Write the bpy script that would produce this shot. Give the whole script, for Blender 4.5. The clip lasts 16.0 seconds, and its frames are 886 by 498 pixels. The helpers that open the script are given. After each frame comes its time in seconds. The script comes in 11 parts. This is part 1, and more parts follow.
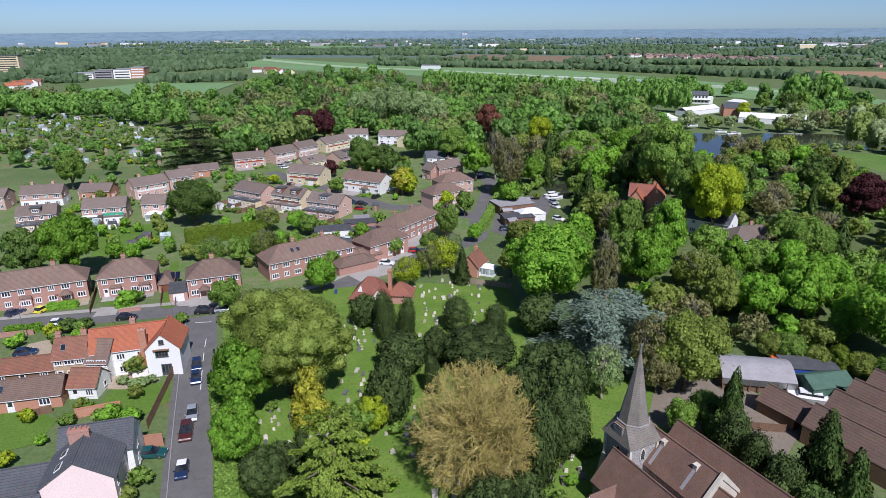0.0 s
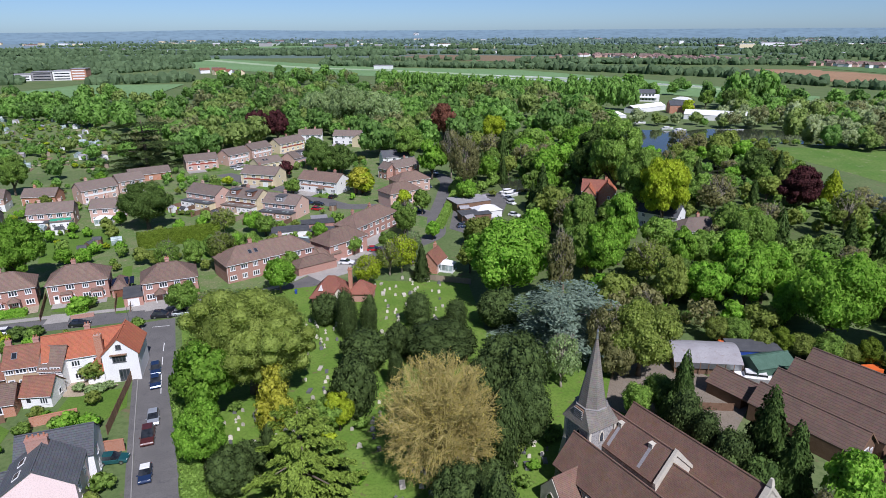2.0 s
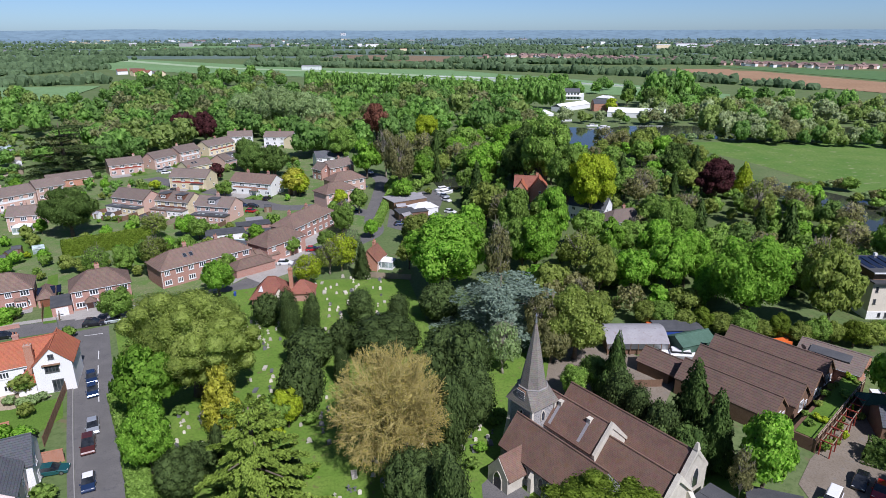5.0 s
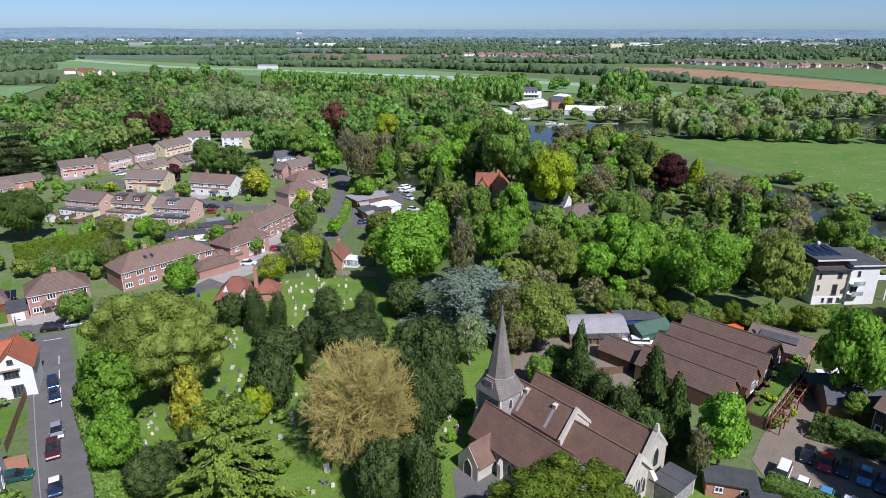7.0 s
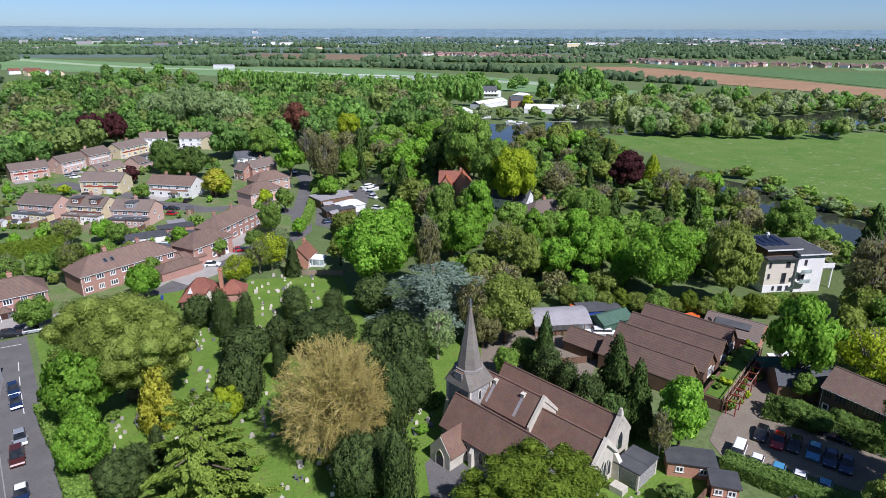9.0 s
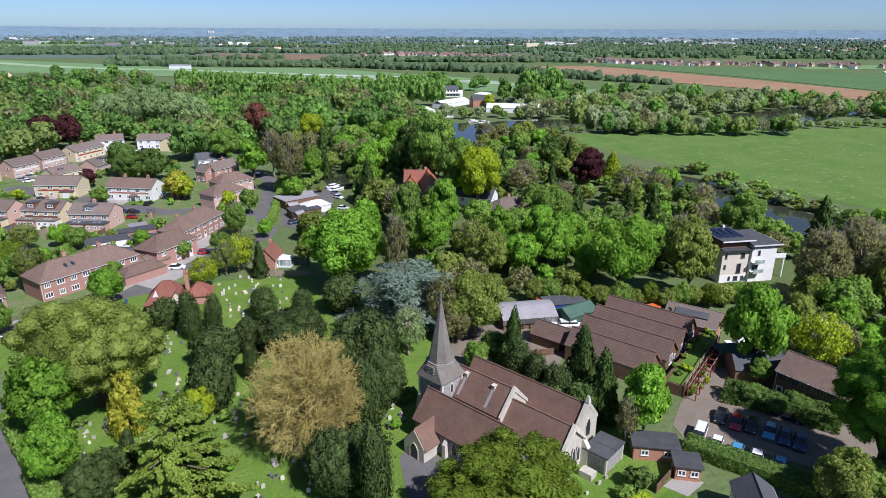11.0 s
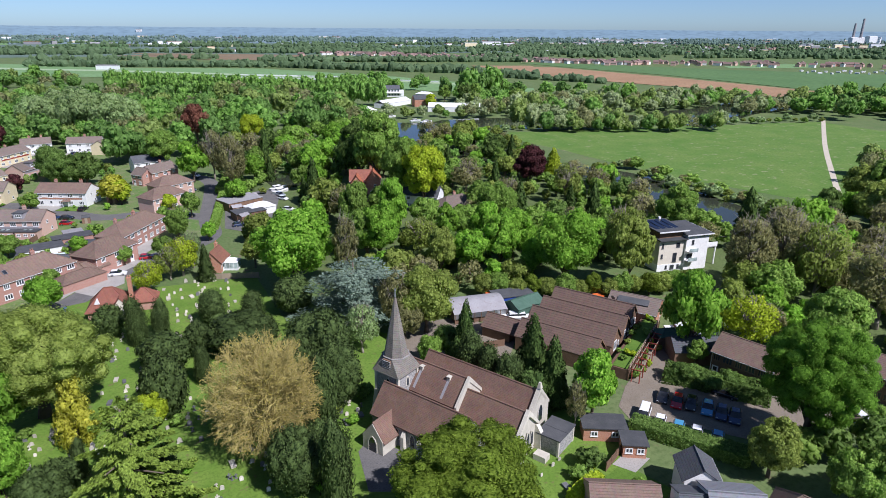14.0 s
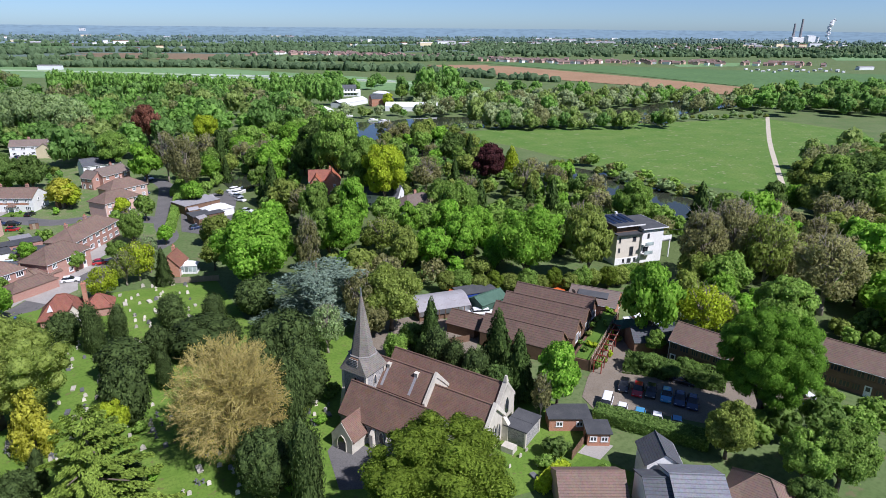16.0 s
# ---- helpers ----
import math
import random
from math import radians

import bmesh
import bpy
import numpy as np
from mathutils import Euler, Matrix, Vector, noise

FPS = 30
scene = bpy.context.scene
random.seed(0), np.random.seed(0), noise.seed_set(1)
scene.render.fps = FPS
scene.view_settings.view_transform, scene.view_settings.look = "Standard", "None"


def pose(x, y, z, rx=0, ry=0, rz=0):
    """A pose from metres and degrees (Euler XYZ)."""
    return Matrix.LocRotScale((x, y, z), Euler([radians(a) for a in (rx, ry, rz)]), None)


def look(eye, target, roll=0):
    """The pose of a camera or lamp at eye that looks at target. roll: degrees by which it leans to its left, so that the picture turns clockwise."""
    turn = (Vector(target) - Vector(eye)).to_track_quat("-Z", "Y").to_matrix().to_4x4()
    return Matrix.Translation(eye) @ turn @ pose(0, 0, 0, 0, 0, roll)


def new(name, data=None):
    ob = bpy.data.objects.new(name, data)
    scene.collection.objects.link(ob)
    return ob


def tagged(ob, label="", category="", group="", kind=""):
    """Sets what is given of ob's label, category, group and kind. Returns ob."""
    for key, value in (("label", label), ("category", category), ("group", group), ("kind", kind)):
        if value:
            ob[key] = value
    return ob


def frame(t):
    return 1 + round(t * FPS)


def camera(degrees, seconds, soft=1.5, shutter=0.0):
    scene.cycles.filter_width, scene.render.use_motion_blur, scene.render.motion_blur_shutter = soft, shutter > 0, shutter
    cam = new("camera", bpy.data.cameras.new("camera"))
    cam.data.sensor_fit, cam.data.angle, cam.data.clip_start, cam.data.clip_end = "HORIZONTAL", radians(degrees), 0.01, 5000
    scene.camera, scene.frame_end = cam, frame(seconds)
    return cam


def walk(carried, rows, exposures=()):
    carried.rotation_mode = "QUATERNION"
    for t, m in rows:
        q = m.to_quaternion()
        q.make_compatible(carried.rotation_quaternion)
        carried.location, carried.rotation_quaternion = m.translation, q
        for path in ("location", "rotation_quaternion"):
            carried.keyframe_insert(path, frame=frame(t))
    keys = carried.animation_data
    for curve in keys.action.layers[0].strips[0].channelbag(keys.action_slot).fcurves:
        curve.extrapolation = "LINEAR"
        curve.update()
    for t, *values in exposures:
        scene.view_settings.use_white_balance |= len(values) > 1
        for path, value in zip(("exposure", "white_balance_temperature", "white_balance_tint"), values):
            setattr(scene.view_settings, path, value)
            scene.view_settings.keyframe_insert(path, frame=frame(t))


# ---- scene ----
cam = camera(70.79, 16.0, soft=0.7)
ROWS = [
    (0.0, 0.00, 0.00, 60.00, 0.00, -19.37, -0.38),
    (0.5, -0.15, -0.48, 59.96, 1.04, -19.37, -0.37),
    (1.0, -0.32, -0.96, 59.93, 2.11, -19.38, -0.38),
    (1.5, -0.51, -1.44, 59.91, 3.20, -19.39, -0.37),
    (2.0, -0.71, -1.93, 59.89, 4.22, -19.39, -0.37),
    (2.5, -0.94, -2.42, 59.87, 5.29, -19.38, -0.34),
    (3.0, -1.17, -2.91, 59.86, 6.39, -19.40, -0.32),
    (3.5, -1.42, -3.39, 59.85, 7.50, -19.41, -0.28),
    (4.0, -1.69, -3.88, 59.85, 8.58, -19.39, -0.21),
    (6.5, -3.17, -6.22, 59.88, 13.41, -19.45, -0.05),
    (7.0, -3.49, -6.67, 59.89, 14.35, -19.47, 0.02),
    (7.5, -3.82, -7.10, 59.90, 15.27, -19.47, 0.05),
    (8.0, -4.15, -7.53, 59.92, 16.20, -19.49, 0.08),
    (8.5, -4.49, -7.94, 59.94, 17.11, -19.51, 0.10),
    (9.0, -4.83, -8.33, 59.95, 18.01, -19.51, 0.15),
    (11.5, -6.55, -10.05, 60.05, 22.36, -19.54, 0.19),
    (12.0, -6.89, -10.34, 60.06, 23.23, -19.55, 0.21),
    (12.5, -7.23, -10.60, 60.08, 24.14, -19.53, 0.29),
    (13.0, -7.56, -10.84, 60.09, 25.02, -19.52, 0.30),
    (13.5, -7.89, -11.06, 60.10, 25.95, -19.52, 0.34),
    (14.0, -8.21, -11.24, 60.11, 26.94, -19.52, 0.39),
    (14.5, -8.52, -11.40, 60.12, 27.94, -19.52, 0.40),
    (15.0, -8.82, -11.54, 60.12, 28.92, -19.53, 0.41),
    (15.5, -9.12, -11.64, 60.12, 29.90, -19.54, 0.44),
    (16.0, -9.40, -11.71, 60.12, 30.90, -19.55, 0.49),
]
walk(cam, [(t, pose(x, y, z, 90 + pitch, 0, -yaw) @ pose(0, 0, 0, 0, 0, roll)) for t, x, y, z, yaw, pitch, roll in ROWS],
     [(0.0, 0.18, 6150, 15), (4.0, 0.23, 6150, 15), (8.0, 0.31, 6150, 15), (12.0, 0.36, 6150, 15), (16.0, 0.41, 6150, 15)])

# ---- light ----
SUN_AZ, SUN_EL = radians(159), radians(49)      # clockwise from the first heading; height over the ground
to_sun = Vector((math.sin(SUN_AZ) * math.cos(SUN_EL), math.cos(SUN_AZ) * math.cos(SUN_EL), math.sin(SUN_EL)))
world = bpy.data.worlds.new("sky")
scene.world = world
world.use_nodes = True
sky = world.node_tree.nodes.new("ShaderNodeTexSky")
sky.sky_type, sky.sun_disc = "NISHITA", False
sky.sun_elevation, sky.sun_rotation = SUN_EL, SUN_AZ
sky.altitude, sky.air_density, sky.dust_density, sky.ozone_density = 60, 0.58, 0.4, 2.6
background = world.node_tree.nodes["Background"]
background.inputs["Strength"].default_value = 0.075
tint = world.node_tree.nodes.new("ShaderNodeMix")
tint.data_type, tint.blend_type = "RGBA", "MULTIPLY"
tint.inputs[0].default_value = 1.0
tint.inputs[7].default_value = (0.86, 1.0, 1.13, 1)
world.node_tree.links.new(sky.outputs[0], tint.inputs[6])
world.node_tree.links.new(tint.outputs[2], background.inputs["Color"])
sun_lamp = bpy.data.lights.new("sun", "SUN")
sun_lamp.energy, sun_lamp.angle, sun_lamp.color = 4.5, radians(0.53), (1.0, 0.972, 0.985)
sun = new("sun", sun_lamp)
sun.matrix_basis = look((0, 0, 0), -to_sun)
sun.location = (0, -100, 300)

# ---- materials ----
def link(nt, a, b):
    nt.links.new(a, b)


def node(nt, kind, **inputs):
    n = nt.nodes.new(kind)
    for key, value in inputs.items():
        n.inputs[key.replace("_", " ")].default_value = value
    return n


def mix_colour(nt, fac, a, b, blend="MIX"):
    m = nt.nodes.new("ShaderNodeMix")
    m.data_type, m.blend_type = "RGBA", blend
    for slot, v in ((0, fac), (6, a), (7, b)):
        if isinstance(v, (int, float)):
            m.inputs[slot].default_value = v
        elif isinstance(v, tuple):
            m.inputs[slot].default_value = (*v, 1)
        else:
            link(nt, v, m.inputs[slot])
    return m.outputs[2]


def ramp(nt, value, lo, hi):
    r = nt.nodes.new("ShaderNodeMapRange")
    r.inputs["From Min"].default_value, r.inputs["From Max"].default_value = lo, hi
    link(nt, value, r.inputs["Value"])
    return r.outputs["Result"]


def vary(nt, colour, amount):
    """A little lighter or darker from object to object."""
    info = nt.nodes.new("ShaderNodeObjectInfo")
    r = nt.nodes.new("ShaderNodeMapRange")
    r.inputs["To Min"].default_value, r.inputs["To Max"].default_value = 1 - amount, 1 + amount
    link(nt, info.outputs["Random"], r.inputs["Value"])
    h = nt.nodes.new("ShaderNodeHueSaturation")
    link(nt, r.outputs["Result"], h.inputs["Value"])
    link(nt, colour, h.inputs["Color"])
    return h.outputs["Color"]


def start(name, rough, metal=0.0, spec=0.4):
    m = bpy.data.materials.new(name)
    m.use_nodes = True
    nt = m.node_tree
    b = nt.nodes["Principled BSDF"]
    b.inputs["Roughness"].default_value = rough
    b.inputs["Metallic"].default_value = metal
    b.inputs["Specular IOR Level"].default_value = spec
    return m, nt, b


def bumped(nt, b, height, strength, distance):
    n = node(nt, "ShaderNodeBump", Strength=strength, Distance=distance)
    link(nt, height, n.inputs["Height"])
    link(nt, n.outputs["Normal"], b.inputs["Normal"])


def coords(nt, world_wide=False):
    if world_wide:
        return nt.nodes.new("ShaderNodeNewGeometry").outputs["Position"]
    return nt.nodes.new("ShaderNodeTexCoord").outputs["Object"]


def noisy(nt, where, scale, detail=4.0, rough=0.6):
    n = node(nt, "ShaderNodeTexNoise", Scale=scale, Detail=detail, Roughness=rough)
    link(nt, where, n.inputs["Vector"])
    return n.outputs["Fac"]


def surface(name, a, b2, coarse=0.5, fine=8.0, rough=0.85, bump=0.3, depth=0.02, var=0.1, metal=0.0, spec=0.3, world_wide=False, speck=None):
    """Two tones mixed by a coarse and a fine grain."""
    m, nt, b = start(name, rough, metal, spec)
    where = coords(nt, world_wide)
    n1, n2 = noisy(nt, where, coarse, 5), noisy(nt, where, fine, 4)
    c = mix_colour(nt, ramp(nt, n1, 0.35, 0.65), a, b2)
    dark = tuple(v * 0.72 for v in a)
    c = mix_colour(nt, ramp(nt, n2, 0.45, 0.75), c, dark)
    if speck:
        c = mix_colour(nt, ramp(nt, noisy(nt, where, coarse * 3.7, 6, 0.7), 0.58, 0.66), c, speck)
    if var:
        c = vary(nt, c, var)
    link(nt, c, b.inputs["Base Color"])
    bumped(nt, b, n2, bump, depth)
    return m


def roofing(name, a, b2, row=0.2, moss=None, var=0.12, strength=0.8):
    """Courses of small tiles with stains and moss."""
    m, nt, b = start(name, 0.85, 0, 0.25)
    where = coords(nt)
    split = nt.nodes.new("ShaderNodeSeparateXYZ")
    link(nt, where, split.inputs[0])
    rows = nt.nodes.new("ShaderNodeMath")
    rows.operation = "MULTIPLY"
    link(nt, split.outputs["Z"], rows.inputs[0])
    rows.inputs[1].default_value = 1 / row
    frac = nt.nodes.new("ShaderNodeMath")
    frac.operation = "FRACT"
    link(nt, rows.outputs[0], frac.inputs[0])
    cells = node(nt, "ShaderNodeTexVoronoi", Scale=3.5)
    link(nt, where, cells.inputs["Vector"])
    big = noisy(nt, where, 0.45, 6, 0.65)
    c = mix_colour(nt, ramp(nt, big, 0.35, 0.68), a, b2)
    c = mix_colour(nt, 0.10, c, cells.outputs["Color"], "SOFT_LIGHT")
    c = mix_colour(nt, ramp(nt, noisy(nt, where, 5.0, 4), 0.5, 0.85), c, tuple(v * 0.55 for v in a))
    line = ramp(nt, frac.outputs[0], 0.24, 0.1)
    c = mix_colour(nt, line, c, mix_colour(nt, 1.0, c, (0.66, 0.65, 0.64), "MULTIPLY"))
    if moss:
        c = mix_colour(nt, ramp(nt, noisy(nt, where, 0.8, 6, 0.7), 0.56, 0.72), c, moss)
    c = vary(nt, c, var)
    link(nt, c, b.inputs["Base Color"])
    bumped(nt, b, frac.outputs[0], strength, 0.03)
    return m


def masonry(name, a, b2, mortar, w=0.235, h=0.075, var=0.1, stain=0.35):
    """Brick or stone in courses."""
    m, nt, b = start(name, 0.9, 0, 0.2)
    where = coords(nt)
    split, join = nt.nodes.new("ShaderNodeSeparateXYZ"), nt.nodes.new("ShaderNodeCombineXYZ")
    add = nt.nodes.new("ShaderNodeMath")
    link(nt, where, split.inputs[0])
    link(nt, split.outputs["X"], add.inputs[0])
    link(nt, split.outputs["Y"], add.inputs[1])
    link(nt, add.outputs[0], join.inputs["X"])
    link(nt, split.outputs["Z"], join.inputs["Y"])
    t = node(nt, "ShaderNodeTexBrick", Scale=1.0, Mortar_Size=0.008)
    t.inputs["Brick Width"].default_value, t.inputs["Row Height"].default_value = w, h
    for key, v in (("Color1", a), ("Color2", b2), ("Mortar", mortar)):
        t.inputs[key].default_value = (*v, 1)
    link(nt, join.outputs[0], t.inputs["Vector"])
    c = mix_colour(nt, stain, t.outputs["Color"], mix_colour(nt, noisy(nt, where, 0.7, 6), a, b2))
    c = mix_colour(nt, ramp(nt, noisy(nt, where, 1.6, 5), 0.6, 0.8), c, tuple(v * 0.6 for v in a))
    c = vary(nt, c, var)
    link(nt, c, b.inputs["Base Color"])
    bumped(nt, b, t.outputs["Fac"], -0.3, 0.01)
    return m


def foliage(name, a, b2, var=0.2, glow=0.55, dead=None):
    """Leaves: each clump its own tone, light passing through."""
    m, nt, b = start(name, 0.7, 0, 0.13)
    geo = nt.nodes.new("ShaderNodeNewGeometry")
    c = mix_colour(nt, geo.outputs["Random Per Island"], tuple(v * 0.8 for v in a), tuple(v * 1.14 for v in b2))
    patch = noisy(nt, coords(nt), 2.3, 3)
    c = mix_colour(nt, ramp(nt, patch, 0.45, 0.75), c, dead or tuple(v * 0.74 for v in a))
    fleck = noisy(nt, coords(nt, True), 3.2, 4, 0.75)
    c = mix_colour(nt, ramp(nt, fleck, 0.48, 0.30), c, mix_colour(nt, 1.0, c, (0.74, 0.78, 0.72), "MULTIPLY"))
    c = mix_colour(nt, ramp(nt, fleck, 0.50, 0.70), c, mix_colour(nt, 1.0, c, (1.26, 1.22, 1.05), "MULTIPLY"))
    c = vary(nt, c, var)
    link(nt, c, b.inputs["Base Color"])
    thin = nt.nodes.new("ShaderNodeBsdfTranslucent")
    link(nt, c, thin.inputs["Color"])
    both = nt.nodes.new("ShaderNodeMixShader")
    both.inputs[0].default_value = glow
    out = nt.nodes["Material Output"]
    link(nt, b.outputs[0], both.inputs[1])
    link(nt, thin.outputs[0], both.inputs[2])
    link(nt, both.outputs[0], out.inputs["Surface"])
    return m


def paint(name, colour, rough=0.35, metal=0.0, spec=0.5, coat=0.0):
    m, nt, b = start(name, rough, metal, spec)
    c = mix_colour(nt, ramp(nt, noisy(nt, coords(nt), 6.0, 5), 0.4, 0.8), colour, tuple(v * 0.85 for v in colour))
    link(nt, c, b.inputs["Base Color"])
    b.inputs["Coat Weight"].default_value = coat
    return m


GRASS = surface("meadow grass", (0.088, 0.180, 0.028), (0.140, 0.215, 0.048), 0.06, 0.9, 0.95, 0.5, 0.1, 0, world_wide=True, speck=(0.24, 0.26, 0.13))
GROUND = surface("rough ground", (0.095, 0.15, 0.045), (0.14, 0.18, 0.07), 0.06, 1.1, 0.95, 0.5, 0.1, 0, world_wide=True, speck=(0.15, 0.13, 0.07))
LAWN = surface("mown lawn", (0.085, 0.165, 0.02), (0.12, 0.21, 0.03), 0.14, 3.0, 0.95, 0.4, 0.05, 0, world_wide=True)
CHURCHYARD = surface("churchyard grass", (0.105, 0.195, 0.024), (0.155, 0.24, 0.04), 0.18, 2.0, 0.95, 0.5, 0.06, 0, world_wide=True, speck=(0.14, 0.14, 0.05))
TURF = surface("racecourse turf", (0.15, 0.26, 0.10), (0.18, 0.30, 0.13), 0.01, 0.2, 0.95, 0.2, 0.05, 0, world_wide=True)
PALE_TURF = surface("pale mown turf", (0.36, 0.46, 0.28), (0.30, 0.40, 0.22), 0.02, 0.3, 0.95, 0.2, 0.05, 0, world_wide=True)
CROP = surface("green crop", (0.085, 0.165, 0.055), (0.105, 0.19, 0.065), 0.01, 0.15, 0.95, 0.2, 0.05, 0, world_wide=True)
PLOUGH = surface("ploughed soil", (0.31, 0.19, 0.105), (0.37, 0.23, 0.13), 0.02, 0.3, 0.95, 0.4, 0.1, 0, world_wide=True)
STUBBLE = surface("brown stubble", (0.20, 0.15, 0.09), (0.24, 0.17, 0.10), 0.02, 0.3, 0.95, 0.3, 0.1, 0, world_wide=True)
ASPHALT = surface("worn asphalt", (0.125, 0.12, 0.118), (0.16, 0.153, 0.148), 0.25, 5.0, 0.9, 0.2, 0.01, 0, world_wide=True, speck=(0.09, 0.09, 0.095))
PAVING = surface("pavement", (0.33, 0.31, 0.285), (0.40, 0.375, 0.345), 0.3, 6.0, 0.9, 0.2, 0.01, 0, world_wide=True)
KERB = surface("kerb stone", (0.27, 0.26, 0.25), (0.32, 0.31, 0.29), 0.6, 7.0, 0.9, 0.2, 0.01, 0)
GRAVEL = surface("sandy gravel", (0.36, 0.29, 0.21), (0.42, 0.35, 0.26), 0.2, 4.0, 0.95, 0.4, 0.03, 0, world_wide=True, speck=(0.30, 0.235, 0.17))
LOT = surface("worn tarmac and grit", (0.20, 0.165, 0.125), (0.25, 0.21, 0.165), 0.2, 4.0, 0.95, 0.4, 0.03, 0, world_wide=True, speck=(0.20, 0.18, 0.155))
PALE_PATH = surface("pale trodden grit", (0.50, 0.44, 0.34), (0.56, 0.50, 0.40), 0.3, 4.0, 0.95, 0.3, 0.03, 0, world_wide=True)
SOIL = surface("garden soil", (0.20, 0.15, 0.09), (0.28, 0.21, 0.13), 0.5, 5.0, 0.95, 0.4, 0.03, 0.15, world_wide=True)
LINE = paint("white road paint", (0.7, 0.7, 0.68), 0.7)
BRICK = masonry("red brick", (0.43, 0.225, 0.175), (0.36, 0.185, 0.145), (0.42, 0.36, 0.31))
PINK_BRICK = masonry("pale red brick", (0.58, 0.38, 0.31), (0.52, 0.33, 0.265), (0.46, 0.40, 0.34))
BUFF_BRICK = masonry("buff brick", (0.50, 0.37, 0.22), (0.45, 0.32, 0.19), (0.5, 0.44, 0.36))
OLD_BRICK = masonry("salmon brick", (0.45, 0.20, 0.12), (0.39, 0.17, 0.10), (0.45, 0.38, 0.33))
FLINT = masonry("knapped flint", (0.38, 0.37, 0.35), (0.17, 0.17, 0.175), (0.46, 0.44, 0.40), 0.26, 0.2, 0.05, 0.2)
STONE = surface("weathered limestone", (0.62, 0.58, 0.49), (0.50, 0.46, 0.38), 0.8, 8.0, 0.9, 0.3, 0.02, 0.1)
GRAVE = surface("lichened gravestone", (0.62, 0.58, 0.49), (0.44, 0.40, 0.33), 2.5, 14.0, 0.9, 0.3, 0.01, 0.3)
DARK_GRAVE = surface("dark granite", (0.16, 0.16, 0.165), (0.11, 0.11, 0.115), 2.5, 20.0, 0.4, 0.1, 0.005, 0.2)
RENDER = surface("white render", (0.82, 0.82, 0.80), (0.76, 0.755, 0.73), 0.5, 6.0, 0.85, 0.15, 0.01, 0.04)
PINK = surface("pale pink render", (0.86, 0.68, 0.66), (0.82, 0.64, 0.62), 0.5, 6.0, 0.85, 0.1, 0.01, 0)
PALE_STONE = surface("pale stone cladding", (0.72, 0.66, 0.55), (0.66, 0.60, 0.50), 0.8, 6.0, 0.85, 0.15, 0.01, 0)
CREAM = surface("cream render", (0.70, 0.60, 0.40), (0.64, 0.54, 0.35), 0.5, 6.0, 0.85, 0.15, 0.01, 0.05)
BROWN_TILE = roofing("brown clay tiles", (0.208, 0.140, 0.110), (0.165, 0.114, 0.092), 0.2, (0.20, 0.16, 0.11))
GREY_TILE = roofing("grey-brown concrete tiles", (0.21, 0.163, 0.138), (0.178, 0.142, 0.122), 0.2)
RED_TILE = roofing("orange-red clay tiles", (0.43, 0.145, 0.078), (0.36, 0.118, 0.066), 0.16, (0.30, 0.13, 0.075), 0.05)
VILLAGE_TILE = roofing("faded red-brown village tiles", (0.27, 0.18, 0.155), (0.22, 0.155, 0.14), 0.2)
RUST_TILE = roofing("weathered red tiles", (0.31, 0.125, 0.085), (0.25, 0.10, 0.075), 0.18)
OLD_TILE = roofing("old red-brown clay tiles", (0.26, 0.115, 0.075), (0.18, 0.09, 0.065), 0.16, (0.17, 0.12, 0.06))
CHURCH_TILE = roofing("church clay tiles", (0.222, 0.136, 0.102), (0.16, 0.10, 0.078), 0.17, (0.18, 0.105, 0.055), 0.06)
SLATE = roofing("grey slate", (0.085, 0.09, 0.10), (0.11, 0.115, 0.125), 0.22, None, 0.12)
PALE_SLATE = roofing("pale grey slate", (0.19, 0.195, 0.215), (0.22, 0.225, 0.24), 0.24, None, 0.08)
SHINGLE = roofing("weathered oak shingles", (0.26, 0.235, 0.20), (0.18, 0.163, 0.142), 0.28, (0.20, 0.19, 0.16), 0.03)
HALL_TILE = roofing("ribbed brown roof tiles", (0.18, 0.118, 0.092), (0.142, 0.096, 0.078), 0.34, (0.13, 0.10, 0.07), 0.05, 1.0)
FELT = surface("grey roofing felt", (0.065, 0.068, 0.074), (0.095, 0.096, 0.1), 0.5, 8.0, 0.85, 0.2, 0.01, 0.15)
SHEETING = surface("faded sheet roofing", (0.34, 0.33, 0.34), (0.28, 0.265, 0.275), 0.35, 5.0, 0.6, 0.2, 0.02, 0.1, speck=(0.24, 0.20, 0.19))
WHITE = surface("white gloss paint", (0.80, 0.80, 0.79), (0.76, 0.76, 0.75), 1.0, 10.0, 0.45, 0.05, 0.005, 0.03)
TIMBER = surface("weathered brown boards", (0.16, 0.095, 0.06), (0.21, 0.13, 0.085), 0.9, 12.0, 0.85, 0.3, 0.01, 0.2)
PALE_TIMBER = surface("pale weathered timber", (0.36, 0.29, 0.21), (0.30, 0.24, 0.18), 0.9, 12.0, 0.85, 0.3, 0.01, 0.2)
RED_TIMBER = surface("red painted boards", (0.36, 0.075, 0.05), (0.30, 0.06, 0.045), 0.9, 9.0, 0.7, 0.1, 0.01, 0.1)
GARAGE_BROWN = surface("brown garage door", (0.19, 0.075, 0.045), (0.22, 0.09, 0.05), 0.9, 9.0, 0.6, 0.1, 0.01, 0.05)
BARK = surface("tree bark", (0.115, 0.09, 0.065), (0.165, 0.135, 0.10), 1.5, 14.0, 0.95, 0.6, 0.05, 0.2)
TWIG = surface("budding golden-brown twigs", (0.36, 0.295, 0.10), (0.45, 0.37, 0.135), 0.8, 12.0, 0.9, 0.2, 0.02, 0)
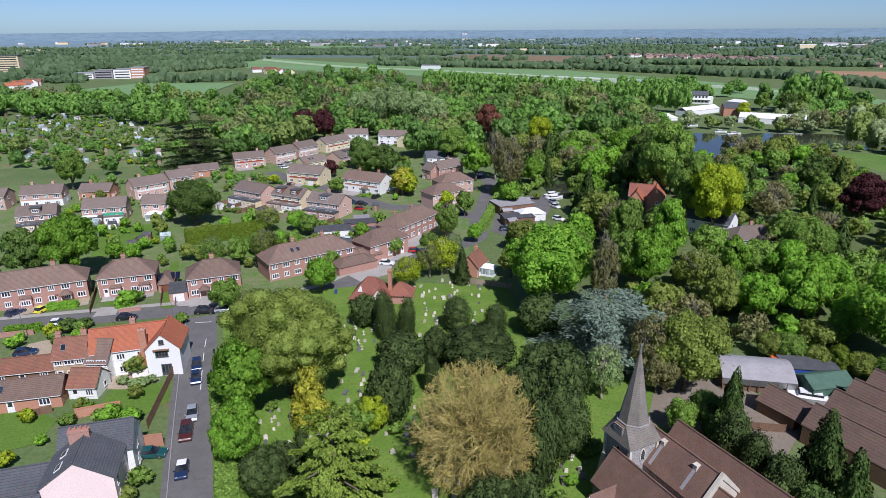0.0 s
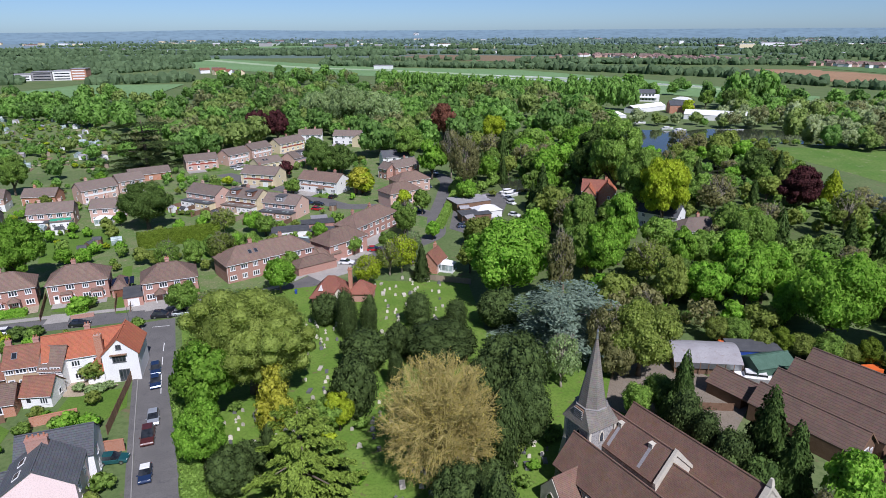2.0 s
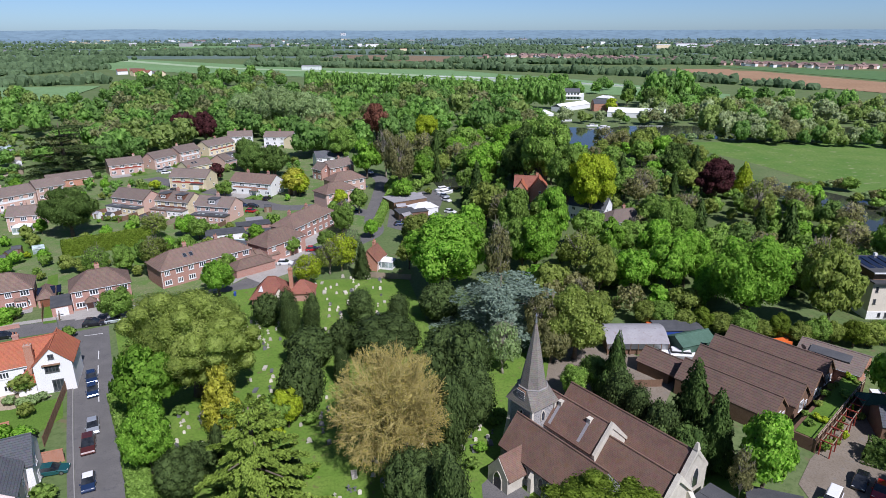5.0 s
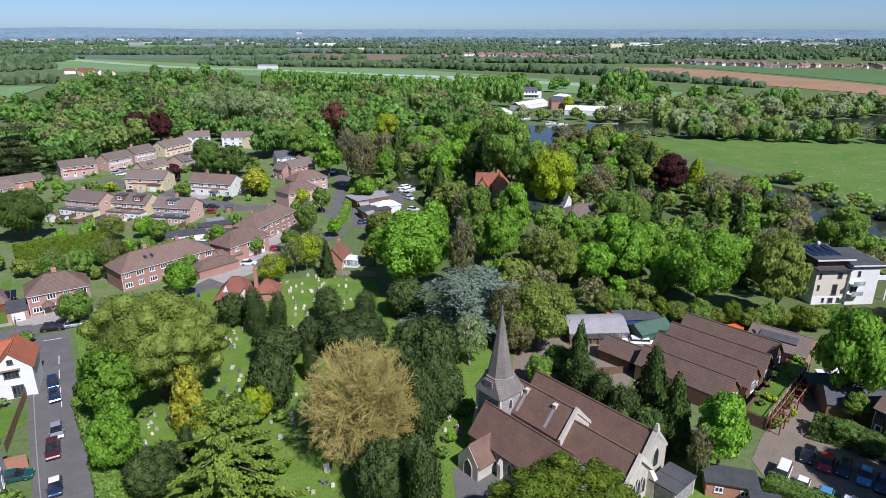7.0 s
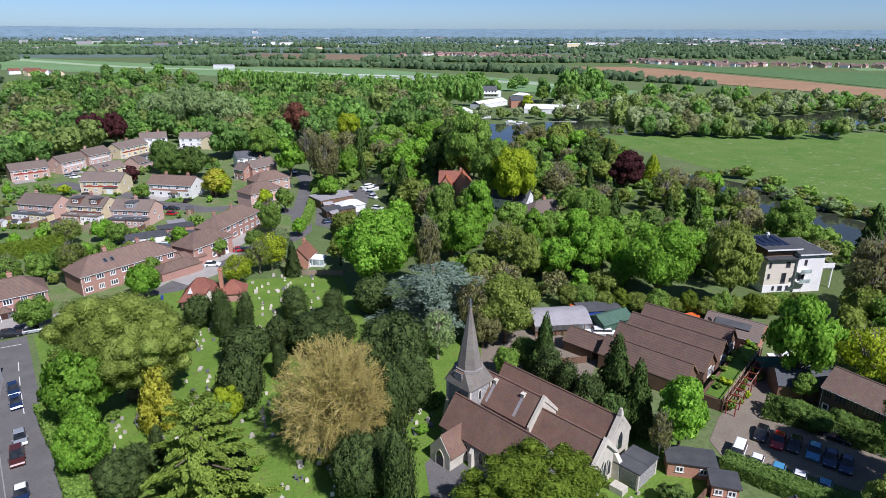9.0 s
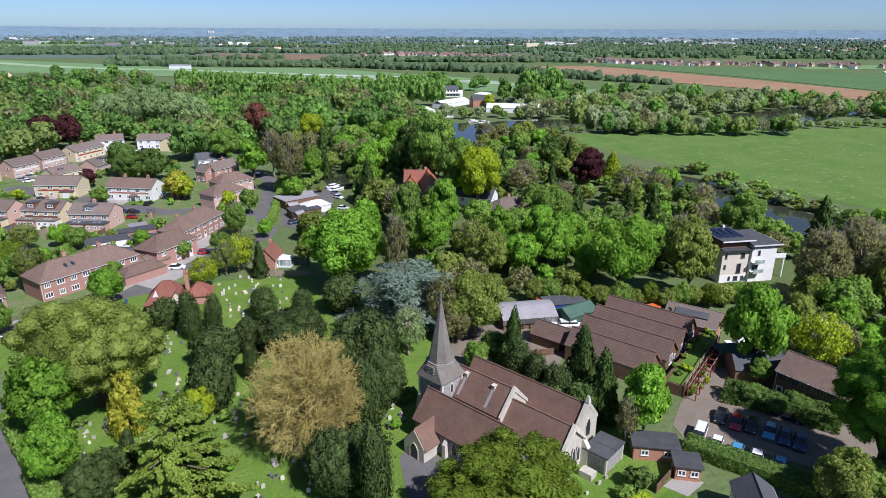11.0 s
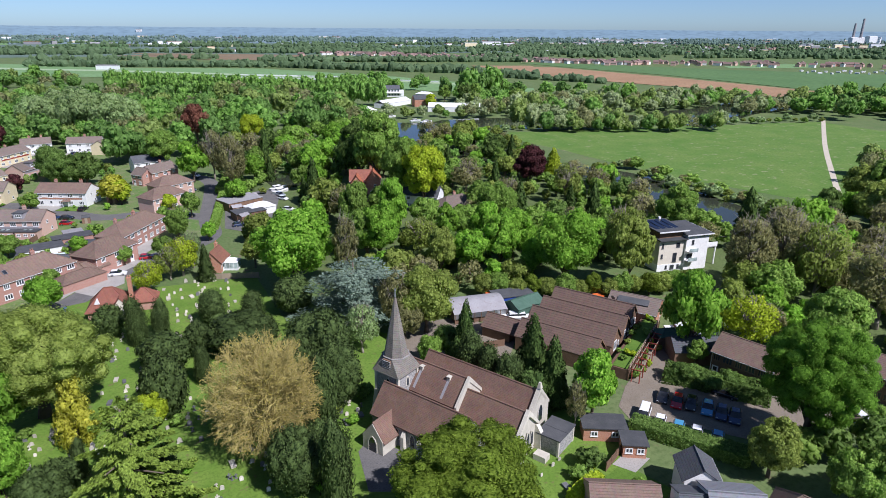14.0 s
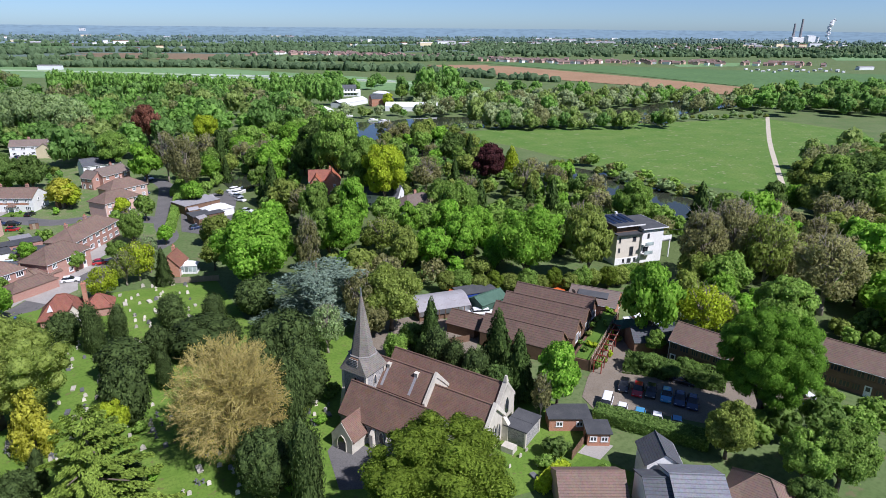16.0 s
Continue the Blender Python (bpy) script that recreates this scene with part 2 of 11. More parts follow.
PALE_BARK = surface("pale grey bark", (0.30, 0.27, 0.21), (0.24, 0.21, 0.16), 1.2, 14.0, 0.95, 0.3, 0.03, 0.1)
RUBBER = surface("black rubber", (0.02, 0.02, 0.02), (0.03, 0.03, 0.03), 4, 30, 0.8, 0.1, 0.005, 0)
STEEL = surface("galvanised steel", (0.42, 0.43, 0.44), (0.34, 0.35, 0.36), 2, 12, 0.4, 0.1, 0.005, 0, 0.8)
GREEN_SHEET = surface("dark green sheeting", (0.06, 0.12, 0.085), (0.08, 0.15, 0.11), 0.6, 7, 0.7, 0.1, 0.01, 0.1)
AWNING = surface("bright green awning cloth", (0.03, 0.30, 0.17), (0.035, 0.34, 0.20), 1, 12, 0.8, 0.1, 0.01, 0)
BLUE_TARP = surface("blue tarpaulin", (0.03, 0.07, 0.30), (0.04, 0.09, 0.36), 1, 8, 0.5, 0.2, 0.02, 0.1)
ORANGE = surface("orange plastic", (0.75, 0.16, 0.04), (0.70, 0.14, 0.035), 1, 9, 0.5, 0.1, 0.01, 0.05)
POT = surface("terracotta", (0.45, 0.20, 0.12), (0.38, 0.16, 0.10), 2, 14, 0.9, 0.1, 0.01, 0.1)
SOLAR = paint("solar panel glass", (0.012, 0.016, 0.035), 0.12)


def glazing(name, colour, rough=0.06):
    m, nt, b = start(name, rough, 0, 0.6)
    c = mix_colour(nt, ramp(nt, noisy(nt, coords(nt, True), 0.6, 3), 0.4, 0.7), colour, tuple(v * 2.2 + 0.02 for v in colour))
    link(nt, c, b.inputs["Base Color"])
    return m


GLASS = glazing("window glass over dark rooms", (0.018, 0.022, 0.028))
CAR_GLASS = glazing("tinted car glass", (0.012, 0.014, 0.017), 0.04)
GREENHOUSE_GLASS = glazing("greenhouse glass", (0.22, 0.27, 0.26), 0.15)


def water_material():
    m, nt, b = start("river water", 0.06, 0, 0.5)
    where = coords(nt, True)
    c = mix_colour(nt, ramp(nt, noisy(nt, where, 0.03, 4), 0.4, 0.65), (0.035, 0.042, 0.028), (0.05, 0.055, 0.04))
    link(nt, c, b.inputs["Base Color"])
    bumped(nt, b, noisy(nt, where, 0.9, 5), 0.10, 0.08)
    return m


WATER = water_material()
GARDEN = surface("garden grass, beds and slabs", (0.10, 0.185, 0.04), (0.19, 0.20, 0.10), 0.22, 2.5, 0.95, 0.3, 0.04, 0, world_wide=True, speck=(0.30, 0.25, 0.17))
# aerial haze painted as base colour: paler and bluer with each step outwards
HAZED_PLAIN = surface("far plain", (0.105, 0.16, 0.125), (0.14, 0.19, 0.155), 0.004, 0.03, 0.95, 0.1, 0.1, 0, world_wide=True)
HAZED_EDGE = surface("plain at the edge of sight", (0.17, 0.24, 0.26), (0.19, 0.26, 0.28), 0.003, 0.02, 0.95, 0.1, 0.1, 0, world_wide=True)
HAZED_RISE = surface("wooded horizon plain tinted haze blue", (0.165, 0.25, 0.305), (0.178, 0.263, 0.318), 0.004, 0.02, 0.95, 0.1, 0.1, 0, world_wide=True)
LITTER = surface("dark green woodland floor", (0.085, 0.125, 0.036), (0.12, 0.16, 0.055), 0.15, 1.6, 0.95, 0.5, 0.1, 0, world_wide=True, speck=(0.10, 0.085, 0.05))
LEAF = {
    "bright": foliage("bright spring leaves", (0.246, 0.490, 0.056), (0.363, 0.609, 0.088)),
    "mid": foliage("mid green leaves", (0.240, 0.399, 0.075), (0.351, 0.515, 0.119)),
    "dark": foliage("dark green leaves", (0.148, 0.253, 0.059), (0.232, 0.348, 0.093)),
    "oak": foliage("dark olive oak leaves", (0.185, 0.275, 0.030), (0.275, 0.375, 0.055)),
    "maple": foliage("deep fresh green leaves", (0.135, 0.285, 0.030), (0.20, 0.375, 0.050)),
    "olive": foliage("olive green young leaves", (0.280, 0.363, 0.074), (0.375, 0.457, 0.119)),
    "lime": foliage("yellow-green leaves", (0.472, 0.590, 0.035), (0.590, 0.708, 0.071), 0.1),
    "gold": foliage("golden foliage", (0.62, 0.62, 0.075), (0.73, 0.72, 0.13), 0.06),
    "purple": foliage("copper purple leaves", (0.065, 0.022, 0.026), (0.11, 0.036, 0.036), 0.15, 0.15),
    "red": foliage("russet red leaves", (0.26, 0.11, 0.075), (0.32, 0.15, 0.10), 0.15),
    "willow": foliage("silvery willow leaves", (0.345, 0.475, 0.195), (0.43, 0.56, 0.26), 0.12),
    "sparse": foliage("sparse brownish young leaves", (0.330, 0.334, 0.133), (0.404, 0.397, 0.183), 0.18),
    "yew": foliage("dark yew needles", (0.052, 0.084, 0.024), (0.086, 0.128, 0.038), 0.2, 0.15),
    "cypress": foliage("cypress sprays", (0.06, 0.115, 0.026), (0.10, 0.162, 0.04), 0.15, 0.1),
    "deodar": foliage("light green cedar needles", (0.21, 0.31, 0.05), (0.30, 0.41, 0.075), 0.1, 0.3),
    "blue": foliage("blue-grey cedar needles", (0.20, 0.28, 0.21), (0.275, 0.36, 0.275), 0.05, 0.25),
    "bud": foliage("golden buds", (0.34, 0.29, 0.06), (0.42, 0.35, 0.085), 0.05, 0.2),
    # leaf tones for the farther woods, with distance haze mixed into the colour
    "wood_green": foliage("fresh green woodland leaves paled by haze", (0.226, 0.422, 0.092), (0.316, 0.532, 0.130)),
    "wood_deep": foliage("deep green woodland leaves paled by haze", (0.174, 0.325, 0.083), (0.249, 0.422, 0.115)),
    "wood_olive": foliage("olive woodland leaves paled by haze", (0.325, 0.448, 0.124), (0.421, 0.542, 0.175)),
    "wood_tan": foliage("woodland twigs and leaves paled by haze", (0.364, 0.393, 0.170), (0.447, 0.462, 0.227)),
    "wood_willow": foliage("riverside willow leaves paled by haze", (0.370, 0.451, 0.216), (0.448, 0.528, 0.284), 0.12),
    # more haze blue painted into the greens the farther the woods stand
    "far": foliage("distant woodland tinted by haze", (0.115, 0.185, 0.09), (0.16, 0.24, 0.12), 0.1, 0.4),
    "hazy": foliage("far plain woods tinted by haze", (0.145, 0.22, 0.185), (0.175, 0.25, 0.215), 0.0, 0.3),
    "bluish": foliage("edge-of-sight woods tinted by haze", (0.165, 0.23, 0.27), (0.195, 0.26, 0.3), 0.0, 0.0),
    "blossom": foliage("orange-tinted leaves", (0.269, 0.220, 0.081), (0.269, 0.319, 0.095), 0.15),
}


# ---- mesh helpers ----
def mesh_of(name, verts, faces, material, smooth=False):
    me = bpy.data.meshes.new(name)
    me.from_pydata(verts, [], faces)
    me.materials.append(material)
    if smooth:
        me.polygons.foreach_set("use_smooth", [True] * len(me.polygons))
    me.update()
    return me


class Shape:
    """Boxes, prisms and tubes gathered into one mesh."""

    def __init__(self):
        self.v, self.f = [], []

    def add(self, verts, faces):
        k = len(self.v)
        self.v += [tuple(p) for p in verts]
        self.f += [tuple(i + k for i in f) for f in faces]
        return self

    def box(self, x0, y0, z0, x1, y1, z1, m=None):
        p = [(x, y, z) for z in (z0, z1) for x, y in ((x0, y0), (x1, y0), (x1, y1), (x0, y1))]
        if m is not None:
            p = [m @ Vector(q) for q in p]
        return self.add(p, [(3, 2, 1, 0), (4, 5, 6, 7), (0, 1, 5, 4), (1, 2, 6, 5), (2, 3, 7, 6), (3, 0, 4, 7)])

    def frustum(self, w0, d0, z0, w1, d1, z1, cx=0.0, cy=0.0, dx=0.0, dy=0.0):
        p = [(cx + s * w0 / 2, cy + t * d0 / 2, z0) for s, t in ((-1, -1), (1, -1), (1, 1), (-1, 1))]
        p += [(cx + dx + s * w1 / 2, cy + dy + t * d1 / 2, z1) for s, t in ((-1, -1), (1, -1), (1, 1), (-1, 1))]
        return self.add(p, [(3, 2, 1, 0), (4, 5, 6, 7), (0, 1, 5, 4), (1, 2, 6, 5), (2, 3, 7, 6), (3, 0, 4, 7)])

    def prism(self, outline, a, b, axis="x"):
        """An outline of (across, up) drawn out from a to b along x or y."""
        n = len(outline)
        put = (lambda s, u, z: (s, u, z)) if axis == "x" else (lambda s, u, z: (u, s, z))
        p = [put(a, u, z) for u, z in outline] + [put(b, u, z) for u, z in outline]
        return self.add(p, [tuple(range(n))[::-1], tuple(range(n, 2 * n))] + [(i, (i + 1) % n, n + (i + 1) % n, n + i) for i in range(n)])

    def tube(self, a, b, r0, r1, sides=6):
        a, b = Vector(a), Vector(b)
        q = (b - a).to_track_quat("Z", "Y").to_matrix()
        p = []
        for c, r in ((a, r0), (b, r1)):
            p += [c + q @ Vector((math.cos(2 * math.pi * i / sides) * r, math.sin(2 * math.pi * i / sides) * r, 0)) for i in range(sides)]
        return self.add(p, [(i, (i + 1) % sides, sides + (i + 1) % sides, sides + i) for i in range(sides)] + [tuple(range(sides))[::-1], tuple(range(sides, 2 * sides))])

    def mesh(self, name, material, smooth=False):
        me = mesh_of(name, self.v, self.f, material, smooth)
        b = bmesh.new()
        b.from_mesh(me)
        bmesh.ops.recalc_face_normals(b, faces=b.faces)
        b.to_mesh(me)
        b.free()
        return me


CACHE = {}


def cached(key, make):
    if key not in CACHE:
        CACHE[key] = make()
    return CACHE[key]


def part(name, mesh, parent, at=None, label=""):
    ob = new(name, mesh)
    ob.parent = parent
    if at is not None:
        ob.matrix_basis = at
    if label:
        tagged(ob, label)
    return ob


def thing(name, x, y, z, rot, label, category, group="", kind=""):
    ob = new(name)
    ob.matrix_basis = pose(x, y, z, 0, 0, rot)
    return tagged(ob, label, category, group, kind)


def sheet(name, corners, z, material, label, category, kind="structure", depth=0.0):
    """A flat piece of ground with the given corners."""
    n = len(corners)
    v = [(x, y, z) for x, y in corners]
    f = [tuple(range(n))]
    if depth:
        v += [(x, y, z - depth) for x, y in corners]
        f += [(i, i + n, (i + 1) % n + n, (i + 1) % n) for i in range(n)]
    me = mesh_of(name, v, f, material)
    b = bmesh.new()
    b.from_mesh(me)
    bmesh.ops.triangulate(b, faces=[q for q in b.faces if len(q.verts) > 4])
    bmesh.ops.recalc_face_normals(b, faces=b.faces)
    if sum(q.normal.z * q.calc_area() for q in b.faces if abs(q.normal.z) > 0.5) < 0:
        bmesh.ops.reverse_faces(b, faces=b.faces)
    b.to_mesh(me)
    b.free()
    return tagged(new(name, me), label, category, kind=kind)


def smooth_line(points, steps=6):
    """A Catmull-Rom line through the points."""
    p = [Vector(q) for q in points]
    p = [2 * p[0] - p[1], *p, 2 * p[-1] - p[-2]]
    out = []
    for a, b, c, d in zip(p, p[1:], p[2:], p[3:]):
        for i in range(steps):
            t = i / steps
            out.append(0.5 * (2 * b + (c - a) * t + (2 * a - 5 * b + 4 * c - d) * t * t + (3 * b - 3 * c + d - a) * t ** 3))
    return out + [p[-2]]


def strip(name, points, width, z, material, label, category, kind="structure", shift=0.0, height=0.0, steps=6, wobble=0.0):
    """A band of ground along a line; widths may differ from end to end."""
    line = smooth_line(points, steps)
    w = width if isinstance(width, tuple) else (width, width)
    v, f = [], []
    for i, p in enumerate(line):
        a, b = line[max(i - 1, 0)], line[min(i + 1, len(line) - 1)]
        t = (b - a).normalized()
        n = Vector((-t.y, t.x))
        half = (w[0] + (w[1] - w[0]) * i / (len(line) - 1)) / 2 * (1 + wobble * noise.noise((p.x * 0.05, p.y * 0.05, 0)))
        for s in (1, -1):
            q = p + n * (shift + s * half)
            v.append((q.x, q.y, z + height))
    m = len(line)
    f = [(2 * i, 2 * i + 1, 2 * i + 3, 2 * i + 2) for i in range(m - 1)]
    if height:
        v += [(x, y, z) for x, y, _ in v]
        k = 2 * m
        for i in range(m - 1):
            f += [(2 * i, 2 * i + 2, 2 * i + 2 + k, 2 * i + k), (2 * i + 1, 2 * i + 1 + k, 2 * i + 3 + k, 2 * i + 3)]
    me = mesh_of(name, v, f, material)
    return tagged(new(name, me), label, category, kind=kind)


# ---- plants ----
def unit(a):
    return a / np.maximum(np.linalg.norm(a, axis=1, keepdims=True), 1e-9)


def cards(P, N, size, rng, stretch=0.62, along=None, out=None):
    """Folded leaf clumps at P that face N; the third result is the soft outward normal of each corner."""
    n = len(P)
    out = N if out is None else out
    u = unit(np.cross(N, rng.normal(size=(n, 3)))) if along is None else unit(along + 0.25 * rng.normal(size=(n, 3)))
    w = unit(np.cross(N, u))
    s = (size * rng.uniform(0.55, 1.4, n))[:, None]
    V = np.stack([P + u * s, P - u * s * 0.7 + w * s * stretch * 1.25 + N * s * 0.2, P - u * s * 0.6 - w * s * stretch * 1.25 - N * s * 0.2], 1).reshape(-1, 3)
    F = np.arange(3 * n).reshape(n, 3)
    T = V.reshape(n, 3, 3)
    flip = (np.cross(T[:, 1] - T[:, 0], T[:, 2] - T[:, 0]) * out).sum(1) < 0
    F[flip] = F[flip][:, ::-1]
    soft = unit(out + 0.52 * rng.normal(size=(n, 3)))
    return V, F, np.repeat(soft, 3, 0)


def ball(detail=1):
    if ("ball", detail) not in CACHE:
        b = bmesh.new()
        bmesh.ops.create_icosphere(b, subdivisions=detail, radius=1.0)
        CACHE[("ball", detail)] = np.array([v.co[:] for v in b.verts]), [tuple(v.index for v in f.verts) for f in b.faces]
        b.free()
    return CACHE[("ball", detail)]


def leaf_mesh(name, parts_v, parts_f, material, parts_n=None):
    V, F, k = [], [], 0
    for v, f in zip(parts_v, parts_f):
        V.append(v)
        F += [tuple(int(i) + k for i in q) for q in f]
        k += len(v)
    me = mesh_of(name, np.concatenate(V).tolist(), F, material, parts_n is not None)
    if parts_n is not None:
        soften(me, np.concatenate(parts_n))
    return me


def soften(me, normals):
    """Leaves that take the light as the rounded crown does."""
    me.attributes.new("custom_normal", "FLOAT_VECTOR", "POINT").data.foreach_set("vector", np.ascontiguousarray(normals, np.float32).ravel())
    me.update()


def lobed_crown(name, C, r, flat, n, size, core, material, rng, floor=-9.0, up=0.25):
    """A crown of leafy lobes: clumps on their outer faces, a shaded heart inside."""
    C, r = np.asarray(C, float), np.asarray(r, float)
    pick = rng.choice(len(r), n, p=r ** 2 / (r ** 2).sum())
    d = unit(rng.normal(size=(n, 3)))
    squash = np.array([1, 1, flat])
    P = C[pick] + d * squash * (r[pick] * (0.84 + 0.34 * rng.beta(1.5, 2.2, n)))[:, None]
    P += rng.normal(size=(n, 3)) * squash * r[pick][:, None] * 0.07
    inside = np.zeros(n, bool)
    for j in range(len(r)):
        inside |= (np.linalg.norm((P - C[j]) / squash, axis=1) < 0.72 * r[j]) & (pick != j)
    keep = ~inside & (P[:, 2] > floor)
    P, d = P[keep], d[keep]
    whole = unit(P - C.mean(0))
    N = unit(d + whole * 0.3 + rng.normal(size=P.shape) * 0.42 + np.array([0, 0, up]))
    vs, fs, ns = cards(P, N, size, rng, 0.36 if n > 30000 else 0.46 if n > 15000 else 0.62, None, unit(d * 0.55 + whole * 0.62 + np.array([0, 0, 0.12])))
    V, F, S = [vs], [fs], [ns]
    bv, bf = ball(1)
    for c, q in zip(C, r):
        wob = 1 + 0.16 * rng.normal(size=(len(bv), 1)).clip(-1.5, 1.5)
        V.append(np.maximum(c + bv * wob * squash * q * min(0.88, core + 0.08), [-9, -9, max(floor, -9)]))
        F.append(bf)
        S.append(bv)
    return leaf_mesh(name, V, F, material, S)


def broad_lobes(rng, count=24, near=True, tall=1.0, small=1.0):
    C, r = [(0, 0, 1.08)], [0.62]
    stretch = rng.uniform(0.85, 1.15)
    count = int((count + 16) * tall ** 0.6 / small ** 1.6) if near else 19
    for i in range(count):
        a, z = i * 2.399 + rng.uniform(-0.5, 0.5), rng.uniform(-0.8, 1.0)
        h = math.sqrt(max(0.04, 1 - z * z)) * rng.uniform(0.56, 0.82 + 0.1 * (1 - small))
        q = rng.uniform(0.15, 0.31) * small if near else rng.uniform(0.24, 0.38)
        C.append((h * math.cos(a) * stretch, h * math.sin(a) / stretch, 1.13 + z * 0.62 * rng.uniform(0.75, 1.08)))
        r.append(q)
    return C, r


def crown_of(shape, tone, variant, fine, tall=1.0):
    """The crown of a tree one unit in radius and two high; tall: how much it will be drawn out upwards."""
    rng = np.random.default_rng(hash_of(shape, variant))
    near = fine in (4, 3, True)
    small = 0.5 if fine == 4 else 0.8 if fine == 3 else 1.0
    m = LEAF[tone]
    n, size = ((64000, 0.0195), (17500, 0.040), (8000, 0.055), (2300, 0.095), (520, 0.17), (880, 0.13), (280, 0.22))[(4, 3, True, False, 2, 6, 7).index(fine)]
    if shape == "broad":
        C, r = broad_lobes(rng, 24, near, tall, small)
        return lobed_crown("crown", C, r, 0.95 / tall, n, size, 0.74, m, rng, 0.12)
    if shape == "open":
        C, r = broad_lobes(rng, 30, near, tall, small)
        return lobed_crown("crown", C[1:], np.array(r[1:]) * 0.9, 0.95 / tall, int(n * 0.7), size * 0.8, 0.2, m, rng, 0.12)
    if shape == "round":
        C, r = broad_lobes(rng, 26, near, tall, small)
        C = [(x * 0.95, y * 0.95, 0.25 + (z - 0.25) * 0.96) for x, y, z in C]
        return lobed_crown("crown", C, r, 1.0 / tall, int(n * 1.1), size * 0.8, 0.82, m, rng, 0.02)
    if shape == "dome":
        C, r = [(0, 0, 0.9)], [0.62]
        for i in range(46):
            z = -0.95 + 1.9 * (i + 0.5) / 46
            h = math.sqrt(1 - z * z) * rng.uniform(0.6, 0.74)
            C.append((h * math.cos(i * 2.399), h * math.sin(i * 2.399), 0.97 + z * 0.7 * rng.uniform(0.9, 1.05)))
            r.append(rng.uniform(0.24, 0.36))
        return lobed_crown("crown", C, r, 1.0, int(n * 1.1), size * 0.85, 0.74, m, rng, 0.02, 0.1)
    if shape == "column":
        z = np.linspace(0.15, 1.75, 13)
        C = [(rng.uniform(-0.2, 0.2), rng.uniform(-0.2, 0.2), q) for q in z]
        r = 0.82 * np.sqrt(np.clip(1.05 - ((z - 0.85) / 1.15) ** 2, 0.05, 1))
        return lobed_crown("crown", C, r, 0.8, int(n * 1.1), size * 0.85, 0.78, m, rng, 0.02, 0.6)
    if shape == "plume":
        C, r = [], []
        for q in np.linspace(0.12, 1.9, 46):
            a, k = rng.uniform(0, 6.28), (1 - q / 2.05) ** 0.75 * rng.uniform(0.25, 0.95)
            C.append((k * math.cos(a), k * math.sin(a), q))
            r.append((0.13 + 0.19 * (1 - q / 2.0)) * rng.uniform(0.7, 1.3))
        return lobed_crown("crown", C, r, 1.0, n, size * 0.8, 0.5, m, rng, 0.02, 0.3)
    if shape == "cone":
        k = int(n * 0.9)
        z = 2 * (1 - np.sqrt(rng.uniform(0, 1, k))) * 0.98 + 0.06
        a = rng.uniform(0, 2 * np.pi, k)
        lump = 1 + 0.16 * np.sin(a * 5 + z * 9 + variant) + 0.12 * np.sin(a * 3 - z * 17)
        R = (1 - z / 2.08) ** 0.8 * lump * rng.uniform(0.75, 1.06, k)
        P = np.stack([R * np.cos(a), R * np.sin(a), z], 1)
        out = np.stack([np.cos(a), np.sin(a), 0.35 + 0 * a], 1)
        vs, fs, ns = cards(P, unit(out + 0.5 * rng.normal(size=P.shape)), size * 0.95, rng, 0.5, np.stack([np.cos(a), np.sin(a), -0.5 + 0 * a], 1), unit(out))
        bv, bf = ball(2)
        core = np.stack([bv[:, 0] * 0.8 * (1 - (bv[:, 2] + 1) / 2.3), bv[:, 1] * 0.8 * (1 - (bv[:, 2] + 1) / 2.3), (bv[:, 2] + 1) * 0.93 + 0.04], 1)
        return leaf_mesh("crown", [vs, core], [fs, bf], m, [ns, bv])
    if shape in ("deodar", "cedar"):
        P, N, A = [], [], []
        tiers = 10 if shape == "deodar" else 6
        for t in range(tiers):
            z = 0.12 + 1.84 * t / tiers
            reach = (1 - z / 2.06) ** 0.62 if shape == "deodar" else (1 - z / 2.25) ** 0.42 * 1.05
            arms = 7 if shape == "deodar" else 5
            for j in range(arms):
                a = 2 * math.pi * (j + rng.uniform(-0.35, 0.35)) / arms + t * 1.1
                L = reach * (rng.uniform(0.55, 1.2) if shape == "deodar" else rng.uniform(0.3, 1.35))
                k = int({3: 720 if shape == "deodar" else 620, True: 260}.get(fine, 60) * (0.35 + L))
                s = rng.uniform(0.12, 1, k) ** 0.7
                if shape == "deodar":
                    # feathery side sprays, shorter towards the drooping tip
                    side = rng.uniform(-1, 1, k)
                    w = side * 0.17 * (1.15 - s) * (0.35 + 0.65 * np.abs(np.sin(s * 16 + j)))
                    dz = 0.17 * s - 0.30 * s * s * L - 0.10 * np.abs(side) * (1.1 - s) + rng.uniform(-0.05, 0.012, k) * (0.3 + 0.7 * s)
                else:
                    # level plates of needles strung along each limb
                    plate = rng.integers(0, 4, k)
                    mid = np.array([0.35, 0.58, 0.8, 0.98])[plate]
                    ang, rad = rng.uniform(0, 2 * np.pi, k), np.sqrt(rng.uniform(0, 1, k)) * 0.19
                    s = mid + rad * np.cos(ang) / max(L, 0.3)
                    w = rad * np.sin(ang) * 1.1 + (plate % 2 - 0.5) * 0.16
                    dz = 0.10 * mid - 0.16 * mid ** 3 + rng.normal(size=k) * 0.014 - 0.25 * rad ** 2 + 0.02 * np.sin(plate * 2.2 + j)
                x, y = L * s * math.cos(a) - w * math.sin(a), L * s * math.sin(a) + w * math.cos(a)
                P.append(np.stack([x, y, z + dz], 1))
                N.append(np.tile([0.25 * math.cos(a), 0.25 * math.sin(a), 1.0], (k, 1)))
